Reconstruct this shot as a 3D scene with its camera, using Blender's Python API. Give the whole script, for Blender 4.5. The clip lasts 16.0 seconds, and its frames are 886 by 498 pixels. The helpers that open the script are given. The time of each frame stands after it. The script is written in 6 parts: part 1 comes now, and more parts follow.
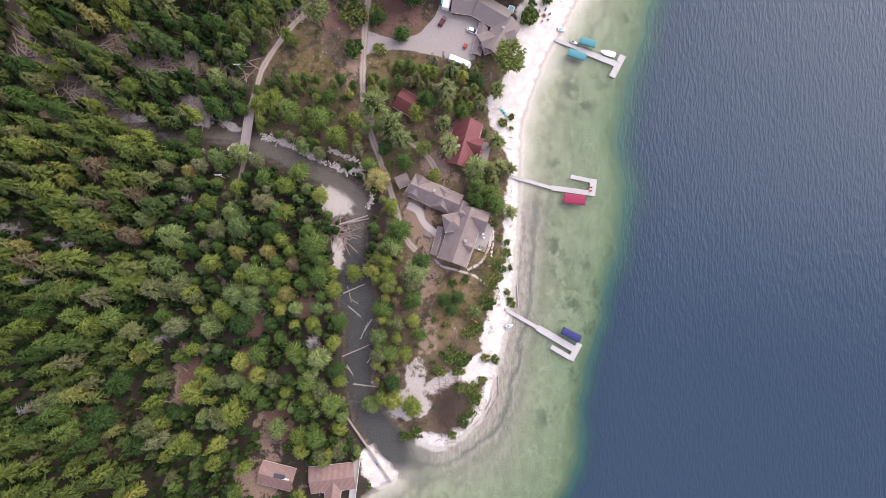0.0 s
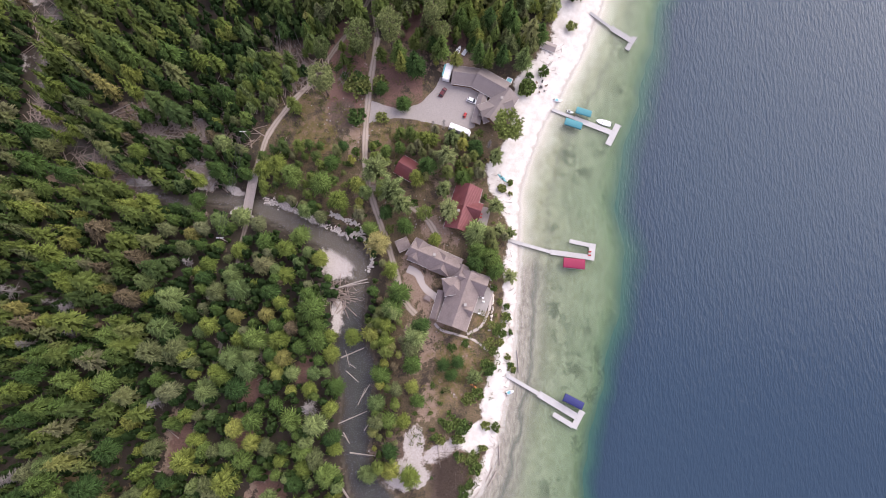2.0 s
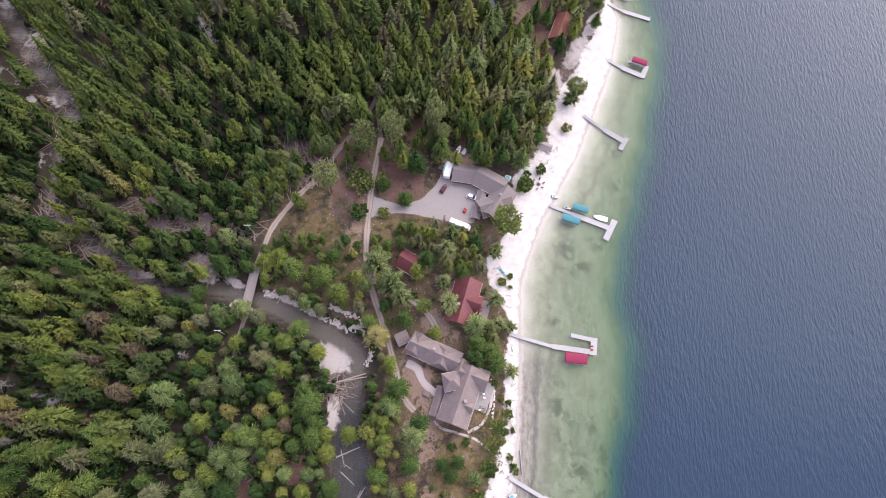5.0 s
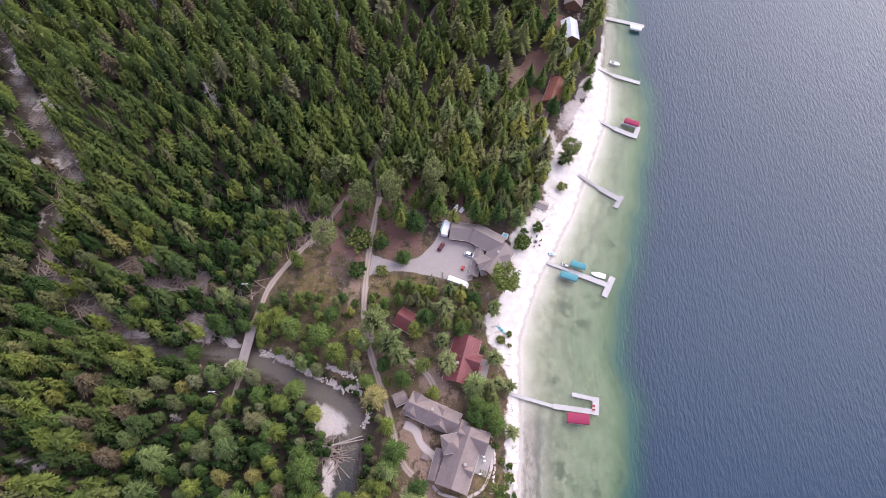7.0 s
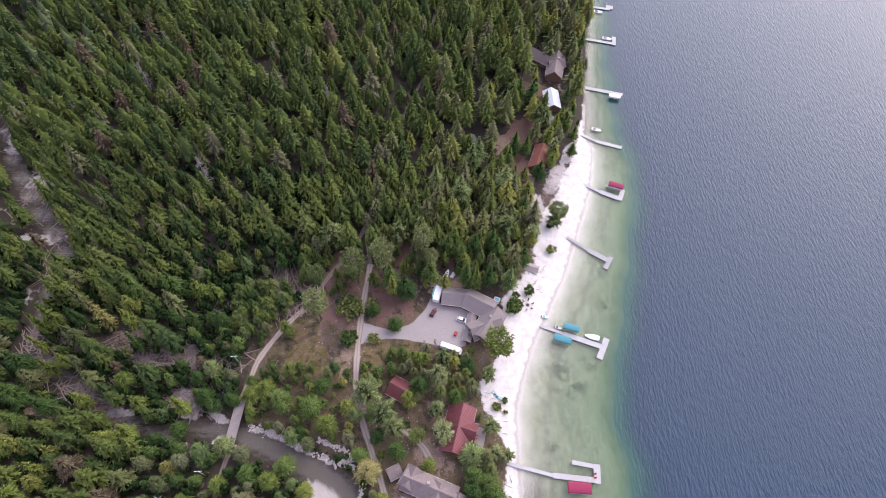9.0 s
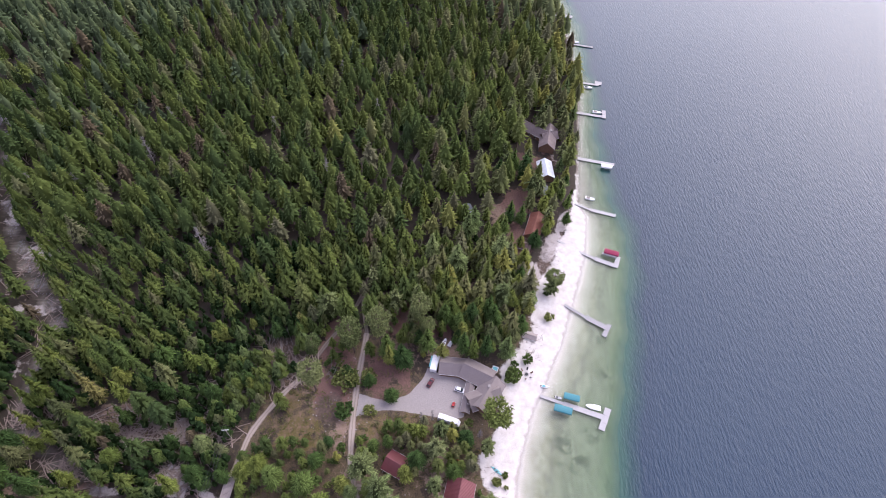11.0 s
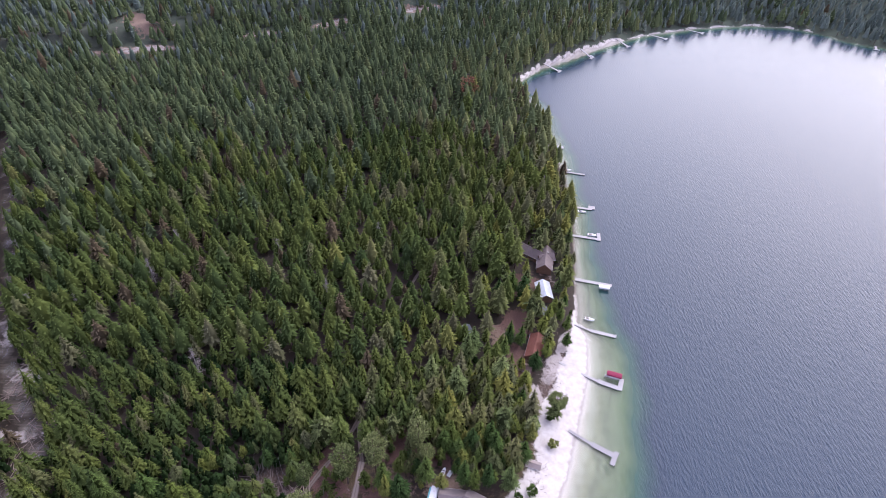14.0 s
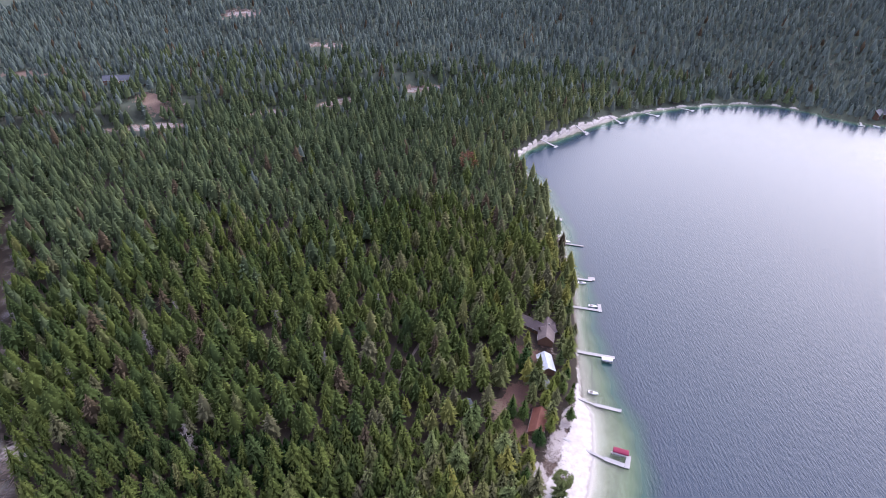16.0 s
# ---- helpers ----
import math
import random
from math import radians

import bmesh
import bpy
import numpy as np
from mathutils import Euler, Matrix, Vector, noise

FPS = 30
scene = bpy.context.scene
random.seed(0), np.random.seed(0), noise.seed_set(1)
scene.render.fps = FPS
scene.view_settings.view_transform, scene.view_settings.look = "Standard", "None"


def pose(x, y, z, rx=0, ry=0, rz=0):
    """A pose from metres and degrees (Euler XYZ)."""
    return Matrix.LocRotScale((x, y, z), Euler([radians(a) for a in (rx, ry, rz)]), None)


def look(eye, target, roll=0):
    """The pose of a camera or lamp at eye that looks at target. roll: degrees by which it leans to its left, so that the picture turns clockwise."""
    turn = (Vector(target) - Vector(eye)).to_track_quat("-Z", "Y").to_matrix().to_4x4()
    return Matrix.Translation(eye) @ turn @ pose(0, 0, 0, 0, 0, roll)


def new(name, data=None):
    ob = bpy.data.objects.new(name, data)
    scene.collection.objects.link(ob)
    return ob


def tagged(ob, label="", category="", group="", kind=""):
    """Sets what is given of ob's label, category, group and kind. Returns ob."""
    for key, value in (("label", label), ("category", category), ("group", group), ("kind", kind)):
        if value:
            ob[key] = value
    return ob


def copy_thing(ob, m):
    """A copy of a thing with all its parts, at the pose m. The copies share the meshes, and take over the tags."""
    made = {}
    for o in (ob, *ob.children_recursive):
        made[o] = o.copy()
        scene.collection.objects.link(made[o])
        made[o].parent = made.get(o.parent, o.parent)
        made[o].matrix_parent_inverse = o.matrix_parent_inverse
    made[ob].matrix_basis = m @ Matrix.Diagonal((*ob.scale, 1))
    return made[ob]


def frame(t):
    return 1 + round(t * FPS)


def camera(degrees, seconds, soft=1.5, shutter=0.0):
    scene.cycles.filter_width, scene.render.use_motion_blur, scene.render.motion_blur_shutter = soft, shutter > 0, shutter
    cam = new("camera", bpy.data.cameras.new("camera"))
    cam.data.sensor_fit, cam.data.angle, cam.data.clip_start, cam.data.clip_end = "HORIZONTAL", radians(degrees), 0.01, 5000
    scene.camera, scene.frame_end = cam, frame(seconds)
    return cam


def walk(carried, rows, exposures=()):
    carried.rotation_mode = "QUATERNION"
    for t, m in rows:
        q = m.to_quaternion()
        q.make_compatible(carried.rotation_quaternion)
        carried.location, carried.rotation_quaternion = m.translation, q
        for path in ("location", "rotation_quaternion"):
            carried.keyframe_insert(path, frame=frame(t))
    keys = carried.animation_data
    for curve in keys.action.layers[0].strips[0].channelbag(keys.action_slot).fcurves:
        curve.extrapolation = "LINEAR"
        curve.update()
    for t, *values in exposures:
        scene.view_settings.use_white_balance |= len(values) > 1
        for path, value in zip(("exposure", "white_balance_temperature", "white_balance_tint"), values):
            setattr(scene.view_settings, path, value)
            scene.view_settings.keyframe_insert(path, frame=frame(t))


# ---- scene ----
import collections

cam = camera(74.82, 16.0, soft=0.7)
EYE = (0, 0, 225)
# seconds and the turn of the camera, which hovers in one place
PATH = [
    (0, 3.093, -0.479, 2.707),
    (0.5, 4.653, -0.494, 2.776),
    (1, 6.325, -0.500, 2.793),
    (1.5, 7.905, -0.516, 2.905),
    (2, 9.380, -0.526, 2.942),
    (2.5, 11.017, -0.541, 3.021),
    (3, 12.474, -0.542, 3.001),
    (3.5, 13.883, -0.559, 3.057),
    (4, 15.540, -0.568, 3.101),
    (6.5, 22.782, -0.624, 3.189),
    (7, 24.288, -0.645, 2.817),
    (7.5, 25.858, -0.663, 2.050),
    (8, 27.714, -0.678, 1.546),
    (8.5, 29.420, -0.687, 1.177),
    (9, 30.787, -0.705, 1.055),
    (11.5, 39.568, -0.746, 0.465),
    (12, 41.706, -0.628, 0.391),
    (12.5, 43.798, -0.749, 0.496),
    (13, 45.721, -0.855, 0.567),
    (13.5, 47.534, -0.846, 0.568),
    (14, 49.415, -0.830, 0.544),
    (14.5, 51.233, -0.829, 0.545),
    (15, 53.015, -0.817, 0.542),
    (15.5, 54.756, -0.742, 0.508),
    (16, 56.467, -0.732, 0.485),
]
walk(cam, [(t, pose(*EYE, rx, ry, rz)) for t, rx, ry, rz in PATH], exposures=[(0, 0.62, 6350, 13), (7, 0.66, 6050, 17), (13, 0.54, 5785, 20), (16, 0.58, 5650, 22)])

# ---- light: a bright overcast sky, sun behind thin cloud ----
SUN_AZ, SUN_EL = 46.0, 38.0          # degrees right of +y, and above the horizon
world = bpy.data.worlds.new("sky")
scene.world = world
world.use_nodes = True
wn, wl = world.node_tree.nodes, world.node_tree.links
wn.clear()
w_out = wn.new("ShaderNodeOutputWorld")
w_bg = wn.new("ShaderNodeBackground")
w_sky = wn.new("ShaderNodeTexSky")
w_sky.sky_type = "NISHITA"
w_sky.sun_disc = False
w_sky.sun_elevation, w_sky.sun_rotation = radians(SUN_EL), radians(SUN_AZ)
w_sky.air_density, w_sky.dust_density, w_sky.ozone_density = 1.0, 6.0, 1.0
w_mix = wn.new("ShaderNodeMix")
w_mix.data_type = "RGBA"
w_mix.inputs["Factor"].default_value = 0.65
w_mix.inputs[7].default_value = (8.2, 7.8, 10.2, 1)     # the cloud layer
wl.new(w_sky.outputs[0], w_mix.inputs[6])
wl.new(w_mix.outputs[2], w_bg.inputs["Color"])
w_bg.inputs["Strength"].default_value = 0.106
wl.new(w_bg.outputs[0], w_out.inputs[0])

sun_data = bpy.data.lights.new("sun", "SUN")
sun_data.energy, sun_data.angle, sun_data.color = 2.6, radians(64), (1.0, 0.94, 0.84)
sun = new("sun", sun_data)
sa, se = radians(SUN_AZ), radians(SUN_EL)
sun_dir = Vector((math.sin(sa) * math.cos(se), math.cos(sa) * math.cos(se), math.sin(se)))
sun.matrix_world = look(sun_dir * 800, (0, 0, 0))


# ---- materials ----
def tree_of(name):
    m = bpy.data.materials.new(name)
    m.use_nodes = True
    nt = m.node_tree
    nt.nodes.clear()
    return m, nt


class Net:
    """Short hand for building a node material."""

    def __init__(self, name):
        self.mat, self.nt = tree_of(name)
        self.out = self.nt.nodes.new("ShaderNodeOutputMaterial")

    def node(self, kind, **settings):
        n = self.nt.nodes.new("ShaderNode" + kind)
        for key, value in settings.items():
            setattr(n, key, value)
        return n

    def link(self, a, b):
        self.nt.links.new(a, b)
        return b

    def put(self, socket, value):
        if isinstance(value, bpy.types.NodeSocket):
            self.nt.links.new(value, socket)
        else:
            socket.default_value = value

    def place(self, scale=(1, 1, 1), own=False):
        n = self.node("TexCoord") if own else self.node("NewGeometry")
        mp = self.node("Mapping")
        mp.inputs["Scale"].default_value = scale
        self.link(n.outputs["Object" if own else "Position"], mp.inputs[0])
        return mp.outputs[0]

    def noise(self, scale, detail=4, rough=0.6, vec=None, out=0, lac=2.0):
        n = self.node("TexNoise")
        n.inputs["Scale"].default_value = scale
        n.inputs["Detail"].default_value = detail
        n.inputs["Roughness"].default_value = rough
        self.link(vec if vec is not None else self.place(), n.inputs["Vector"])
        return n.outputs[out]

    def ramp(self, fac, *stops):
        n = self.node("ValToRGB")
        els = n.color_ramp.elements
        while len(els) < len(stops):
            els.new(0.5)
        for e, (p, c) in zip(els, stops):
            e.position = p
            e.color = (*c, 1) if isinstance(c, tuple) else (c, c, c, 1)
        self.link(fac, n.inputs[0])
        return n.outputs[0]

    def mix(self, fac, a, b, blend="MIX"):
        n = self.node("Mix", data_type="RGBA", blend_type=blend)
        self.put(n.inputs[0], fac)
        self.put(n.inputs[6], (*a, 1) if isinstance(a, tuple) else a)
        self.put(n.inputs[7], (*b, 1) if isinstance(b, tuple) else b)
        return n.outputs[2]

    def math(self, op, a, b=0.0, clamp=False):
        n = self.node("Math", operation=op, use_clamp=clamp)
        self.put(n.inputs[0], a)
        self.put(n.inputs[1], b)
        return n.outputs[0]

    def attr(self, name):
        return self.node("Attribute", attribute_name=name).outputs["Fac"]

    def random(self):
        return self.node("ObjectInfo").outputs["Random"]

    def island(self):
        return self.node("NewGeometry").outputs["Random Per Island"]

    def bump(self, height, strength=0.3, distance=0.1):
        n = self.node("Bump")
        n.inputs["Strength"].default_value = strength
        n.inputs["Distance"].default_value = distance
        self.link(height, n.inputs["Height"])
        return n.outputs[0]

    def done(self, colour, rough=0.7, metal=0.0, normal=None, spec=None):
        p = self.node("BsdfPrincipled")
        self.put(p.inputs["Base Color"], (*colour, 1) if isinstance(colour, tuple) else colour)
        self.put(p.inputs["Roughness"], rough)
        self.put(p.inputs["Metallic"], metal)
        if spec is not None:
            p.inputs["Specular IOR Level"].default_value = spec
        if normal is not None:
            self.link(normal, p.inputs["Normal"])
        self.link(p.outputs[0], self.out.inputs[0])
        return self.mat


def plain(name, colour, rough=0.6, metal=0.0, vary=0.25, scale=3.0, bump=0.0):
    """A surface of one colour with grime and grain at two scales."""
    n = Net(name)
    big, fine = n.noise(scale * 0.25, 3), n.noise(scale * 3, 4)
    dark = tuple(c * (1 - vary) for c in colour)
    light = tuple(min(1, c * (1 + vary * 0.6)) for c in colour)
    c = n.mix(n.math("ADD", n.math("MULTIPLY", big, 0.6), n.math("MULTIPLY", fine, 0.4)), dark, light)
    return n.done(c, rough, metal, n.bump(fine, bump, 0.05) if bump else None)


def foliage_mat(name, shades, own, deep=1.0):
    """Needles or leaves: own colour for each tree, and for each spray."""
    n = Net(name)
    tint = n.random() if own else n.attr("tint")
    base = n.ramp(tint, *((p, c) for p, c in zip((0.0, 0.28, 0.52, 0.72, 0.9, 0.97), shades)), (0.99, (0.125, 0.100, 0.062)))
    spray = n.ramp(n.island(), *(((0.0, 0.55), (0.6, 1.0), (1.0, 1.7)) if own else ((0.0, 0.72), (0.6, 1.0), (1.0, 1.35))))
    c = n.mix(1.0, base, spray, "MULTIPLY")
    c = n.mix(1.0, c, n.ramp(n.attr("tip"), (0.0, 1 - 0.8 * deep), (0.5, 1 - 0.2 * deep), (1.0, 1 + 0.6 * deep)), "MULTIPLY")     # crown shade put into colour: dark roots and core, paler new growth at ends
    diffuse = n.node("BsdfDiffuse")
    n.link(c, diffuse.inputs[0])
    trans = n.node("BsdfTranslucent")
    n.link(n.mix(1.0, c, (1.1, 1.2, 0.7), "MULTIPLY"), trans.inputs[0])
    m = n.node("MixShader")
    m.inputs[0].default_value = 0.18
    n.link(diffuse.outputs[0], m.inputs[1])
    n.link(trans.outputs[0], m.inputs[2])
    n.link(m.outputs[0], n.out.inputs[0])
    return n.mat


def three(low, mid, high):
    """Six shades from dark to light."""
    blend = lambda a, b, f: tuple(p + (q - p) * f for p, q in zip(a, b))
    return low, blend(low, mid, 0.55), mid, blend(mid, high, 0.4), high, tuple(1.15 * q for q in high)


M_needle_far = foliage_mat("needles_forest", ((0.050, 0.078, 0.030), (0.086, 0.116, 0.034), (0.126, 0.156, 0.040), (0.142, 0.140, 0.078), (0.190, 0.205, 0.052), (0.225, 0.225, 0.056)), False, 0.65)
# bay and hill needles paler and bluer: distance haze put into the colour
M_needle_mid_haze = foliage_mat("needles_bay_haze", three((0.082, 0.114, 0.058), (0.122, 0.156, 0.072), (0.172, 0.190, 0.080)), False, 0.42)
M_needle_hill_haze = foliage_mat("needles_hill_haze", three((0.128, 0.166, 0.142), (0.165, 0.204, 0.166), (0.200, 0.228, 0.168)), False, 0.2)
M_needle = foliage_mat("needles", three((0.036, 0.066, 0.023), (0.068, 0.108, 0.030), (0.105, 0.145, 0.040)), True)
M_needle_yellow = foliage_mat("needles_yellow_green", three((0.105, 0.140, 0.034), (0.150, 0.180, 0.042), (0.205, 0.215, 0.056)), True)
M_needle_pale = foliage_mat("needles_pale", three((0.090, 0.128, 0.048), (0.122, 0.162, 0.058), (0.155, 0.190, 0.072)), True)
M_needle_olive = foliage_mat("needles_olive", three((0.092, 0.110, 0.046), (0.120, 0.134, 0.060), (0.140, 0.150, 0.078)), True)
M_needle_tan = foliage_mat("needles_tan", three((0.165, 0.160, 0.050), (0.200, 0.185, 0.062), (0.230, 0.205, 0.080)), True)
# trees under the canopy: its shade is put into these needle colours
M_thicket_shade = foliage_mat("needles_shaded", three((0.022, 0.042, 0.016), (0.040, 0.066, 0.022), (0.085, 0.115, 0.032)), False, 0.8)
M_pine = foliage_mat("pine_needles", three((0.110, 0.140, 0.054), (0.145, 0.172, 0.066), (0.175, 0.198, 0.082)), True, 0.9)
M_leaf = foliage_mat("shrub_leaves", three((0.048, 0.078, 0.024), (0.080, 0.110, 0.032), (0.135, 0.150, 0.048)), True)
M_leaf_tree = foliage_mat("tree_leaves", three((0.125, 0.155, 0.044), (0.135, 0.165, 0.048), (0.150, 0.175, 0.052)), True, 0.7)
M_dead = plain("dead_wood", (0.24, 0.215, 0.20), 0.9, vary=0.4, scale=2)
M_autumn = foliage_mat("autumn_leaves", three((0.15, 0.075, 0.05), (0.17, 0.085, 0.055), (0.20, 0.10, 0.06)), True)
M_bark = plain("bark", (0.12, 0.085, 0.065), 0.95, vary=0.4, scale=4)


# ---- the plan ----
# shore of the lake from the south bay round the point and the long beach to the far side of the bay
SHORE = [(-2500, -900), (-300, -420), (-70, -150), (-32, -100), (-25, -84), (-19, -79.4), (-14.3, -77), (-9, -69), (-5.8, -62.5),
         (-0.3, -64.2), (5.6, -63.2), (11, -59.6), (17.4, -53.4), (22, -45), (23.9, -35), (25.4, -26), (27.2, -17), (28.9, -9),
         (29.2, 5), (29.6, 18), (30.1, 31), (30.2, 40), (29.6, 52), (29.6, 61), (31.1, 68), (33, 74.5), (36.3, 85), (39.6, 93),
         (44.2, 102), (50.1, 114), (54.8, 125), (59.7, 139), (65.3, 155), (71, 173), (74.5, 194), (71.5, 206), (74.4, 229),
         (77.6, 253), (81.8, 281), (85, 309), (84.6, 342), (83, 373), (81.5, 408), (77, 448), (67, 470), (60, 487), (66, 495),
         (90, 527), (115, 545), (141, 567), (177, 595)]
FAR_SHORE = [(213, 617), (263, 636), (298, 645), (333, 652), (365, 650), (393, 640), (411, 626), (427, 609), (445, 598), (470, 591),
             (640, 560), (1000, 640), (4200, 900)]
# upper edge of the open sand, south to north
SAND = [(-4, -58), (5, -59), (12, -54), (17, -46), (20, -37), (17, -22), (20, -12), (22.5, -4), (24.5, 8), (24, 18), (25, 28), (25, 38),
        (26, 47), (21, 56), (17.5, 62), (15, 70), (21, 79), (25, 88), (25, 98), (25, 108), (33, 117), (41, 127), (42.5, 140), (46, 152),
        (54, 166), (62, 184), (67.5, 200), (73.5, 224), (75.5, 238)]
# middle of the creek and half its width, from the mouth upstream
CREEK = [(6, -74, 9), (-8, -69, 7.5), (-16, -62, 7), (-23, -54, 6), (-28, -43.5, 4.7), (-29.2, -32.5, 5.6), (-28.9, -22, 5.2), (-30, -11, 7.6), (-33.5, -2.5, 6),
         (-33.2, 7.5, 4.3), (-33.6, 19, 4.4), (-31.2, 26, 3.4), (-32.5, 31.5, 3.8), (-40.4, 36.3, 4), (-51.5, 40.6, 4), (-63.6, 46, 3.8), (-76.9, 51.2, 3.5), (-87, 52.4, 2.6), (-96, 52.4, 2), (-106, 50.5, 1.6), (-118, 54, 1.6), (-148, 70, 2.4), (-166, 84, 3), (-168, 128, 3.4), (-181, 143, 3.6),
         (-195, 158, 3.6), (-214, 182, 3.2), (-240, 233, 3), (-277, 294, 3), (-330, 380, 3)]
ROAD_A = [(-9, 11), (-14, 17), (-20.5, 35), (-25.5, 47), (-28.8, 55.5), (-31.2, 63), (-32.8, 71), (-33.4, 84), (-33.3, 98), (-32.6, 110),
          (-31.4, 124), (-34.6, 143), (-31, 172), (-24, 203), (-16.3, 229), (-10.8, 247), (-8.6, 279), (-6, 330)]
ROAD_B = [(-77, 40), (-77.2, 46), (-76.2, 63), (-74, 73), (-72.3, 79.5), (-67.6, 88), (-61, 97.8), (-55.6, 103.5), (-49, 117), (-43.5, 126),
          (-39, 134), (-34.6, 145)]
ROAD_C = [(-77.2, 46), (-78.5, 34), (-79.4, 12), (-82, -5), (-86, -25), (-88, -38), (-90, -48)]


# the lived-in strip between creek and beach: its trees are planted one by one
CLEARING = [(-25, -64), (-19, -40), (-22, -10), (-22, 20), (-26, 38), (-38, 44), (-66, 53), (-78, 62), (-78, 84), (-66, 100), (-52, 112), (-38, 126),
            (-20, 128), (-12, 112), (18, 112), (34, 124), (45, 140), (60, 120), (40, 60), (40, -60), (0, -70)]

# foot of the sandy bank that runs through the far wood
BANK = [(-1200, 330), (-600, 450), (-420, 520), (-345, 553), (-272, 580), (-200, 616), (-100, 648), (0, 688), (130, 745)]
OPENINGS = [(-297, 549, 42, 8, 14), (-187, 594, 18, 6, 19), (-120, 624, 23, 8, 29), (-30, 669, 32, 7, 22), (-308, 592, 27, 12, -37), (-488, 664, 30, 7, 0),
            (-288, 857, 28, 10, 0), (-158, 762, 34, 6, -5)]


def polyline_distance(px, py, pts):
    """Distance of each place to a line of points, and the values (from the third on) of the line there."""
    best = np.full(px.shape, 1e9)
    value = np.zeros(px.shape)
    for a, b in zip(pts, pts[1:]):
        ax, ay, bx, by = a[0], a[1], b[0], b[1]
        dx, dy = bx - ax, by - ay
        k = np.clip(((px - ax) * dx + (py - ay) * dy) / (dx * dx + dy * dy), 0, 1)
        d = np.hypot(px - ax - k * dx, py - ay - k * dy)
        near = d < best
        best = np.where(near, d, best)
        if len(a) > 2:
            value = np.where(near, a[2] + k * (b[2] - a[2]), value)
    return best, value


def inside(px, py, poly):
    res = np.zeros(px.shape, bool)
    for (ax, ay), (bx, by) in zip(poly, poly[1:] + poly[:1]):
        if ay == by:
            continue
        cross = ((ay > py) != (by > py)) & (px < (bx - ax) * (py - ay) / (by - ay) + ax)
        res ^= cross
    return res


COAST = SHORE + FAR_SHORE
LAND = COAST + [(4200, 4500), (-4500, 4500), (-4500, -900)]
BEACH = [p for p in SHORE if -70 < p[1] < 232 and p[0] > -6] + SAND[::-1]


def wobble(px, py, size, amount, seed=0.0):
    """A cheap smooth uneven field."""
    a, b = px / size + seed, py / size - seed * 1.7
    return amount * (np.sin(a * 1.9 + 1.3 * np.sin(b * 1.1)) + np.sin(b * 2.3 + 1.7 * np.sin(a * 0.9 + 2)) + 0.5 * np.sin(a * 5.1 + b * 4.3)) / 2.5


def land_side(px, py):
    """Signed distance to the water's edge: above zero on land."""
    d, _ = polyline_distance(px, py, COAST)
    d = np.where(inside(px, py, LAND), d, -d)
    c, half = polyline_distance(px, py, CREEK)
    c = c - half
    return np.minimum(d, c) + wobble(px, py, 6.0, 0.25), c


def ground_height(px, py):
    px, py = np.asarray(px, float), np.asarray(py, float)
    d, c = land_side(px, py)
    up = 2.6 * (1 - np.exp(-np.maximum(d, 0) / 9)) + wobble(px, py, 25, 0.25) * np.clip(d / 12, 0, 1)
    left = np.clip((py - 560 + 0.12 * px) / 700, 0, 3) * np.clip((150 - px) / 250, 0, 1)
    hill = 95 * left ** 1.25 + wobble(px, py, 160, 9) * np.clip(left * 3, 0, 1)
    b, _ = polyline_distance(px, py, BANK)
    over = py > np.interp(px, [p[0] for p in BANK], [p[1] for p in BANK])
    hill = hill + 12 * np.clip(np.where(over, b, -b) / 9, 0, 1) * np.clip((130 - px) / 120, 0, 1)
    far, _ = polyline_distance(px, py, FAR_SHORE)
    hill = hill + np.where(d > 0, np.clip(far - 25, 0, 900) * 0.27, 0) * np.clip((px - 20) / 260, 0, 1) * np.clip((py - 480) / 120, 0, 1)
    # the lake bed: a sandy shelf, then a steep drop
    shelf = SHELF_WIDTH(px, py)
    down = -np.maximum(-d, 0) * 1.5 / shelf - np.clip((-d - shelf + 4) / np.interp(py, [-50, -20, 30, 120], [9, 11, 16, 14]), 0, 2.5) ** 1.4 * 6 - 0.05
    down = np.where(c < 0, np.maximum(down, np.minimum(c * 0.4, -0.05) - 0.05), down)
    return np.where(d > 0, up + hill, np.minimum(down, -0.02))


def SHELF_WIDTH(px, py):
    return np.interp(py, [-90, -60, -45, -20, 10, 40, 90, 120, 160, 200, 250, 300, 500], [45, 37, 32, 32, 36, 38, 30, 24, 20, 13, 9, 6, 5]) + wobble(px, py, 30, 1.6) + wobble(px, py, 11, 1.5, 5.0)


# ---- ground and water sheets ----
def graded(lo, a, b, hi, step, most, left_to, right_to, grow=1.16):
    """Lines of a grid: even in the middle, coarser out to two limits, then ever wider."""
    mid = list(np.arange(a, b + step / 2, step))
    left, right = [a], [b]
    for some, sign, limit, end in ((left, -1, left_to, lo), (right, 1, right_to, hi)):
        s = step
        while (end - some[-1]) * sign > 0:
            s = s * grow if s < most or (some[-1] - limit) * sign > 0 else most
            some.append(some[-1] + sign * s)
    return np.array(left[:0:-1] + mid + right[1:])


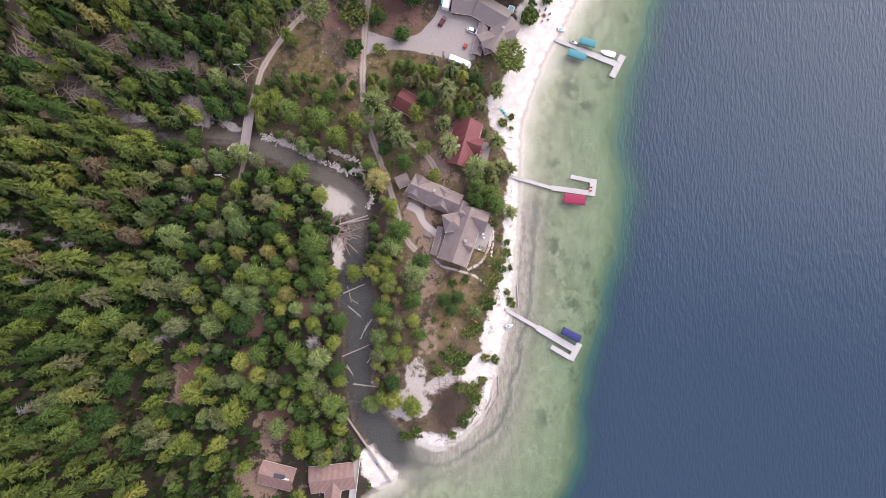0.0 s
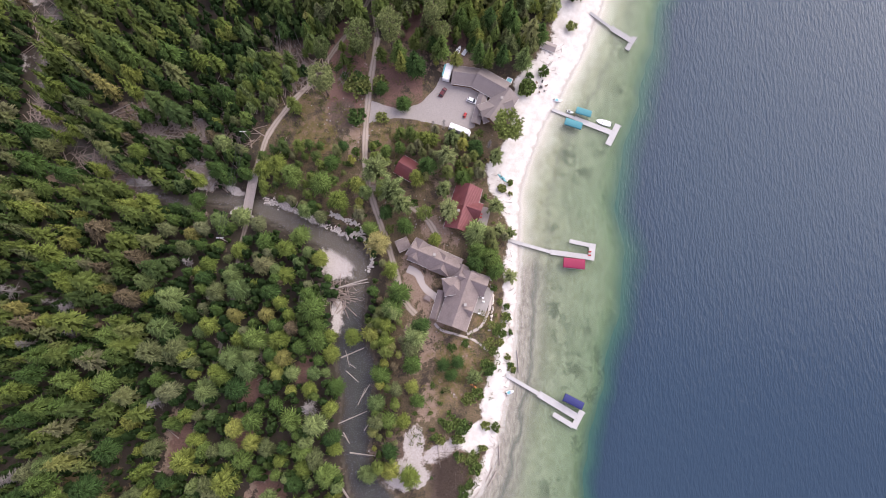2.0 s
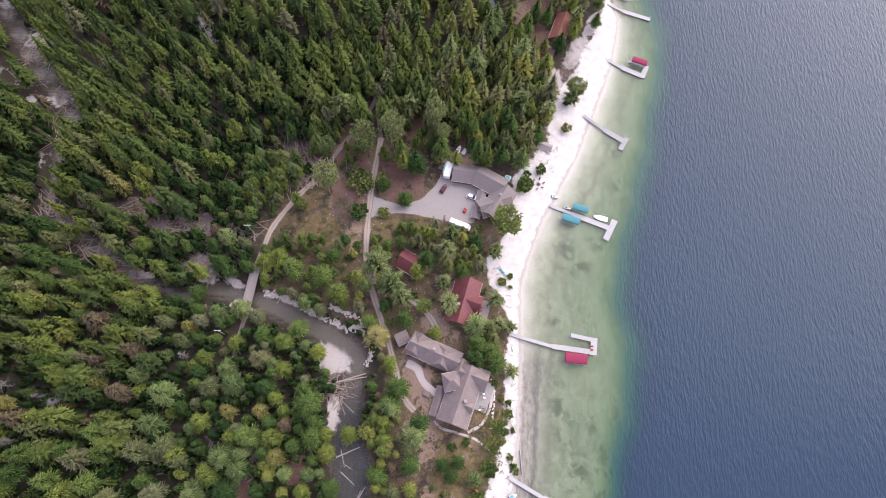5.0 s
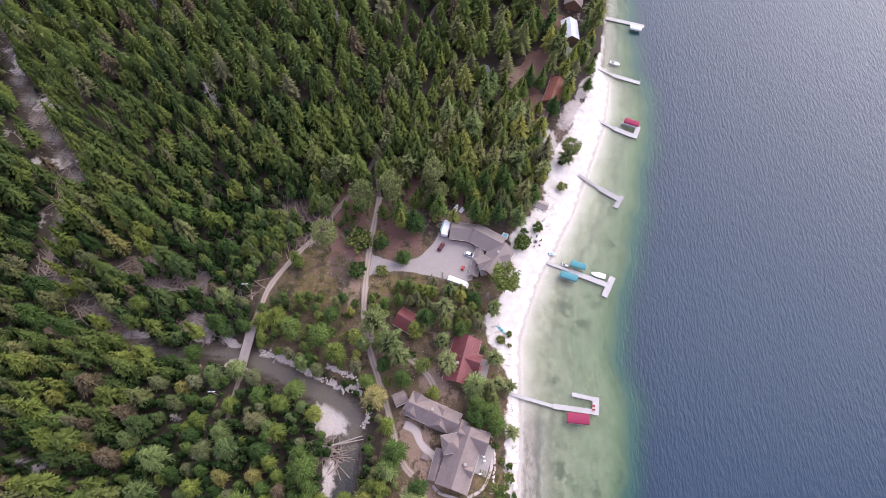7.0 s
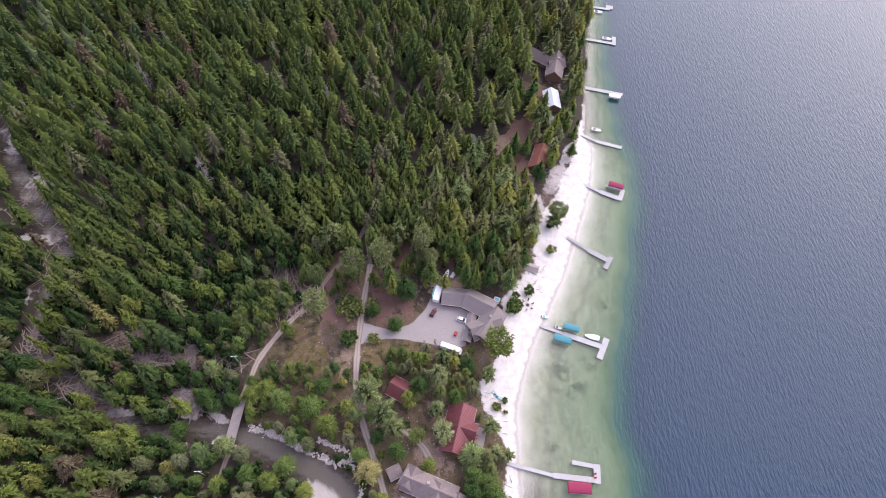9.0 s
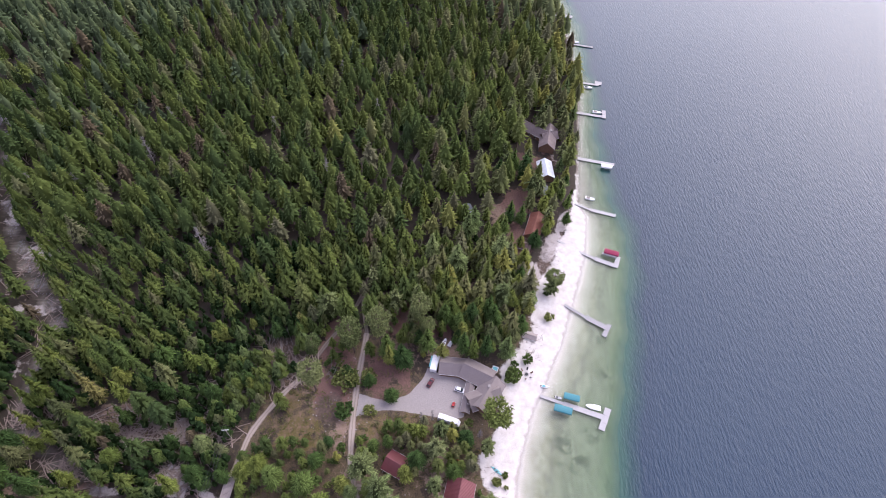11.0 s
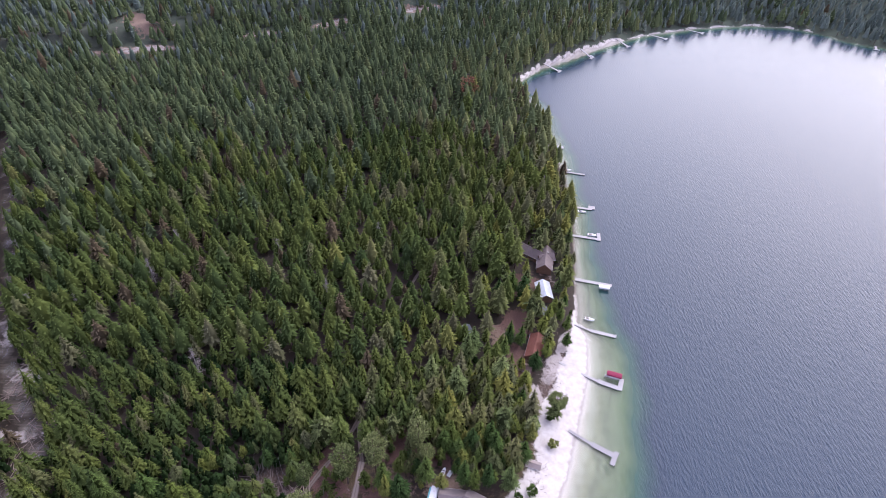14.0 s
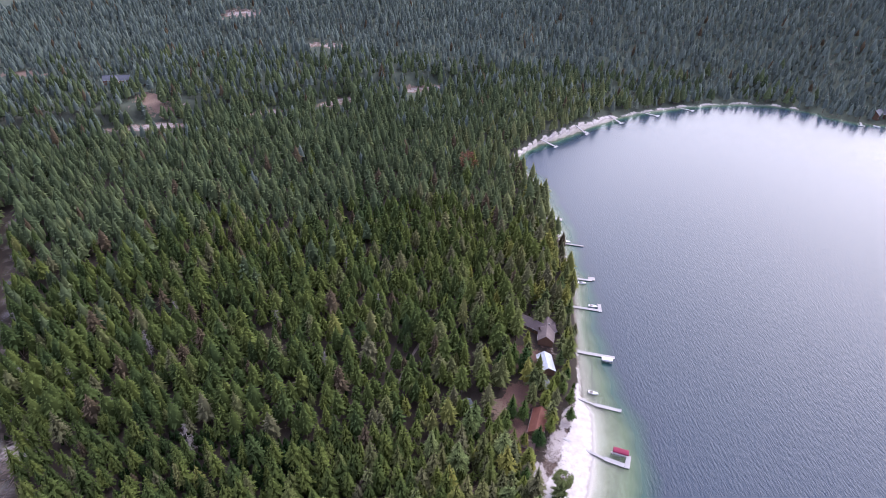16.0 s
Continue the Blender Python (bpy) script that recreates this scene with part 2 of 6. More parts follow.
def link_mesh(name, verts, faces, mats, index=None, smooth=False):
    """A mesh from arrays of places and of equal-sided faces."""
    verts, faces = np.asarray(verts, np.float32), np.asarray(faces, np.int32)
    me = bpy.data.meshes.new(name)
    k = faces.shape[1]
    me.vertices.add(len(verts))
    me.vertices.foreach_set("co", verts.ravel())
    me.loops.add(faces.size)
    me.loops.foreach_set("vertex_index", faces.ravel())
    me.polygons.add(len(faces))
    me.polygons.foreach_set("loop_start", np.arange(0, faces.size, k, dtype=np.int32))
    for m in mats:
        me.materials.append(m)
    if index is not None:
        me.polygons.foreach_set("material_index", np.asarray(index, np.int32))
    if smooth:
        me.polygons.foreach_set("use_smooth", np.ones(len(faces), bool))
    me.update(calc_edges=True)
    return me


def add_values(me, name, values):
    a = me.attributes.new(name, "FLOAT", "POINT")
    a.data.foreach_set("value", np.asarray(values, np.float32).ravel())


def grid_faces(nx, ny):
    i, j = np.meshgrid(np.arange(nx - 1), np.arange(ny - 1), indexing="ij")
    a = i * ny + j
    return np.stack([a, a + ny, a + ny + 1, a + 1], -1).reshape(-1, 4)


GX = graded(-4300, -110, 112, 4200, 1.35, 9, -420, 480)
GY = graded(-860, -92, 262, 4400, 1.6, 8, -93, 720)
gx, gy = np.meshgrid(GX, GY, indexing="ij")
gz = ground_height(gx, gy)
side, creek_side = land_side(gx, gy)


def soft_in(px, py, poly, edge):
    d, _ = polyline_distance(px, py, poly + poly[:1])
    return np.clip(0.5 + np.where(inside(px, py, poly), d, -d) / (2 * edge), 0, 1)


def blob(px, py, x, y, rx, ry=None, turn=0.0, edge=0.35):
    ry = ry or rx
    c, s = math.cos(radians(turn)), math.sin(radians(turn))
    u, v = ((px - x) * c + (py - y) * s) / rx, (-(px - x) * s + (py - y) * c) / ry
    return np.clip((1 + edge - np.hypot(u, v)) / (2 * edge), 0, 1)


SAND_SPOTS = [(-40.8, 29.2, 7, 7.4, 20), (-39.3, 9, 2.2, 7.5, 5), (-97, 61.8, 7.5, 4.6, -45), (-84, 56.4, 4.5, 1.5, -20), (-83, 48.4, 3, 1, 40), (-66, 51.8, 7, 1.3, -12),
              (-52, 46.2, 9, 1.1, -24), (-42, 42, 4, 0.9, -24), (-19, -72, 6, 9, 35), (-172, 106, 4, 11, 0), (-181, 134, 6, 4, 0), (-191, 164, 5, 9, 35), (-200, 149, 4, 4, 20), (-215, 192, 5, 11, 30), (17, -33, 7, 5, 20), (-9, -48, 8, 6, 20), (-7, -37, 4, 7, 0), (3, -39, 7, 3, 30), (53.7, 174, 4, 12, -25), (44, 158, 3, 6, 0), (62, 190, 3, 9, -25), (46, 146, 4, 6, 0), (-100, 79, 3, 5, 0), (-122, 57.5, 6, 1.5, 0)]
BARE_SPOTS = [(-9, 24, 6, 11, 10), (-10, -41, 8, 9, 30), (4, -40, 7, 5, 20), (-3, -20, 3.5, 9, 0), (-2, 43, 7, 4, -40), (6, 52, 5, 4, 0), (-4, 2, 7, 14, 0), (-2, 14, 6, 9, 20), (-43, 95, 12, 9, 10), (-38, 80, 5, 6, 0), (-16, 113, 9, 10, -40), (-30, 60, 5, 8, 10), (3, 113, 10, 7, 0),
              (-64, 110, 8, 6, 30), (-150, 58, 9, 4, 0), (-125, 86, 15, 5, 15), (-60, -60, 6, 11, 10), (-70, -20, 7, 5, 0), (2, 64, 8, 8, 0),
              (-42, 122, 7, 5, 40), (12, 150, 5, 5, 0), (30, 195, 6, 8, 0), (-62, -78, 12, 8, 0), (45, 263, 6, 4, 0), (-95, -42, 4, 10, 0)]
RED_SPOTS = [(-42, 97, 8, 8, 20), (-24, 106, 7, 10, 0), (-44, 113, 6, 9, 30), (48, 228, 9, 12, 0), (40, 202, 9, 9, 0), (38, 178, 6, 10, 0), (-17, 131, 8, 9, 0), (-3, 127, 10, 5, 0), (-42, 124, 6, 8, 20), (-15, 108, 4, 9, 10), (-92, -42, 4, 9, 0), (-50, -12, 4, 5, 0), (-68, -20, 7, 6, 0),
             (-70, -34, 5, 9, 0), (-128, 58, 9, 3, 0), (-58, -57, 5, 9, 0)]
STICK_SPOTS = [(-43, 89, 5, 6, 0), (50, 164, 4, 10, -20), (58, 181, 2.5, 8, -25), (-112, 78, 15, 4, 6), (-67, 113, 9, 8, 30), (-140, 84, 8, 3, 20), (-11, -43, 7, 9, 10), (-98, 62, 8, 4, 0), (6, -48, 6, 9, -15)]
GRASS_SPOTS = [(-54, 80, 13, 9, 30), (-58, 92, 6, 5, 30), (-20, 81, 13, 6, 0), (6, -8, 8, 12, 0), (-128, -60, 16, 12, 0), (10, 20, 9, 9, 0), (18, 12, 5, 10, 0),
               (-110, 75, 12, 8, 0)]


WEED_SPOTS = [(50, 74.5, 4, 8, 10), (55, 72, 4, 4, 0), (48, 80, 3, 4, 0), (72, 107, 3, 5, 20), (63, 82, 6, 3, 0), (43.5, 47.6, 2, 3, 0), (46, 12, 4, 14, 12), (52, -8, 5, 8, 0), (70, 128, 4, 5, 0), (38, 24, 3, 10, 0)]


def spots(px, py, some, edge=0.35):
    m = np.zeros(px.shape)
    for x, y, rx, ry, turn in some:
        m = np.maximum(m, blob(px, py, x, y, rx, ry, turn, edge))
    return m


far_band = np.where((gy > 478) & (gx < 400) & (gx > 40) & (side > -12), np.clip((3.8 - side) / 3, 0, 1), 0)
bluffs = spots(gx, gy, OPENINGS)
sand_mask = np.maximum.reduce([soft_in(gx, gy, BEACH, 2.5), spots(gx, gy, [(-19, -73, 6, 9, 35), (17, -33, 7, 5, 20)])])
at_edge = (gy > -66) & (gy < 205) & (gx > -5) & (side < 3)
sand_mask = np.maximum(sand_mask, far_band)
sand_mask = np.where(at_edge, np.maximum(sand_mask, np.clip(1.6 - np.abs(side) / 6, 0, 1)), sand_mask)
bar_mask = np.maximum.reduce([spots(gx, gy, SAND_SPOTS), spots(gx, gy, OPENINGS[:4] + OPENINGS[6:]) * 0.55])
bare_mask = np.maximum(spots(gx, gy, BARE_SPOTS, 0.9) * 0.85, np.clip(bluffs * 1.3, 0, 1))
grass_mask = spots(gx, gy, GRASS_SPOTS, 0.9) * 0.8
YARD = [(-33.5, 97), (-33.2, 86.5), (-22, 89.5), (-12.8, 89), (-1, 87), (10, 86.5), (14, 100), (12, 105.5), (0, 106), (-4.5, 109), (-6, 104), (-12, 96), (-22, 93)]
gravel_mask = soft_in(gx, gy, YARD, 1.0)

n = Net("ground")
big, mid_n, fine = n.noise(0.05, 3), n.noise(0.35, 5), n.noise(2.2, 5)
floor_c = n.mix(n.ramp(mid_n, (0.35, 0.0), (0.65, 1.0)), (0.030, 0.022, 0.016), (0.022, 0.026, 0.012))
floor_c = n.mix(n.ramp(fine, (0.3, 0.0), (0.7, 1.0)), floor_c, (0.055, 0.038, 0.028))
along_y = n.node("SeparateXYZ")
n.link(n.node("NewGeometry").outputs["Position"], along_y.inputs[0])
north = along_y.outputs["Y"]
floor_c = n.mix(n.math("MULTIPLY", n.math("SUBTRACT", north, 420.0), 0.005, clamp=True), floor_c, n.mix(mid_n, (0.060, 0.080, 0.050), (0.110, 0.135, 0.095)))     # greener and paler to the north, under the far wood
grass_c = n.mix(n.ramp(fine, (0.3, 0.0), (0.7, 1.0)), (0.072, 0.070, 0.018), (0.170, 0.120, 0.042))
grass_c = n.mix(n.ramp(n.noise(0.6, 5, 0.7), (0.42, 0.0), (0.62, 1.0)), grass_c, n.mix(fine, (0.125, 0.076, 0.046), (0.245, 0.168, 0.112)))
bare_c = n.mix(n.ramp(fine, (0.3, 0.0), (0.75, 1.0)), (0.170, 0.112, 0.076), (0.32, 0.232, 0.178))
sand_c = n.mix(n.ramp(mid_n, (0.3, 0.0), (0.7, 1.0)), (0.49, 0.445, 0.40), (0.66, 0.625, 0.585))
ragged = n.math("ADD", n.math("MULTIPLY", n.noise(0.14, 5, 0.65), 0.55), n.math("ADD", n.math("MULTIPLY", mid_n, 0.3), n.math("MULTIPLY", fine, 0.15)))
edge = n.math("MULTIPLY", n.math("SUBTRACT", ragged, 0.5), 4.0)


def masked(attr, sharp=5.0, rough=1.0):
    a = n.math("ADD", n.attr(attr), n.math("MULTIPLY", edge, rough))
    return n.math("MULTIPLY", n.math("SUBTRACT", a, 0.5 - 0.5 / sharp), sharp, clamp=True)


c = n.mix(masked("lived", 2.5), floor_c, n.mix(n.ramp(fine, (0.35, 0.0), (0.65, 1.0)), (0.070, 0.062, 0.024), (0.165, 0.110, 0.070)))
c = n.mix(masked("bare"), c, bare_c)
c = n.mix(masked("grass"), c, grass_c)
c = n.mix(masked("red", 4), c, n.mix(n.ramp(fine, (0.3, 0.0), (0.7, 1.0)), (0.10, 0.055, 0.042), (0.20, 0.115, 0.09)))
c = n.mix(masked("stick", 4), c, n.mix(n.ramp(n.noise(1.3, 6, 0.75), (0.35, 0.0), (0.68, 1.0)), (0.046, 0.032, 0.024), (0.165, 0.112, 0.085)))
c = n.mix(masked("bar", 4, 0.9), c, n.mix(n.ramp(fine, (0.3, 0.0), (0.7, 1.0)), (0.30, 0.262, 0.238), (0.52, 0.465, 0.43)))
c = n.mix(masked("sand", 5, 0.55), c, sand_c)
c = n.mix(masked("gravel", 9, 0.18), c, n.mix(n.ramp(fine, (0.3, 0.0), (0.7, 1.0)), (0.28, 0.248, 0.230), (0.35, 0.313, 0.292)))
# under water: pale sand, silt and dark weed
shore_d = n.attr("side")
wet = n.math("MULTIPLY", n.math("ADD", shore_d, n.math("MULTIPLY", n.math("SUBTRACT", mid_n, 0.5), 3.0)), -0.5, clamp=True)
silt = n.noise(0.035, 5, 0.65, n.place((1.6, 0.7, 1)))
bed_c = n.mix(n.ramp(silt, (0.38, 0.0), (0.62, 1.0)), (0.22, 0.215, 0.155), (0.36, 0.345, 0.25))
bed_c = n.mix(n.ramp(n.noise(0.5, 6, 0.7), (0.35, 0.0), (0.7, 1.0)), bed_c, n.mix(0.4, bed_c, (0.46, 0.44, 0.34)))
weed = n.ramp(n.noise(0.07, 6, 0.7, n.place((1.3, 1.0, 1))), (0.55, 0.0), (0.63, 1.0))
weed_bed = n.math("MULTIPLY", n.attr("weed"), n.ramp(n.noise(0.16, 6, 0.75), (0.46, 0.0), (0.56, 1.0)))
weed = n.math("MULTIPLY", n.math("MULTIPLY", weed, n.ramp(n.noise(0.025, 3), (0.46, 0.0), (0.6, 1.0))), n.math("MULTIPLY", n.math("SUBTRACT", n.math("MULTIPLY", shore_d, -1), 12), 0.1, clamp=True))
streak = n.ramp(n.noise(0.16, 6, 0.7, n.place((2.2, 0.8, 1))), (0.5, 0.0), (0.62, 1.0))
bed_c = n.mix(n.math("MULTIPLY", streak, 0.4), bed_c, (0.44, 0.42, 0.31))
ridge = n.ramp(n.noise(0.11, 5, 0.55, n.place((1.4, 0.8, 1))), (0.478, 0.0), (0.5, 1.0), (0.522, 0.0))
ridge = n.math("MULTIPLY", ridge, n.ramp(n.noise(0.03, 2), (0.42, 0.0), (0.58, 0.6)))
bed_c = n.mix(n.math("MULTIPLY", ridge, 0.6), bed_c, (0.56, 0.53, 0.42))
mottle = n.ramp(n.noise(0.33, 7, 0.72, n.place((1.2, 0.8, 1))), (0.44, 0.0), (0.6, 1.0))
bed_c = n.mix(n.math("MULTIPLY", n.math("MULTIPLY", mottle, n.ramp(n.noise(0.04, 3), (0.38, 0.1), (0.6, 0.85))), 0.6), bed_c, (0.21, 0.195, 0.115))
bed_c = n.mix(n.math("MULTIPLY", n.math("MAXIMUM", weed, weed_bed), 0.8), bed_c, (0.06, 0.075, 0.05))
bed_c = n.mix(n.attr("silt"), bed_c, n.mix(n.ramp(n.noise(0.55, 6, 0.75, n.place((1.7, 0.55, 1))), (0.34, 0.0), (0.64, 1.0)), (0.19, 0.162, 0.137), (0.40, 0.350, 0.30)))
strip = n.math("MULTIPLY", n.math("SUBTRACT", 1.0, n.math("ABSOLUTE", n.math("MULTIPLY", n.math("ADD", n.math("ADD", shore_d, 7.0), n.math("MULTIPLY", n.math("SUBTRACT", n.noise(0.12, 4), 0.5), 7.0)), 0.6)), clamp=True), n.attr("silt"))
bed_c = n.mix(n.math("MULTIPLY", strip, 0.75), bed_c, (0.10, 0.095, 0.09))
margin = n.math("SUBTRACT", 1.0, n.math("ABSOLUTE", n.math("MULTIPLY", n.math("ADD", n.math("ADD", shore_d, 11.5), n.math("MULTIPLY", n.math("SUBTRACT", n.noise(0.09, 4), 0.5), 9.0)), 0.4)), clamp=True)
bed_c = n.mix(n.math("MULTIPLY", margin, n.ramp(n.noise(0.4, 5, 0.7), (0.35, 0.1), (0.65, 0.7))), bed_c, (0.17, 0.15, 0.125))
bed_c = n.mix(n.attr("stream"), bed_c, n.mix(n.math("MULTIPLY", n.math("SUBTRACT", north, 8.0), 0.08, clamp=True), n.mix(mid_n, (0.030, 0.028, 0.032), (0.070, 0.062, 0.060)), n.mix(fine, (0.085, 0.068, 0.056), (0.165, 0.135, 0.110))))
bed_c = n.mix(n.math("MULTIPLY", n.math("ADD", n.math("MULTIPLY", shore_d, -1), n.math("MULTIPLY", n.math("SUBTRACT", n.noise(0.1, 3), 0.5), 8)), 0.125, clamp=True), n.mix(n.math("MAXIMUM", n.attr("silt"), n.attr("stream")), (0.58, 0.53, 0.455), bed_c), bed_c)
c = n.mix(wet, c, bed_c)
wet_line = n.math("SUBTRACT", 1.0, n.math("ABSOLUTE", n.math("MULTIPLY", n.math("ADD", shore_d, n.math("MULTIPLY", n.math("SUBTRACT", mid_n, 0.5), 3.0)), 0.9)), clamp=True)
c = n.mix(n.math("MULTIPLY", n.math("MULTIPLY", wet_line, n.math("SUBTRACT", 1.0, n.attr("stream"), clamp=True)), 0.6), c, (0.30, 0.255, 0.21))
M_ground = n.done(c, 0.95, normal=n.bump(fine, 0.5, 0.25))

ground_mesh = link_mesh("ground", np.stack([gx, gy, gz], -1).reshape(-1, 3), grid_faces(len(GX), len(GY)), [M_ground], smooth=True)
silt_mask = np.clip(1.5 - np.abs(-side - 4.0) / 5.6, 0, 1) * np.interp(gy, [-70, -55, 30, 42, 178, 205], [0.3, 1, 1, 0, 0, 0.85]) + np.clip(0.45 * blob(gx, gy, 14, -68, 20, 7, 0) + 0.8 * blob(gx, gy, 28, -42, 6, 24, 0), 0, 1)
for key, values in (("sand", sand_mask), ("bare", bare_mask), ("bar", bar_mask), ("lived", soft_in(gx, gy, CLEARING, 8.0) * 0.7), ("gravel", gravel_mask), ("red", spots(gx, gy, RED_SPOTS, 0.6)), ("stick", spots(gx, gy, STICK_SPOTS, 0.6)), ("grass", grass_mask), ("weed", spots(gx, gy, WEED_SPOTS, 0.6)), ("side", side), ("silt", np.clip(silt_mask, 0, 1) * (side < 0)),
                    ("stream", np.clip(-creek_side * 0.7 + 1.1, 0, 1) * np.clip((gy + 84) / 14, 0, 1) * np.where(gy < -45, np.clip((6 - gx) / 16, 0, 1), 1))):
    add_values(ground_mesh, key, values)
ground = tagged(new("ground", ground_mesh), "forest floor, dry clearings and white sand beach round the lake", "ground", kind="structure")

# water: one level sheet over lake and creek, clear in the shallows and blue in the deep
n = Net("water")
depth = n.attr("depth")


def fade(k):
    return n.math("POWER", 2.718, n.math("MULTIPLY", depth, -k))


clear = n.node("CombineColor")
n.link(fade(0.22), clear.inputs[0])
n.link(fade(0.08), clear.inputs[1])
n.link(fade(0.16), clear.inputs[2])
see = n.node("BsdfTransparent")
n.link(clear.outputs[0], see.inputs[0])
body = n.node("BsdfDiffuse")
body_c = n.ramp(n.math("MULTIPLY", depth, 0.1), (0.0, (0.222, 0.230, 0.142)), (0.2, (0.150, 0.200, 0.112)), (0.4, (0.050, 0.122, 0.098)), (0.62, (0.028, 0.068, 0.077)), (0.9, (0.026, 0.048, 0.079)))
n.link(body_c, body.inputs[0])
under = n.node("MixShader")
n.link(n.math("SUBTRACT", 1.0, fade(0.30)), under.inputs[0])
n.link(see.outputs[0], under.inputs[1])
n.link(body.outputs[0], under.inputs[2])
wave = n.node("TexNoise")
wave.inputs["Scale"].default_value, wave.inputs["Detail"].default_value = 0.62, 4
wave.inputs["Distortion"].default_value = 0.2
mp = n.node("Mapping")
mp.inputs["Rotation"].default_value = (0, 0, radians(-6))
mp.inputs["Scale"].default_value = (1.6, 0.42, 1)
n.link(n.node("NewGeometry").outputs["Position"], mp.inputs[0])
n.link(mp.outputs[0], wave.inputs["Vector"])
calm = n.math("MULTIPLY", n.attr("open"), wave.outputs[0])
ripple = n.bump(calm, 1.0, 0.4)
n.link(ripple, body.inputs["Normal"])
gloss = n.node("BsdfGlossy")
gloss.inputs["Roughness"].default_value = 0.2
n.link(ripple, gloss.inputs["Normal"])
fr = n.node("LayerWeight")
fr.inputs["Blend"].default_value = 0.5
n.link(ripple, fr.inputs["Normal"])
shine = n.math("ADD", n.math("MULTIPLY", n.math("POWER", fr.outputs["Facing"], 3.6), 0.63), 0.02)
full = n.node("MixShader")
n.link(shine, full.inputs[0])
n.link(under.outputs[0], full.inputs[1])
n.link(gloss.outputs[0], full.inputs[2])
n.link(full.outputs[0], n.out.inputs[0])
M_water = n.mat
WX = graded(-4300, -95, 112, 4200, 2.2, 9, -96, 480)
WY = graded(-860, -92, 300, 4400, 2.8, 8, -93, 680)
wx, wy = np.meshgrid(WX, WY, indexing="ij")
wz = ground_height(wx, wy)
w_side, w_creek = land_side(wx, wy)
water_mesh = link_mesh("water", np.stack([wx, wy, np.zeros_like(wx)], -1).reshape(-1, 3), grid_faces(len(WX), len(WY)), [M_water], smooth=True)
add_values(water_mesh, "depth", np.clip(-wz, 0, 30))
add_values(water_mesh, "open", np.clip((-w_side - 5) / 24, 0.08, 1) * np.interp(wy, [200, 450], [1, 0.25]))
water = tagged(new("water", water_mesh), "clear green shallows and rippled blue lake water", "water", kind="structure")


# ---- trees ----
def kite(out, root, tip, width, lift=0.0):
    """A folded spray of needles from root to tip."""
    root, tip = np.asarray(root, float), np.asarray(tip, float)
    along = tip - root
    cross = np.array([-along[1], along[0], 0.0])
    cross /= np.linalg.norm(cross) + 1e-9
    mid_p = root + along * 0.5
    k = len(out[0])
    out[0].extend([root, mid_p + cross * width - (0, 0, lift), tip, mid_p - cross * width - (0, 0, lift)])
    out[1].extend([(k, k + 1, k + 2), (k, k + 2, k + 3)])
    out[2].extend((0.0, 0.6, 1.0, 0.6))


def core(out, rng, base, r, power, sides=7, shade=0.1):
    """The inside of a crown: a bulging cone of needles round the stem, shade painted in."""
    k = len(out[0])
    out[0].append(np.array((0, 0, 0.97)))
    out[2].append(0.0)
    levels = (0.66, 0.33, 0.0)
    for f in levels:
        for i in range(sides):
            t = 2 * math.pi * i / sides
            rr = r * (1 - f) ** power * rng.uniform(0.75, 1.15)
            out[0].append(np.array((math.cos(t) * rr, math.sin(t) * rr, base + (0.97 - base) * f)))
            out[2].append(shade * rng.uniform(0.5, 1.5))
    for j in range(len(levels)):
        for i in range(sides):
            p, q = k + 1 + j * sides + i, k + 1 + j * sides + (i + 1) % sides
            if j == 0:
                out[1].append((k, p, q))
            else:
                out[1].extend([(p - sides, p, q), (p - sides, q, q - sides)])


def prism(out, a, b, ra, rb, sides=5):
    """A tapered limb from a to b."""
    a, b = np.asarray(a, float), np.asarray(b, float)
    d = (b - a) / (np.linalg.norm(b - a) + 1e-9)
    u = np.cross(d, (0, 0, 1) if abs(d[2]) < 0.9 else (1, 0, 0))
    u /= np.linalg.norm(u)
    v = np.cross(d, u)
    k = len(out[0])
    for i in range(sides):
        t = 2 * math.pi * i / sides
        w = math.cos(t) * u + math.sin(t) * v
        out[0].extend([a + w * ra, b + w * rb])
    for i in range(sides):
        p, q = k + 2 * i, k + 2 * ((i + 1) % sides)
        out[1].extend([(p, q, q + 1), (p, q + 1, p + 1)])


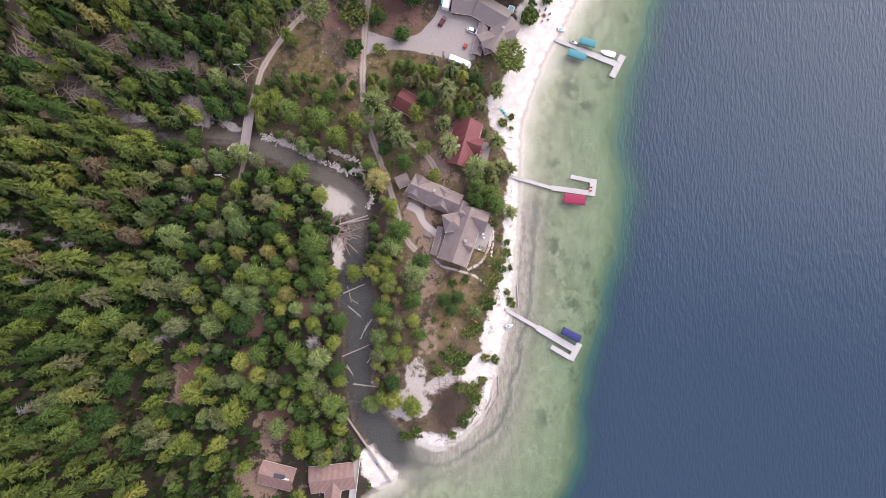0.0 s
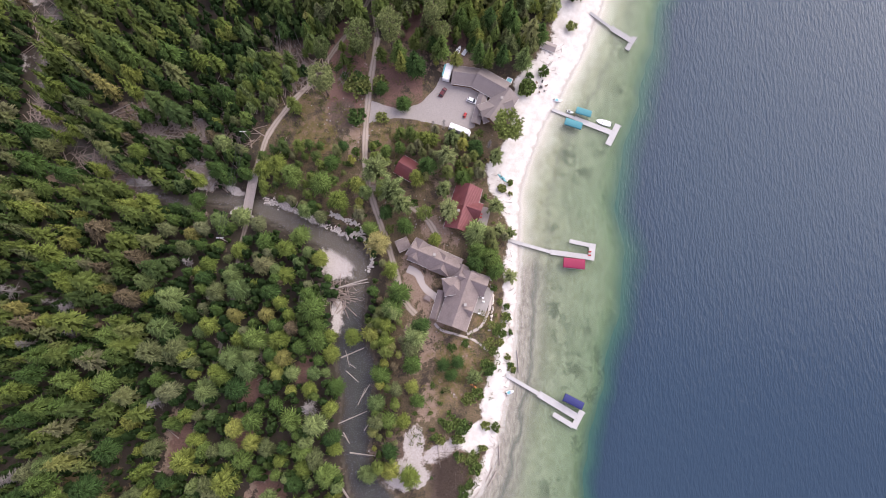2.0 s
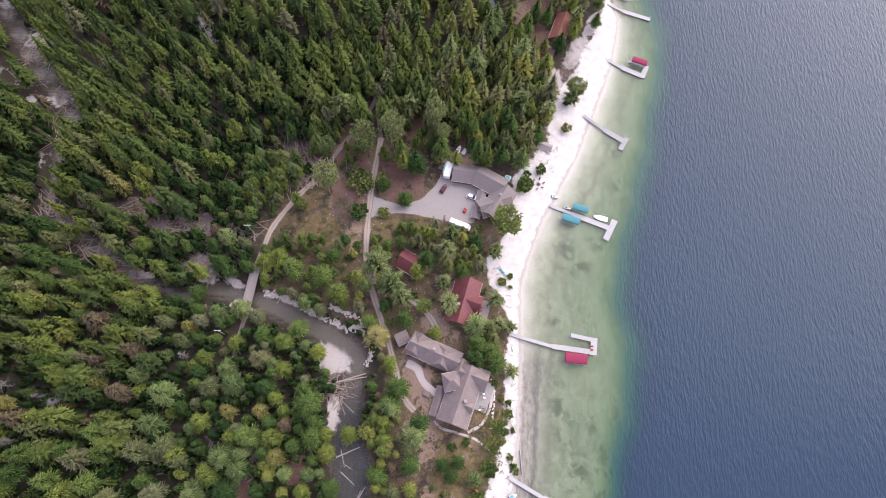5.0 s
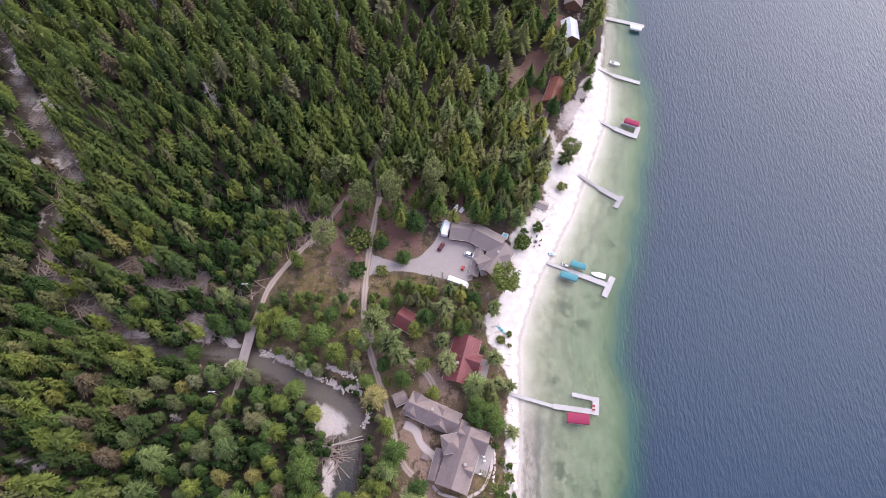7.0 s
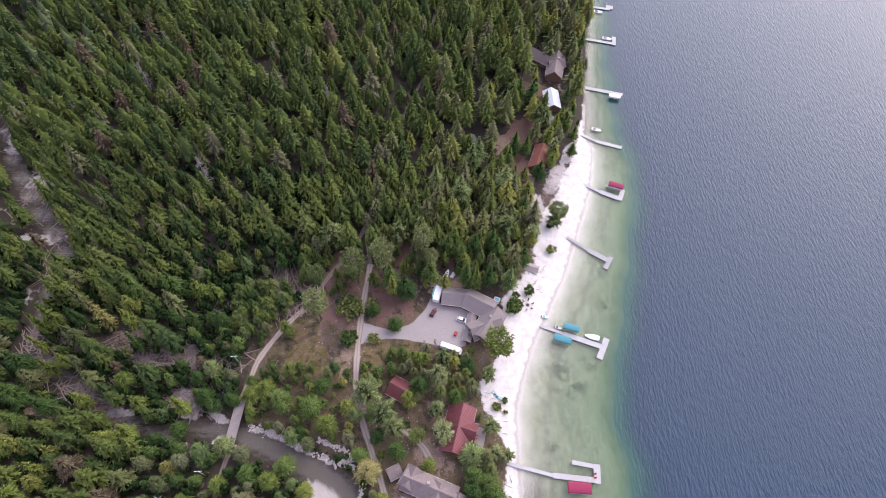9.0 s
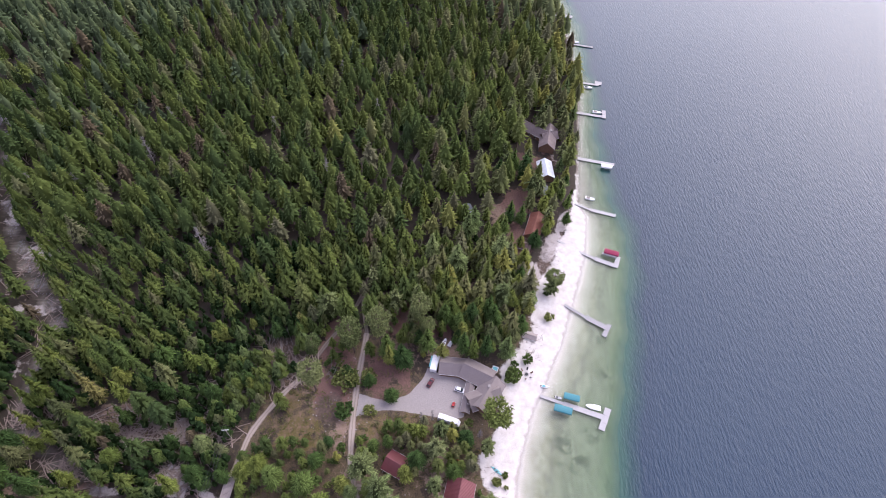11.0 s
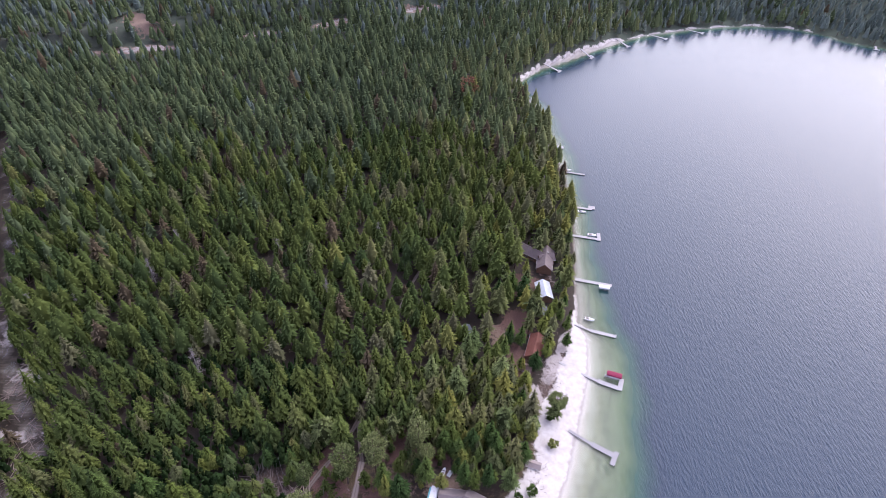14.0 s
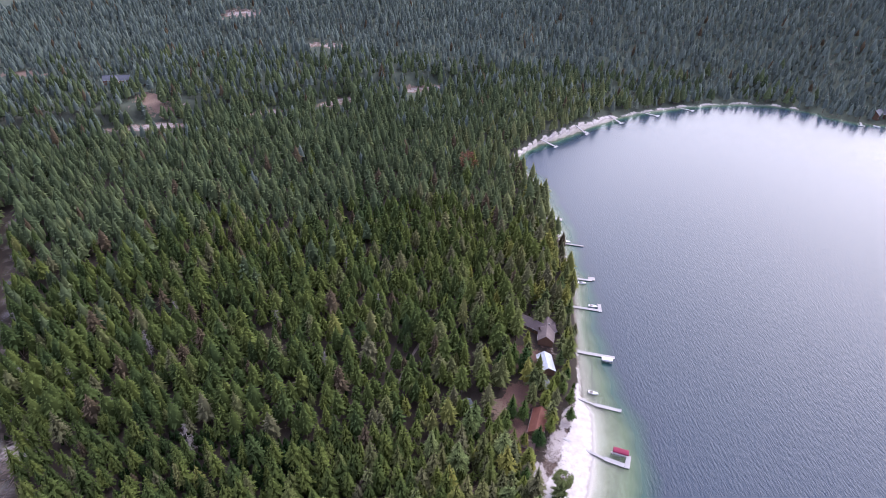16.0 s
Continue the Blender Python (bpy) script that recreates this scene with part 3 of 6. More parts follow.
def conifer(rng, whorls, arms, sprigs, slim=0.15, base=0.2, power=0.7, ragged=0.25, sides=7, broad=0.12, full=0.5, shade=0.1, slender=0.14, spray=0.66):
    """Crown and trunk of a fir one metre high: whorls of single boughs round a dark core."""
    crown, trunk = ([], [], []), ([], [])
    prism(trunk, (0, 0, -0.03), (0, 0, 0.55), 0.013, 0.007, 5 if sprigs else 3)
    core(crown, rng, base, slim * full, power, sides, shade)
    turn = 0.0
    for i in range(whorls):
        u = (i + rng.uniform(-0.25, 0.25)) / (whorls - 1)
        u = min(0.985, max(0.0, u))
        h = base + (0.985 - base) * u ** 0.95
        r = slim * max(0.05, 1 - u) ** power * (0.72 if i == 0 else 0.9 if i == 1 else 1)
        count = max(4, round(arms * (0.5 + 0.5 * r / slim)))
        turn += 0.9
        for j in range(count):
            a = turn + 2 * math.pi * (j + rng.uniform(-0.35, 0.35)) / count
            rr = r * (1 + rng.uniform(-ragged, ragged))
            drop = rr * (rng.uniform(0.25, 0.6) + 0.25 * (1 - u) - 0.35 * u)
            ca, sa_ = math.cos(a), math.sin(a)
            hh = h + rng.uniform(-0.022, 0.022)
            root = np.array((ca * rr * 0.08, sa_ * rr * 0.08, min(0.985, hh + 0.35 * drop)))
            tip = np.array((ca * rr, sa_ * rr, hh - 0.65 * drop))
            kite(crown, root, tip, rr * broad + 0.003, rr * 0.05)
            for s in range(1, sprigs + 1):
                f = (s + 0.1) / (sprigs + 1)
                at = root + (tip - root) * f
                size = rr * spray * (1 - 0.55 * f) + 0.005
                for way in (-1, 1):
                    b = a + way * rng.uniform(0.5, 0.95)
                    kite(crown, at, at + np.array((math.cos(b) * size, math.sin(b) * size, -size * rng.uniform(0.05, 0.55))), size * slender, size * slender * 0.5)
    kite(crown, (0, 0, 0.93), (0.006, 0, 1.0), 0.010)
    return crown, trunk


def clump(out, rng, x, y, z, r, leaves, size, slim=1.0):
    for _ in range(leaves):
        v = rng.normal(size=3)
        v /= np.linalg.norm(v)
        if v[2] < -0.3:
            v[2] *= -0.5
        p = np.array((x, y, z)) + v * r * rng.uniform(0.5, 1.0) * (1, 1, 0.75)
        way = v + rng.normal(size=3) * 0.5
        way /= np.linalg.norm(way)
        kite(out, p - way * size * 0.5, p + way * size * 0.7, size * rng.uniform(0.3, 0.5) * slim, size * 0.1)


def pine(rng, clumps=60, leaves=18, leaf=0.055, low=0.34):
    """A long-needled pine one metre high: bare trunk, limbs and an uneven crown of tufts."""
    crown, trunk = ([], [], []), ([], [])
    prism(trunk, (0, 0, -0.03), (0.01, 0, 0.5), 0.018, 0.012, 6)
    prism(trunk, (0.01, 0, 0.5), (0, 0, 0.95), 0.012, 0.003, 5)
    for i in range(clumps):
        h = rng.uniform(low, 0.97)
        r = 0.21 * math.sin(math.pi * min(1, (1.02 - h) / 0.72) ** 0.8) ** 0.7 * rng.uniform(0.45, 1.05)
        a = rng.uniform(0, 2 * math.pi)
        p = (math.cos(a) * r, math.sin(a) * r, h)
        if i % 2 == 0:
            prism(trunk, (0, 0, h - 0.06), p, 0.004, 0.0015, 3)
        clump(crown, rng, *p, 0.058, leaves, leaf, 0.42)
    return crown, trunk


def bush(rng, clumps=14, leaves=14):
    crown, trunk = ([], [], []), ([], [])
    for i in range(clumps):
        a, r = rng.uniform(0, 2 * math.pi), 0.42 * math.sqrt(rng.uniform(0, 1))
        h = 0.25 + 0.5 * (1 - r / 0.5) * rng.uniform(0.7, 1.1)
        p = (math.cos(a) * r, math.sin(a) * r, h)
        prism(trunk, (0, 0, -0.05), p, 0.02, 0.008, 3)
        clump(crown, rng, *p, 0.17, leaves, 0.16)
    return crown, trunk


def snag(rng):
    """A dead tree with bare grey twigs."""
    trunk, twigs = ([], []), ([], [])
    prism(trunk, (0, 0, -0.03), (0.01, 0, 0.5), 0.014, 0.010, 5)
    prism(trunk, (0.01, 0, 0.5), (0, 0.01, 1.0), 0.010, 0.002, 4)
    for i in range(64):
        h = rng.uniform(0.2, 0.97)
        a, r = rng.uniform(0, 2 * math.pi), 0.17 * (1.05 - h) ** 0.7 * rng.uniform(0.5, 1.1) + 0.02
        tip = np.array((math.cos(a) * r, math.sin(a) * r, h - r * 0.2))
        prism(twigs, (0, 0, h), tip, 0.004, 0.001, 3)
        for _ in range(3):
            f = rng.uniform(0.3, 0.9)
            q = np.array((0, 0, h)) * (1 - f) + tip * f
            prism(twigs, q, q + rng.normal(size=3) * 0.035, 0.0025, 0.0008, 3)
    return twigs, trunk


def tree_thing(name, crown, trunk, mat, trunk_mat, label, category, crown_name="crown"):
    top = tagged(new(name), label, category)
    for part_name, some, m in ((crown_name, crown, mat), ("trunk", trunk, trunk_mat)):
        ob = new(part_name, link_mesh(part_name, some[0], some[1], [m]))
        if part_name == "crown":
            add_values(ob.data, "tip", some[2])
        ob.parent = top
    return top


rng = np.random.default_rng(7)
TREE_GROUP = "trees of the lake shore"
PROTO = {}
for kind, count, mat, label in (("fir", 5, M_needle, "dark green fir tree with spreading boughs"), ("hemlock", 5, M_needle_yellow, "yellow-green feathery conifer on the creek bank"),
                                ("pale", 4, M_needle_pale, "pale grey-green fir with feathery boughs"), ("olive", 3, M_needle_olive, "thin olive-grey conifer with sparse needles"),
                                ("tan", 3, M_needle_tan, "conifer with a tan crown full of cones")):
    PROTO[kind] = [tree_thing(kind.replace("tan", "cone_laden").replace("pale", "silver").replace("olive", "sparse") + "_tree", *conifer(rng, 14, 7, 4, slim=rng.uniform(0.15, 0.19), base=rng.uniform(0.16, 0.28), power=rng.uniform(0.62, 0.85), ragged=0.36, broad=0.09, slender=0.11),
                              mat, M_bark, label, "tree") for k in range(count)]
PROTO["pine"] = [tree_thing("pine_tree", *conifer(rng, 9, 7, 6, slim=rng.uniform(0.22, 0.26), base=0.34, power=0.5, ragged=0.5, broad=0.07, full=0.62, slender=0.2, spray=0.36), M_pine, M_bark, "grey-green long-needled pine with a bare trunk", "tree") for k in range(4)]
PROTO["round"] = [tree_thing("leafy_tree", *pine(rng, 85, 14), M_leaf_tree, M_bark, "bright green rounded leafy tree beside the beach", "tree") for k in range(2)]
PROTO["tall"] = [tree_thing("tall_pine", *pine(rng, 120, 20, 0.042), M_pine, M_bark, "tall pine with a rounded grey-green crown", "tree") for k in range(3)]
PROTO["shrub"] = [tree_thing("shrub", *bush(rng), M_leaf, M_bark, "low leafy green shrub on sandy ground", "shrub") for k in range(4)]
PROTO["dead"] = [tree_thing("dead_tree", *snag(rng), M_dead, M_dead, "bare grey dead conifer still standing", "tree", "branchwork") for k in range(2)]
PROTO["autumn"] = [tree_thing("autumn_tree", *pine(rng, 40, 14), M_autumn, M_bark, "rust-red leafy tree among green conifers", "tree")]
used = set()


def plant(kind, x, y, height, spread=1.0, z=None):
    """One tree or shrub at its place on the ground."""
    some = PROTO[kind]
    k = int(rng.integers(len(some)))
    z = float(ground_height(x, y)) if z is None else z
    turn = Matrix.Rotation(rng.uniform(0, 6.283), 4, "Z")
    m = Matrix.Translation((x, y, z)) @ turn @ Matrix.Diagonal((height * spread, height * spread, height, 1))
    if (kind, k) in used:
        undo = Matrix.Diagonal((*(1 / c for c in some[k].scale), 1))
        return tagged(copy_thing(some[k], m @ undo), group="shrubs" if kind == "shrub" else TREE_GROUP)
    used.add((kind, k))
    some[k].matrix_basis = m
    tagged(some[k], group="shrubs" if kind == "shrub" else TREE_GROUP)
    return some[k]


# trees that stand out, one by one: place, height and breadth
TREES = collections.defaultdict(list)
TREES["hemlock"] += [(-150.8, 103.3, 28, 0.6), (-137.5, 103.3, 14, 1.26), (-156.5, 87.9, 24, 0.65), (-152.9, 90.8, 26, 0.68), (-155.6, 80.3, 22, 0.6), (-150.7, 72.5, 18, 0.88), (-145, 75, 16, 1), (-122.8, 91, 22, 0.77), (-126.2, 98.9, 15, 1.42), (-121.1, 67.8, 12, 2.08), (-99.8, 105.7, 19, 0.97), (-92.3, 104.5, 19, 0.97), (-154.9, 41.7, 24, 0.92), (-148.4, 42.5, 22, 0.7), (-133.7, 59.9, 18, 1.01), (-138.4, 41.4, 15, 0.89), (-139.4, 34.8, 22, 0.64), (-140.4, 31.2, 13, 1.78), (-144.6, 25.8, 26, 0.84), (-139.3, 17.2, 17, 1.33), (-120.4, 46.1, 17, 1.28), (-113.5, 26.4, 19, 1.12), (-94.8, 57.6, 22, 0.76), (-88.6, 25.9, 9, 2.2)]
TREES["hemlock"] += [(-113.4, 48.5, 17, 1.21), (-138.2, 14.4, 15, 1.28), (-143.6, 1, 15, 1.35), (-109.3, 12.1, 11, 1.44), (-96.5, 5.6, 8, 2.2), (-85, 2.9, 13, 1.85), (-154, -6.6, 16, 1.18), (-80, -14, 14, 1.52), (-126.5, -23, 17, 1.57), (-148.6, -23.6, 22, 1.08), (-109.2, -32.4, 12, 1.77), (-100.1, -48.3, 23, 0.68), (-87.5, -45.5, 15, 1.93), (-89.6, -63.1, 24, 0.83), (-76.5, -62.5, 24, 0.64), (-85.1, -38, 13, 1.54), (-77.3, 31.7, 10, 2.1), (-60.1, 33.3, 12, 2.04), (-58.7, 23.1, 10, 2.2), (-71.6, 64.4, 10, 2.2), (-66.5, 66.9, 10, 2.2), (-41.3, 53, 14, 1.67), (-60, 12.5, 10, 1.84), (-73.3, -1.6, 13, 1.47)]
TREES["hemlock"] += [(-59.1, -0.9, 13, 1.94), (-40.8, 1, 8, 2.2), (-40, -5.1, 10, 1.94), (-60.7, -10.3, 8, 1.98), (-78.6, -15, 12, 2.09), (-58.3, -14.2, 8, 2.2), (-46.6, -18.8, 8, 2.2), (-32.3, 1.4, 9, 2.2), (-25.1, 2.8, 9, 2.17), (-20.1, 6.2, 9, 2.2), (-19.7, -0, 9, 2.2), (-38.7, -25.4, 9, 2.2), (-65.4, -38.2, 12, 1.77), (-71.8, -33.6, 12, 1.77), (-54.7, -44.1, 9, 1.86), (-46.3, -46.7, 9, 1.99), (-35.9, -39.4, 8, 2.2), (-73.2, -51.6, 15, 2), (-48.9, -60, 11, 1.92), (-15, -46.2, 9, 2.2), (-7.7, -47.6, 10, 2.2), (-47.5, -64.7, 11, 1.91), (-34.5, -56.9, 9, 2.2), (-11.6, 63.6, 12, 1.45)]
TREES["hemlock"] += [(-3.1, 40.2, 7, 2.2), (-19.3, 27.3, 9, 2.2), (-8.6, -16, 7, 2.2), (-11, -28.3, 7, 2.2), (-20.2, 108.8, 19, 0.78), (14.4, 112.9, 19, 0.85), (-8.3, 79.5, 11, 1.83), (-34.1, 59.2, 16, 1.15), (-46.7, 30, 10, 1.98)]
TREES["fir"] += [(-112.8, 95.1, 20, 0.67), (-105.6, 92.4, 17, 1.09), (-99.1, 93.2, 15, 1.16), (-117.6, 81.6, 22, 0.6), (-87.8, 92.9, 17, 1.24), (-110.6, 107.4, 21, 1.22), (-135.1, 103.9, 21, 0.93), (-125.4, 105, 24, 0.96), (-159.7, 72.7, 23, 1.19), (-144.6, 91.8, 20, 0.85), (-157.7, 60.6, 22, 1.24), (-154.2, 67.4, 18, 1.35), (-153.8, 50.9, 20, 1.01), (-145.4, 56.6, 20, 1.26), (-125.8, 22, 17, 0.91), (-88.9, 62.9, 12, 1.97), (-135.9, 22.5, 17, 1.19), (-145.2, 20.9, 18, 1.12), (-96.2, 50.6, 12, 1.75), (-119.9, -2.9, 17, 1.59), (-118.4, -19.6, 18, 1.48), (-132.8, -19.4, 17, 1.58), (-144.9, -17.8, 20, 1.32), (-143.1, -11, 18, 1.49)]
TREES["fir"] += [(-128.7, -9.3, 16, 1.54), (-117.2, -9.8, 15, 1.73), (-100.7, -18, 14, 1.44), (-140.8, -29.4, 18, 1.34), (-133.6, -29.1, 17, 1.57), (-144.8, -33.2, 20, 1.25), (-114.4, -42.6, 17, 1.69), (-120, -55.9, 18, 1.64), (-135.3, -54.3, 20, 1.3), (-123.4, -64.3, 22, 0.96), (-142, -58.8, 22, 1.06), (-131.7, -60.6, 20, 1.18), (-106.4, -65, 20, 1.18), (-67.5, 35, 12, 2.15), (-55.3, 38.8, 12, 2.15), (-89.1, 20.3, 12, 1.72), (-60, 62, 13, 2.19), (-48.2, 59.3, 13, 2.2), (-51.8, 50.6, 8, 2.2), (-63.6, 16.3, 13, 1.77), (-47.4, 10.8, 15, 2.2), (-66.8, -1.3, 18, 1.69), (-44.9, -0.2, 13, 2.2), (-72.7, -19.7, 13, 2.01)]
TREES["fir"] += [(-37.1, -17.2, 10, 2.05), (-20.9, -12.3, 11, 2.2), (-51.8, -29.6, 13, 2.09), (-65.8, -30.2, 13, 1.91), (-47.6, -40.6, 10, 2.2), (-67.9, -44.2, 12, 1.86), (-37.4, -48.4, 13, 2.2), (-48.6, -51.3, 11, 2.03), (-42.5, -60.1, 13, 2.06), (-7.6, 68.1, 16, 1.53), (11.1, 76.9, 12, 1.88), (6.4, 64.9, 11, 1.94), (13.8, 35.8, 13, 2.07), (18.1, 33.9, 13, 2.07), (-14.9, 44.5, 10, 2.2), (-28.7, 42.9, 9, 2.2), (-22.7, 49.7, 9, 2.2), (-45.2, 68, 10, 2.2), (-14.9, 109.1, 19, 1.5), (-21.4, 113.1, 20, 1.17), (19.6, 113.8, 20, 0.87), (10.1, 114.4, 20, 1.05), (-4.7, 115.8, 20, 1.11), (-18.8, 75.7, 11, 1.26)]
TREES["fir"] += [(-41.3, 74.8, 10, 1.39), (-24.3, 74.1, 8, 2.07), (-27.7, 99.9, 11, 1.51), (-18.9, 94.4, 9, 2.2), (-15.4, 18.7, 13, 2.2), (-6.5, 6.8, 11, 1.99), (-8.9, -7.7, 10, 2.2), (-18.2, 12.4, 12, 2.12), (-15.3, -39.1, 10, 2.03), (-6.2, -20.8, 9, 2.01), (-17, -28.4, 9, 2.2), (13, 31.7, 12, 2.15), (20.5, 29, 11, 2.2), (2.4, -7.2, 7, 2.2), (7.6, -5.9, 7, 2.2), (5.7, -10.6, 7, 2.2)]
TREES["pale"] += [(-75.3, 16.5, 15, 1.92), (-101.8, 0.9, 18, 1.63), (-83.7, -21.2, 13, 2.2), (-114.9, 11.3, 18, 1.38), (-98.2, 11.8, 22, 1.37), (-78.5, 44.9, 13, 1.61), (-67.6, 26.5, 13, 2.06), (-78.8, 21.8, 12, 2.13), (-110.1, 17.9, 15, 1.36), (-75.1, -8.7, 15, 1.81), (-69.3, -12.5, 13, 1.92), (-43.6, -31.2, 13, 2.2), (-73.9, -40.9, 10, 1.9), (-57.1, -57.5, 11, 2.2), (-22.8, -47.9, 10, 2.2), (12.4, 42.9, 14, 2.01), (-8.3, 2.6, 12, 2.11), (-21.5, -22.6, 9, 2.2), (28.2, 113.6, 19, 1.24), (-18.1, 12, 12, 2.2), (-137.2, -49.4, 12, 2.05), (-31.1, 56.7, 14, 1.23)]
TREES["olive"] += [(-144, 98.6, 24, 0.65), (-139, 73.9, 17, 1.01), (-115.1, 88.6, 16, 1.32), (-129.4, 36.2, 17, 1.62), (-152.5, 25.3, 20, 0.76), (-158.4, 34.4, 19, 0.88), (-104.3, -8.1, 17, 1.59), (-95.5, -6.7, 17, 1.45), (-88.1, -11.1, 22, 0.6), (-99.7, -41.6, 13, 1.71), (-103.4, -57.9, 18, 1.32), (-99, -62.8, 20, 1.01), (-79.3, -53, 14, 1.24), (-143.1, -52.4, 13, 1.88), (-96.4, -21.6, 16, 1.39), (-83.3, 15.1, 15, 1.36), (-71.6, 42.5, 11, 1.91), (-105, 37.9, 15, 1.05), (-59.8, -40.2, 10, 2.02), (-42.3, -43.3, 10, 2.02), (-77.4, -56, 13, 1.52), (-33.9, -64.6, 9, 2.2), (-10.3, -1.6, 9, 2.2), (-14.7, -17.2, 8, 2.2)]
TREES["olive"] += [(-143.7, 84.3, 20, 0.97)]
TREES["tan"] += [(-132.5, 91.1, 30, 0.6), (-155.3, 5.4, 15, 1.19), (-96.3, 36.9, 11, 1.57), (-125, 14.2, 13, 1.11), (-76.2, 7.6, 10, 2.07), (-64.8, 8.1, 10, 1.83), (-57.3, -7.4, 10, 2.2), (-24.8, 37.4, 13, 2.17)]
TREES["pine"] += [(-27.6, 65.4, 15, 1.58), (-20.7, 57.3, 17, 1.38), (-16.4, 52.5, 13, 1.37), (-0.4, 72, 17, 1.04), (-0.8, 58.7, 15, 1.07), (1.7, 50.9, 15, 1.46), (19.9, 54.4, 9, 1.63), (18.9, 73.4, 13, 1.25), (1.4, 79.2, 15, 0.91), (26.6, 27.5, 6, 2), (26, 44.4, 5, 2.08), (21.5, 45, 7, 1.85), (14.2, -11.3, 6, 2.2)]
TREES["tall"] += [(-49.5, 97.3, 24, 0.9), (-35.7, 114.5, 26, 0.85), (-24.8, 118.8, 27, 0.82), (-51.1, 111.3, 19, 0.75), (-8.4, 127.6, 24, 0.85), (-4.8, 121.5, 17, 0.8)]
TREES["round"] += [(22.8, 84.7, 15, 1.78), (-7.9, 49.8, 7, 1.98)]
TREES["dead"] += [(-143.4, 8.3, 12, 1.11), (-137, 6.5, 12, 2.01), (-150.6, -7.4, 12, 1.5), (-100.3, -26, 13, 1.46), (-96, 26, 9, 1.65), (-146.3, -53.3, 14, 1.66), (-45.3, -25, 12, 2.2), (-158.8, 11.5, 14, 1.71), (-2.1, 85.4, 11, 0.81), (-6.4, 84.9, 10, 0.89), (16.2, 78.8, 9, 1.13), (-135.6, -2.6, 9, 1.49)]
TREES["shrub"] += [(-37.4, 101.5, 7, 1.4), (-37, 88.1, 6, 1.33), (-26.8, 88.7, 3, 1.79), (30.8, 104.1, 4, 1.46), (18.5, -6.6, 3, 1.57), (20.1, 8.4, 2.5, 1.38), (22.3, 7.9, 2, 1.72), (25.3, 11.9, 2.5, 1.38), (24.5, 5.4, 2, 1.72), (23.6, 2.1, 2, 1.72), (28.4, -7.2, 2, 1.71), (5.4, -0.9, 2.5, 1.37), (10.3, 1.1, 2, 1.5), (18.2, 0.8, 2, 1.5), (23.1, 16.8, 1.2, 1.45), (26.3, 16.3, 1.2, 1.45), (6.6, -28, 5, 1.43), (2.8, -34.4, 4, 1.05), (10.9, -29.8, 5, 1.34), (19.4, -28.7, 3, 1.27), (15.7, -17.2, 4, 1.27), (12.6, -19.5, 4, 1.27), (14.6, -40.4, 4, 1.46), (16.2, -44, 4, 1.36)]
TREES["shrub"] += [(14, -49.9, 3, 1.53), (12, -53.4, 3, 1.39), (8.1, -58.2, 3, 1.25), (18.7, -36.8, 3, 1.26), (-5.4, -58.1, 4, 1.24), (-9.5, -59.7, 4, 1.24), (22.4, 62.3, 2, 1.55), (25.5, 64.8, 1.5, 1.33), (0.6, -33.6, 3, 1.26), (9.5, -34.1, 4, 1.26), (-150.7, -41.8, 3, 2.2), (-127.3, -36.6, 3, 2.2), (-133.2, -39.9, 3, 2.2), (-123, -37.4, 3, 2.1), (-147.2, -44.7, 3, 2.2), (-114.2, -2.5, 3, 1.85), (-114.4, -10.9, 3, 2.13)]
# the same along the upper shore, among its cabins
TREES["hemlock"] += [(2.4, 265.2, 16, 1.31), (26.4, 260.6, 16, 1.29), (32.8, 260.7, 16, 1.41), (7.1, 235.8, 15, 1.19), (22.4, 221, 18, 1.25), (47.3, 238.9, 12, 1.36), (75.9, 278.7, 17, 1.15), (68.4, 239.6, 16, 1.13), (69.9, 232.6, 14, 1.15), (65.6, 218.9, 12, 1.31), (58.8, 208.9, 14, 1.45), (55.2, 202.9, 14, 1.55), (51.5, 195.1, 14, 1.52), (53.2, 184.8, 13, 1.48), (51.5, 180.2, 12, 1.33), (-1, 148.7, 18, 0.88), (38.8, 161.5, 14, 1.51), (35.2, 148.1, 13, 1.24), (31.9, 138.5, 14, 1.22), (-16.5, 188.4, 16, 1), (-8.4, 194.3, 18, 0.9), (5.1, 132.8, 18, 1.31)]
TREES["fir"] += [(10.4, 262.9, 18, 1.36), (30.2, 241.2, 16, 1.47), (30.4, 218.9, 16, 1.4), (38, 224.5, 17, 1.43), (43.6, 220.3, 17, 1.83), (65.4, 214.9, 10, 1.39), (61.7, 204.8, 12, 1.27), (64.1, 198.1, 13, 1.15), (62.1, 187.7, 11, 1.48), (45.1, 173.3, 14, 1.56), (39.5, 187.5, 16, 1.2), (33.8, 187.5, 18, 0.98), (37, 153.4, 12, 1.37), (40.7, 139.9, 12, 1.44), (1.2, 187, 18, 0.8), (21.6, 133.1, 18, 1.23), (-14.8, 252.5, 20, 1.1), (30.8, 180.1, 16, 1.08)]
TREES["pale"] += [(19.8, 255.5, 18, 1.24), (72.4, 284.3, 19, 1.14), (75.4, 266.7, 16, 1.19), (63, 224.7, 13, 1.35), (15.9, 181.9, 20, 1.25), (13.1, 177.5, 21, 1.25), (-3.7, 164.5, 20, 1.2), (7.6, 156.7, 22, 1.4), (28, 164.2, 21, 1.49), (-12, 148.5, 18, 0.88), (12.1, 276.2, 20, 1.16)]
TREES["olive"] += [(39.6, 268.7, 18, 0.95), (14.7, 241, 18, 1), (20.3, 225.2, 16, 1.53), (71.3, 250.4, 17, 1.08), (31.7, 160.2, 20, 1.19)]
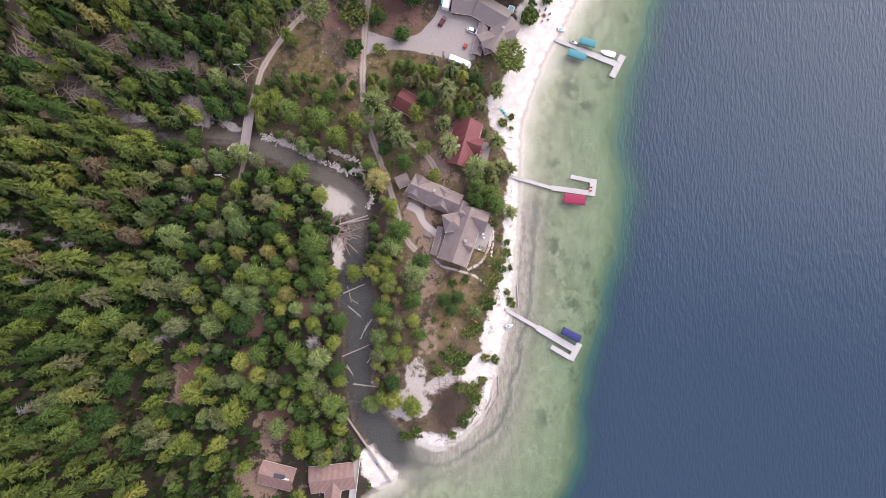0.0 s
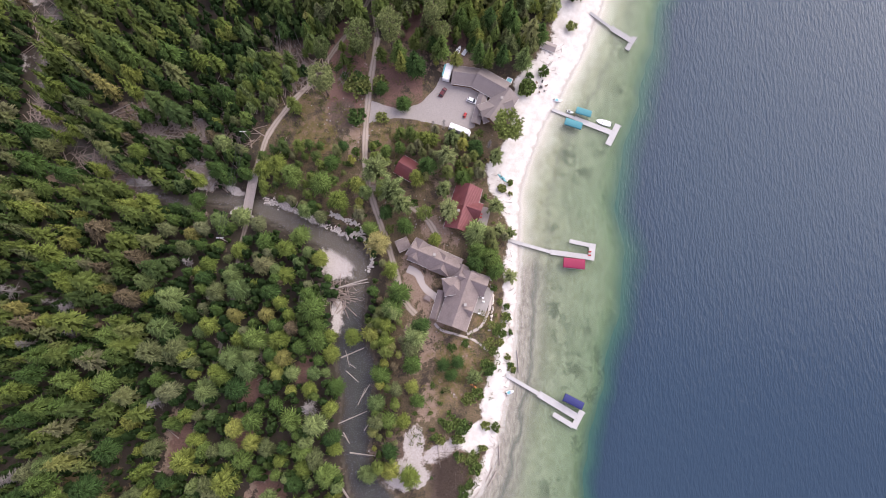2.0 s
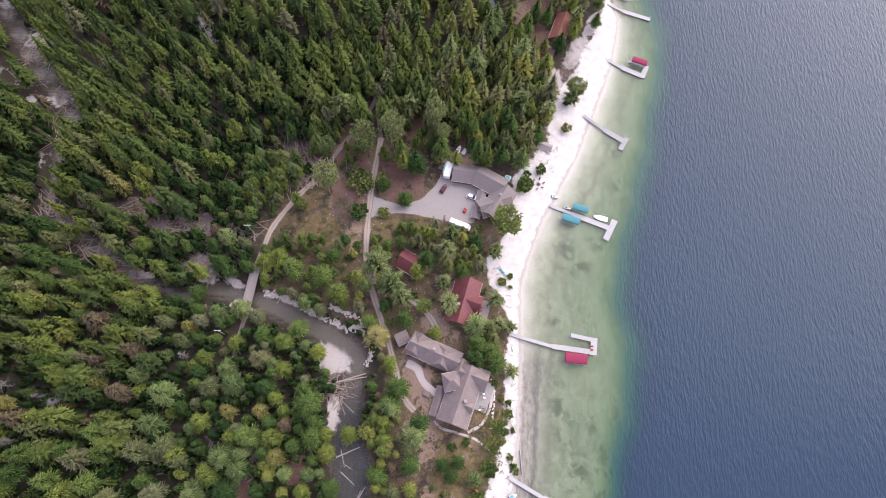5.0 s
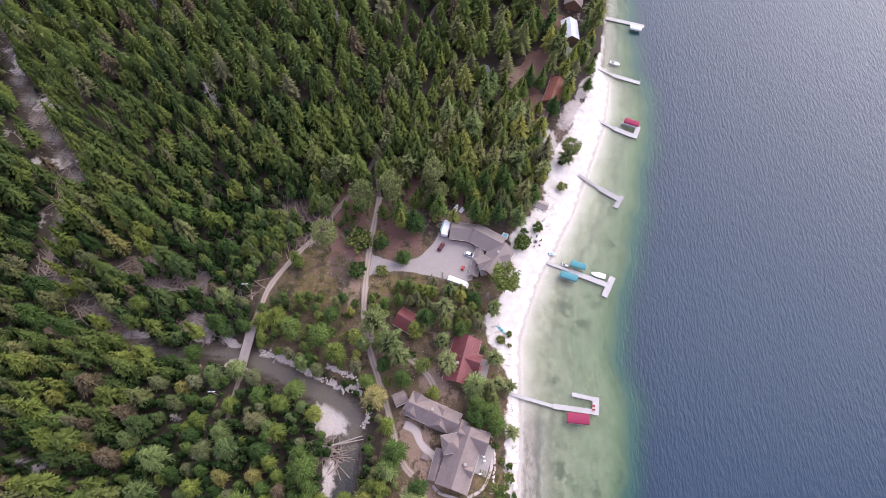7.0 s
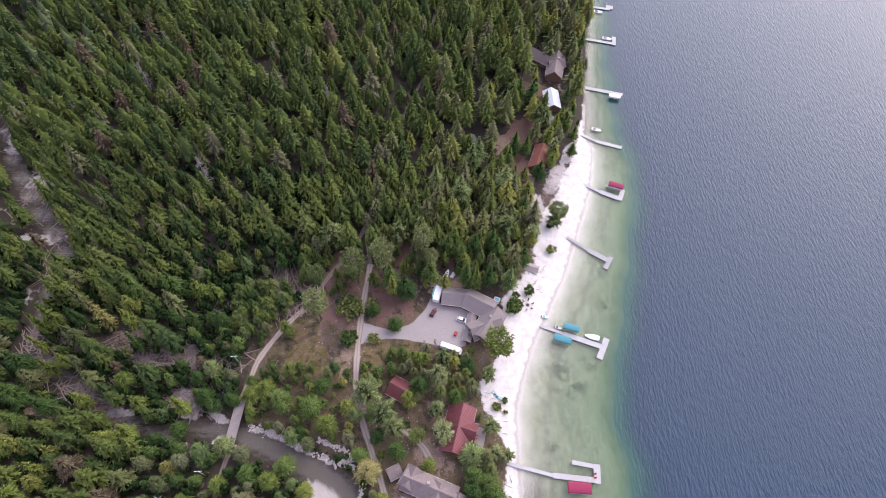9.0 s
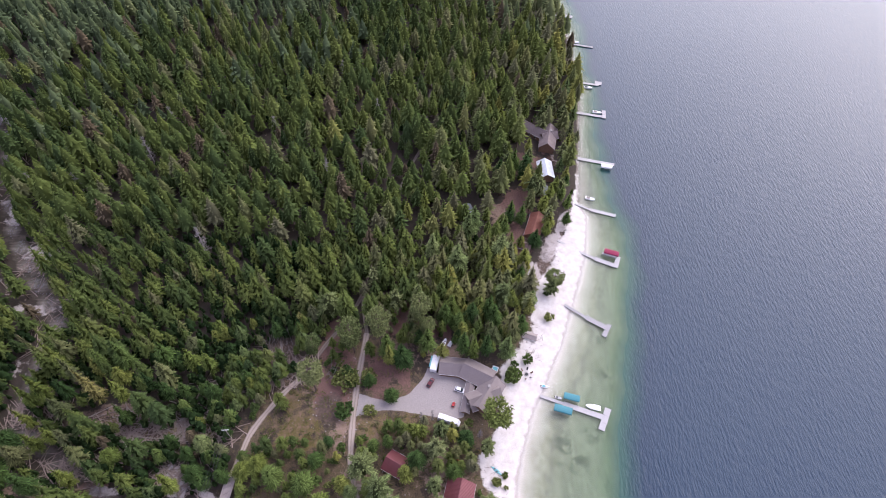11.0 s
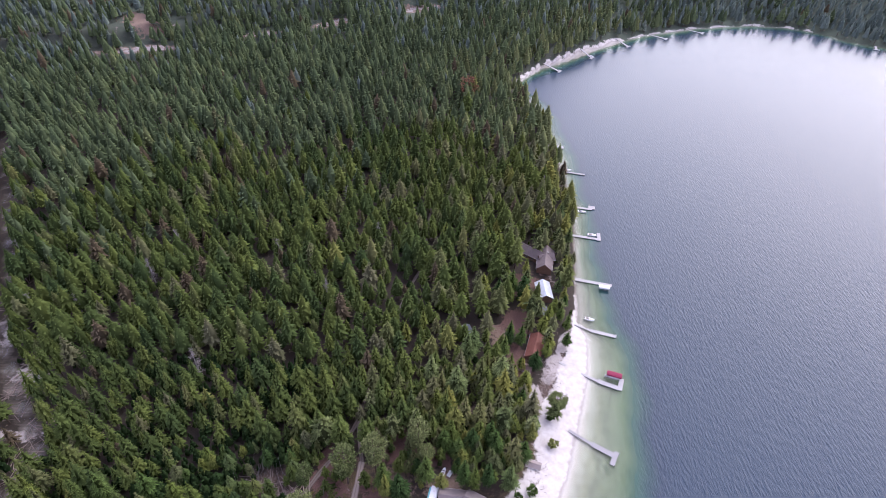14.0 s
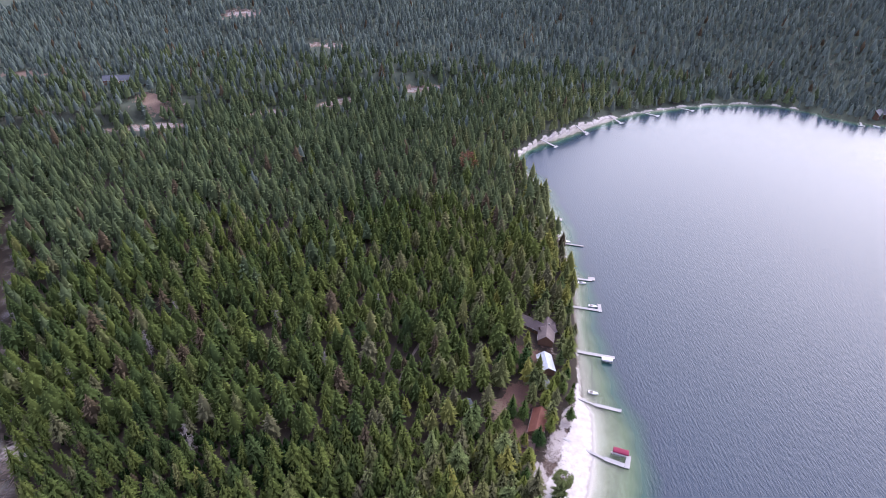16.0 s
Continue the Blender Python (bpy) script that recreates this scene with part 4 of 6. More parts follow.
TREES["pine"] += [(-9.2, 137.3, 19, 0.81), (-18.7, 134.3, 19, 0.85), (-29.3, 146.3, 18, 0.82)]
PLACED = np.array([(x, y, h * spread) for some in TREES.values() for x, y, h, spread in some])


def room(px, py, reach=0.13):
    """True where no crown of the trees above is in the way."""
    free = np.ones(np.shape(px), bool)
    for x, y, size in PLACED:
        free &= np.hypot(px - x, py - y) > 1.2 + reach * size
    return free


# the wood behind: many trees in one mesh, finer near the water and coarser far away
def scatter(rng, x0, x1, y0, y1, step):
    xs, ys = np.meshgrid(np.arange(x0, x1, step), np.arange(y0, y1, step), indexing="ij")
    xs = xs + (np.arange(xs.shape[1]) % 2)[None, :] * step / 2
    px = (xs + rng.uniform(-0.42, 0.42, xs.shape) * step).ravel()
    py = (ys + rng.uniform(-0.42, 0.42, ys.shape) * step).ravel()
    return px, py


def open_ground(px, py):
    """True where no wood grows."""
    side_here, _ = land_side(px, py)
    o = side_here < np.where((py > 478) & (px > 55) & (px < 350), 3.2, np.where(py > 230, 1.2, np.where(px < -20, 1.6, 2.5)))
    for line, half in ((ROAD_A[:11], 2.6), (ROAD_A[10:], 0.2), (ROAD_B[:10], 2.4), (ROAD_C, 0.9)):
        o |= polyline_distance(px, py, line)[0] < half
    o |= inside(px, py, CLEARING)
    o |= (spots(px, py, SAND_SPOTS) > 0.6) | (spots(px, py, BARE_SPOTS) > 0.75) | (spots(px, py, STICK_SPOTS) > 0.8) | (spots(px, py, RED_SPOTS) > 0.85)
    o |= soft_in(px, py, BEACH, 2.0) > 0.1
    for x, y, rx, ry in HOUSE_GAPS:
        o |= (np.abs(px - x) < rx) & (np.abs(py - y) < ry)
    bluff = np.maximum.reduce([spots(px, py + shift, OPENINGS) for shift in (0, 9, 17, 25)])
    o |= (bluff > 0.5) & (wobble(px, py, 8, 1.0, 2.0) > -0.3)
    return o


HOUSE_GAPS = [(-77, 43, 3.5, 6), (55.5, 243, 11, 16), (56, 219, 6.5, 12), (53, 209, 3.5, 5), (46, 184, 5.5, 9), (40, 172, 4, 4), (12, 194, 5, 4.5), (-56.5, -75.5, 9, 7), (-36, -77, 11, 8), (-366, 632, 20, 16)]


def far_tree(rng, whorls, arms, slim, ragged, sprigs=0, power=0.7, broad=0.16, sides=6):
    crown, trunk = conifer(rng, whorls, arms, sprigs, slim, rng.uniform(0.18, 0.3), power, ragged, sides, broad, *((0.5, 0.1) if sprigs else (0.68, 0.4)))
    v = np.array(crown[0] + trunk[0])
    f = np.array(crown[1] + [tuple(i + len(crown[0]) for i in t) for t in trunk[1]])
    tip = np.r_[crown[2], np.zeros(len(trunk[0]))]
    return v, f, np.r_[np.zeros(len(crown[1]), int), np.ones(len(trunk[1]), int)], tip


def wood(name, label, px, py, kinds, low, high, widen=1.0, needles=M_needle_far):
    verts, faces, index, tints, tips = [], [], [], [], []
    at = 0
    pick = rng.integers(len(kinds), size=len(px))
    pz = ground_height(px, py)
    grove = np.clip(0.5 + wobble(px, py, 38, 0.55, 3.0), 0, 1)
    lakeside = np.clip(1 - polyline_distance(px, py, SHORE)[0] / 95, 0, 1)
    for k, (v, f, i, tip) in enumerate(kinds):
        s = np.where(pick == k)[0]
        if not len(s):
            continue
        h = rng.uniform(low, high, len(s)) * (0.85 + 0.25 * grove[s]) * np.where(rng.random(len(s)) < 0.15, 0.6, 1.0)
        w = h * rng.uniform(0.85, 1.2, len(s)) * widen
        t = rng.uniform(0, 6.283, len(s))
        lx, ly = rng.normal(0, 0.015, (2, len(s), 1))
        c_, s_ = np.cos(t)[:, None], np.sin(t)[:, None]
        X = px[s, None] + w[:, None] * (v[:, 0] * c_ - v[:, 1] * s_) + h[:, None] * v[:, 2] * lx
        Y = py[s, None] + w[:, None] * (v[:, 0] * s_ + v[:, 1] * c_) + h[:, None] * v[:, 2] * ly
        Zc = pz[s, None] + h[:, None] * v[:, 2]
        verts.append(np.stack([X, Y, Zc], -1).reshape(-1, 3))
        faces.append((f[None] + (at + np.arange(len(s)) * len(v))[:, None, None]).reshape(-1, 3))
        index.append(np.tile(i, len(s)))
        tint = np.clip(rng.beta(1.3, 2.6, len(s)) * 0.8 + 0.25 * (1 - grove[s]) * rng.random(len(s)) + 0.48 * lakeside[s], 0, 0.96)
        tint = np.where(rng.random(len(s)) < 0.018, 1.0, tint)
        tints.append(np.repeat(tint, len(v)))
        tips.append(np.tile(tip, len(s)))
        at += len(s) * len(v)
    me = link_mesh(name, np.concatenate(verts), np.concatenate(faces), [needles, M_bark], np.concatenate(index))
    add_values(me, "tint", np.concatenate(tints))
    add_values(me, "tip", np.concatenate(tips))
    return tagged(new(name, me), label, "forest", kind="stuff")


CLOSE = [far_tree(rng, 13, 7, s, 0.3, 1, p, 0.14) for s, p in ((0.15, 0.7), (0.17, 0.8), (0.18, 0.65), (0.19, 0.9))]
FINE = [far_tree(rng, 13, 9, s, 0.3, 0, p, 0.15, 7) for s, p in ((0.16, 0.55), (0.18, 0.7), (0.19, 0.6), (0.21, 0.85), (0.165, 0.5), (0.20, 0.7), (0.205, 0.6))]
MID = [far_tree(rng, 9, 6, s, 0.28, 0, p, 0.22, 5) for s, p in ((0.17, 0.6), (0.19, 0.75), (0.205, 0.62), (0.22, 0.8))]
FAR = [far_tree(rng, 4, 4, s, 0.2, 0, p, 0.34, 4) for s, p in ((0.18, 0.6), (0.20, 0.7), (0.22, 0.65), (0.24, 0.75))]


def in_view(px, py):
    """The side that the flight looks over."""
    return (np.abs(px) < 230 + 0.62 * np.maximum(py, 0)) & (py > -150)


def edge_of(px, py):
    """The uneven line where finer trees give way to plainer ones."""
    return 380 + wobble(px, py, 45, 60, 4.0) + rng.normal(0, 30, px.shape)


px, py = scatter(rng, -400, 110, -150, 520, 5.7)
px, py = px + rng.normal(0, 0.9, px.shape), py + rng.normal(0, 0.9, px.shape)
ok = in_view(px, py) & ~open_ground(px, py) & (np.hypot(px, py) < edge_of(px, py)) & (rng.random(px.shape) < np.where((px > 28) & (py > 135) & (py < 280), 0.75, 0.93))
near_zone = ok & (px > -105) & (py < 130) & (py > -95) & (px < 30)
close_zone = ok & ~near_zone & room(px, py, 0.16) & (px > -195) & ((px < -60) | (py > 100)) & (py < 175) & (py > -115)
wood("forest", "mixed green conifer wood on both banks of the creek", px[close_zone], py[close_zone], CLOSE, 11, 24, 1.15)
rest = ok & ~near_zone & room(px, py, 0.16) & ~close_zone
wood("forest", "dense dark green conifer forest running down to the shore", px[rest], py[rest], FINE, 10, 23, 1.28)
for kind, some in TREES.items():
    for x, y, h, spread in some:
        plant(kind, x, y, h, spread)
near_zone &= room(px, py, 0.10)
for x, y in zip(px[near_zone], py[near_zone]):
    if rng.random() < 0.1:
        continue
    kind = ("fir", "fir", "fir", "pale", "hemlock", "olive")[int(rng.integers(6))]
    plant(kind, x, y, rng.uniform(7, 14), rng.uniform(1.2, 1.5))
# lower trees that close the gaps on both banks of the creek, behind the cabins and north of the yard
px, py = scatter(rng, -135, 40, -110, 175, 3.1)
banks = [(-72, -24, 48, 76), (-25, -13, -62, 34), (-26, 16, 62, 84), (-60, 45, 111, 175), (8, 26, 27, 44), (-85, -60, 88, 112)]
ok = ~open_ground(px, py)
for x0, x1, y0, y1 in banks:
    ok |= (px > x0) & (px < x1) & (py > y0) & (py < y1) & (rng.random(px.shape) < 0.7)
ok &= room(px, py, 0.07) & (land_side(px, py)[0] > 1.5) & (soft_in(px, py, BEACH, 2.0) < 0.1) & (spots(px, py, SAND_SPOTS) < 0.5) & (rng.random(px.shape) < 0.85)
for line in (ROAD_A, ROAD_B):
    ok &= polyline_distance(px, py, line)[0] > 2.8
for x, y, rx, ry in ((-15.2, 67.8, 6.5, 6), (3, 119, 6, 4), (12, 104, 16, 9), (-77, 50, 4, 14), (7, 20, 15, 18), (-3, 34, 14, 8), (7, 53, 8, 12), (20, 96, 10, 14), (-6, 60, 9, 4)):
    ok &= ~((np.abs(px - x) < rx) & (np.abs(py - y) < ry))
on_bank = np.zeros(px.shape, bool)
for x0, x1, y0, y1 in banks:
    on_bank |= (px > x0) & (px < x1) & (py > y0) & (py < y1)
some = ok & on_bank & (rng.random(px.shape) < 0.85)
wood("thicket", "bright green young conifers along the creek and behind the cabins", px[some], py[some], CLOSE, 7, 13, 1.35)
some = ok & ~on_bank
wood("thicket", "young conifers crowding between the taller trees, coloured dark for shade", px[some], py[some], FAR, 4, 10, 1.5, M_thicket_shade)
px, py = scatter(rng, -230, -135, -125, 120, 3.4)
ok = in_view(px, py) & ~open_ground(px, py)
wood("thicket", "saplings between tall trees, coloured dark for shade", px[ok], py[ok], FAR, 4, 10, 1.4, M_thicket_shade)
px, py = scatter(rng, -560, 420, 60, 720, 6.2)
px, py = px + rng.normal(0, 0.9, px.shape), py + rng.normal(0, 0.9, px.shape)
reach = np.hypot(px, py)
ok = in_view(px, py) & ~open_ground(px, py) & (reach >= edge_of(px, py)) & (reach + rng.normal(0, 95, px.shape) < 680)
wood("forest", "conifer forest behind the bay", px[ok], py[ok], MID, 11, 23, 1.3, M_needle_mid_haze)
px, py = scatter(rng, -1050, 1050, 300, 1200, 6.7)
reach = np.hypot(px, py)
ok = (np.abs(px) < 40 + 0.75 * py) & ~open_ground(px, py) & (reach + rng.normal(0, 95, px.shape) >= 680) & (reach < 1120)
wood("far_forest", "distant conifer forest on the hills round the bay", px[ok], py[ok], FAR, 10, 19, 1.3, M_needle_hill_haze)
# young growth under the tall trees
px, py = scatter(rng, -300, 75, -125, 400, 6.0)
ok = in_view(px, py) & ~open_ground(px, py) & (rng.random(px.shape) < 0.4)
wood("undergrowth", "young conifers and brush under the tall trees", px[ok], py[ok], FAR, 3, 7, 1.9, M_thicket_shade)
# dead and brown trees standing in the wood
px, py = scatter(rng, -260, 70, 100, 330, 24)
ok = in_view(px, py) & ~open_ground(px, py)
for x, y in zip(px[ok], py[ok]):
    if rng.random() < 0.1:
        plant("dead", x, y, rng.uniform(15, 22), 1.1)

# lighter long-needled pines between the cabins of the upper shore
for _ in range(40):
    x, y = rng.uniform(30, 76), rng.uniform(140, 275)
    here = np.array([x]), np.array([y])
    clear_of = not any(abs(x - hx) < rx * 0.8 and abs(y - hy) < ry * 0.7 for hx, hy, rx, ry in HOUSE_GAPS)
    if clear_of and land_side(*here)[0][0] > 2.5 and soft_in(*here, BEACH, 2.0)[0] < 0.1 and spots(*here, SAND_SPOTS)[0] < 0.3:
        plant("pine", x, y, rng.uniform(11, 18), 1.0)
plant("autumn", 19.6, 445, 24, 1.5)


# ---- trees and shrubs of the lived-in strip ----
px, py = scatter(rng, -80, 30, -66, 128, 4.4)
houses_here = [(5, 108, 10, 6), (18, 97, 12, 12), (6, 18, 14, 14), (-4, 33, 12, 8), (7, 53, 8, 12), (-4, 97, 28, 12), (-50, 84, 14, 10), (-3, 10, 9, 24)]
ok = inside(px, py, CLEARING) & (land_side(px, py)[0] > 2) & (soft_in(px, py, BEACH, 2.0) < 0.1) & (polyline_distance(px, py, ROAD_A)[0] > 3) & (polyline_distance(px, py, ROAD_B)[0] > 3)
for x, y, rx, ry in houses_here:
    ok &= ~((np.abs(px - x) < rx) & (np.abs(py - y) < ry))
ok &= room(px, py, 0.2) & (spots(px, py, STICK_SPOTS) < 0.6) & (spots(px, py, SAND_SPOTS) < 0.4) & (spots(px, py, BARE_SPOTS) < 0.9)
for x, y in zip(px[ok], py[ok]):
    if rng.random() < 0.6:
        plant("shrub", x, y, rng.uniform(0.8, 2.8), 1.5)
plant("tall", 52.1, 150.8, 11, 1.75)
for x, y, h in [(50.9, 147.1, 11), (27.6, 140, 16), (39.6, 137.9, 13), (-47.4, 132.3, 18)]:
    plant("pine", x, y, h, 1.45)
for x, y, h in [(34.9, 125.9, 15), (2.4, 129.5, 16), (8.3, 126, 16), (13.9, 129.8, 17), (23.2, 129.1, 17)]:
    plant("fir", x, y, h, 1.45)
for x, y, h in [(-36.9, 104.3, 6), (-41.3, 100.6, 4), (-35.5, 100.8, 5), (-28.7, 103.7, 5), (-29.2, 100.6, 4), (30.5, 104.3, 6), (37.5, 112.7, 4), (31.8, 110, 3), (48.7, 133.3, 4), (49.2, 146.4, 3), (22.2, 62.5, 3), (25.5, 65.2, 2), (25.7, 60.6, 1.5), (19.7, -8, 4), (20.2, 2.3, 3), (22.2, 5.9, 3), (24.3, 8.7, 2.5), (25.9, 11.8, 3), (27.6, 6.2, 2), (21.4, -1.4, 3), (25.6, 15.6, 2), (23, 17.6, 2), (26.8, -3.2, 2), (27.9, -6.2, 2), (23.3, -29.3, 3), (29.4, -8.1, 2)]:
    plant("shrub", x, y, h, 1.25)


# low scrub and tufts over the clearings
def scrub(name, label, mat, areas, low, high, seed):
    g = np.random.default_rng(seed)
    crown, _ = bush(g, 5, 5)
    v, f, tip = np.array(crown[0]), np.array(crown[1]), np.array(crown[2])
    verts, faces, tints, tips = [], [], [], []
    for x, y, rx, ry, count in areas:
        qx, qy = x + rx * g.uniform(-1, 1, count), y + ry * g.uniform(-1, 1, count)
        free = (land_side(qx, qy)[0] > 1) & (soft_in(qx, qy, YARD, 1.0) < 0.2) & (wobble(qx, qy, 5, 1.0, 1.0) > -0.25)
        for line in (ROAD_A, ROAD_B):
            free &= polyline_distance(qx, qy, line)[0] > 2.2
        for px_, py_, pz_ in zip(qx[free], qy[free], ground_height(qx[free], qy[free])):
            h, t = g.uniform(low, high), g.uniform(0, 6.28)
            w = h * g.uniform(1.2, 2.0)
            c_, s_ = math.cos(t), math.sin(t)
            faces.append(f + len(verts) * len(v))
            verts.append(np.stack([px_ + w * (v[:, 0] * c_ - v[:, 1] * s_), py_ + w * (v[:, 0] * s_ + v[:, 1] * c_), pz_ - 0.1 + h * v[:, 2]], -1))
            tints.append(np.full(len(v), g.uniform(0, 0.95)))
            tips.append(tip)
    me = link_mesh(name, np.concatenate(verts), np.concatenate(faces), [mat])
    add_values(me, "tint", np.concatenate(tints))
    add_values(me, "tip", np.concatenate(tips))
    return tagged(new(name, me), label, "scrub", kind="stuff")


M_scrub = foliage_mat("scrub_leaves", three((0.060, 0.085, 0.026), (0.115, 0.120, 0.040), (0.185, 0.150, 0.062)), False, 0.6)
scrub("scrub", "low green and yellow scrub over the dry clearing", M_scrub, [(-52, 84, 18, 14, 330), (-20, 82, 14, 6, 110), (-45, 110, 12, 12, 120), (-20, 112, 10, 8, 60), (-108, 75, 22, 12, 160), (10, -6, 12, 14, 180), (-6, -28, 8, 12, 90),
                                                                             (16, -46, 5, 10, 60), (-2, 70, 20, 12, 160), (-20, -20, 5, 34, 120), (-62, 56, 12, 5, 60), (-130, -62, 22, 14, 120), (20, 8, 4, 26, 110)], 0.5, 1.5, 21)


# ---- helpers for built things ----
def part(name, bm, material, parent, label=""):
    """Links a bmesh as one mesh object under a thing or a part."""
    me = bpy.data.meshes.new(name)
    bm.normal_update()
    bm.to_mesh(me)
    bm.free()
    for m in material if isinstance(material, (list, tuple)) else [material]:
        me.materials.append(m)
    ob = new(name, me)
    ob.parent = parent
    return tagged(ob, label)


def thing(name, label, category, m, group="", kind=""):
    ob = tagged(new(name), label, category, group, kind)
    ob.matrix_basis = m
    return ob


def box(bm, x, y, z, sx, sy, sz, bevel=0.0, turn=0.0):
    """A box by its centre and sizes."""
    r = bmesh.ops.create_cube(bm, size=1, matrix=Matrix.Translation((x, y, z)) @ Matrix.Rotation(radians(turn), 4, "Z") @ Matrix.Diagonal((sx, sy, sz, 1)))
    if bevel:
        edges = {e for v in r["verts"] for e in v.link_edges}
        bmesh.ops.bevel(bm, geom=list(edges), offset=bevel, segments=2, affect="EDGES")
    return bm


def hull(rings):
    """A closed body through rings of equal count."""
    bm = bmesh.new()
    rows = [[bm.verts.new(p) for p in ring] for ring in rings]
    k = len(rows[0])
    for a, b in zip(rows, rows[1:]):
        for i in range(k):
            bm.faces.new((a[i], a[(i + 1) % k], b[(i + 1) % k], b[i]))
    bm.faces.new(rows[0][::-1])
    bm.faces.new(rows[-1])
    bmesh.ops.recalc_face_normals(bm, faces=bm.faces)
    return bm


def rod(bm, a, b, r, sides=6, r2=None):
    a, b = Vector(a), Vector(b)
    d = b - a
    m = Matrix.Translation((a + b) / 2) @ d.to_track_quat("Z", "Y").to_matrix().to_4x4()
    bmesh.ops.create_cone(bm, cap_ends=True, segments=sides, radius1=r, radius2=r if r2 is None else r2, depth=d.length, matrix=m)
    return bm


def along(x0, y0, x1, y1, z=0.0):
    """The pose with its x axis from one place to the other, at the middle, and the length."""
    return pose((x0 + x1) / 2, (y0 + y1) / 2, z, 0, 0, math.degrees(math.atan2(y1 - y0, x1 - x0))), math.hypot(x1 - x0, y1 - y0)


def gz_at(x, y):
    return float(ground_height(x, y))


# ---- materials of built things ----
def shingle_mat(name, dark, light):
    n = Net(name)
    v = n.place((1, 1, 1), own=True)
    rows = n.node("TexWave", wave_type="BANDS", bands_direction="Z")
    rows.inputs["Scale"].default_value, rows.inputs["Distortion"].default_value = 1.6, 1.5
    n.link(v, rows.inputs["Vector"])
    speck, patch = n.noise(2.6, 4, vec=v), n.noise(0.35, 3, vec=v)
    f = n.math("ADD", n.math("MULTIPLY", speck, 0.6), n.math("MULTIPLY", patch, 0.4))
    c = n.mix(n.ramp(f, (0.3, 0.0), (0.7, 1.0)), dark, light)
    c = n.mix(n.math("MULTIPLY", rows.outputs[0], 0.18), c, tuple(0.6 * q for q in dark))
    return n.done(c, 0.9, normal=n.bump(speck, 0.5, 0.08))


def ribbed_mat(name, colour, rough=0.45, metal=0.2):
    n = Net(name)
    v = n.place((1, 1, 1), own=True)
    ribs = n.node("TexWave", wave_type="BANDS", bands_direction="X")
    ribs.inputs["Scale"].default_value = 0.7
    n.link(v, ribs.inputs["Vector"])
    f = n.noise(0.5, 4, vec=v)
    c = n.mix(n.ramp(f, (0.3, 0.0), (0.7, 1.0)), tuple(0.75 * q for q in colour), colour)
    return n.done(c, rough, metal, n.bump(ribs.outputs[0], 0.4, 0.1))


def plank_mat(name, dark, light, scale=3.0):
    n = Net(name)
    v = n.place((scale, scale * 0.15, 1), own=True)
    f = n.noise(1.5, 4, vec=v)
    g = n.noise(0.6, 3)
    c = n.mix(n.math("ADD", n.math("MULTIPLY", f, 0.6), n.math("MULTIPLY", g, 0.4)), dark, light)
    return n.done(c, 0.85, normal=n.bump(f, 0.3, 0.03))


M_shingle = shingle_mat("brown_grey_shingles", (0.150, 0.118, 0.108), (0.300, 0.242, 0.225))
M_shingle_grey = shingle_mat("taupe_shingles", (0.20, 0.165, 0.155), (0.27, 0.23, 0.215))
M_red_roof = ribbed_mat("red_metal_roof", (0.19, 0.058, 0.060))
M_rust_roof = ribbed_mat("rust_brown_roof", (0.23, 0.085, 0.055), 0.7, 0.0)
M_pink_roof = ribbed_mat("faded_red_brown_roof", (0.27, 0.17, 0.145), 0.7, 0.0)
M_white_roof = ribbed_mat("white_metal_roof", (0.80, 0.84, 0.86), 0.35, 0.1)
M_slate = ribbed_mat("slate_grey_roof", (0.13, 0.14, 0.16), 0.6, 0.0)
M_log = plank_mat("stained_log_wall", (0.13, 0.075, 0.045), (0.22, 0.13, 0.08))
M_stone = plain("grey_stone", (0.34, 0.31, 0.29), 0.9, vary=0.35, scale=3, bump=0.4)
M_fallen = plain("fallen_wood", (0.32, 0.25, 0.21), 0.9, vary=0.5, scale=0.6)
M_rock = plain("pale_boulder", (0.60, 0.54, 0.48), 0.9, vary=0.35, scale=2, bump=0.5)
M_trim = plain("white_trim", (0.72, 0.70, 0.67), 0.6, vary=0.12)
M_deck = plank_mat("weathered_dock_boards", (0.30, 0.285, 0.275), (0.55, 0.535, 0.52))
M_deck_grey = plank_mat("grey_dock_boards", (0.27, 0.26, 0.26), (0.40, 0.385, 0.38))
M_old_wood = plank_mat("old_grey_timber", (0.22, 0.18, 0.165), (0.38, 0.33, 0.31))
M_log_wood = plain("driftwood", (0.36, 0.31, 0.27), 0.9, vary=0.4, scale=3)
M_white = plain("white_gelcoat", (0.80, 0.80, 0.79), 0.3, vary=0.06)
M_red_cloth = plain("red_canopy_cloth", (0.25, 0.018, 0.060), 0.75, vary=0.12, scale=1)
M_teal_cloth = plain("teal_canopy_cloth", (0.065, 0.235, 0.265), 0.75, vary=0.12, scale=1)
M_blue_cloth = plain("navy_canopy_cloth", (0.022, 0.026, 0.125), 0.75, vary=0.15, scale=1)
M_green_cloth = plain("dark_green_canopy_cloth", (0.03, 0.10, 0.08), 0.75, vary=0.15, scale=1)
M_dark_cloth = plain("dark_canopy_cloth", (0.05, 0.055, 0.07), 0.75, vary=0.15, scale=1)
M_metal = plain("galvanised_steel", (0.45, 0.45, 0.46), 0.4, 0.8, vary=0.15)
M_rubber = plain("black_rubber", (0.02, 0.02, 0.02), 0.8)
M_glass = plain("dark_window_glass", (0.03, 0.04, 0.05), 0.08, vary=0.1)
M_car_red = plain("dark_red_car_paint", (0.10, 0.012, 0.018), 0.25, vary=0.08)
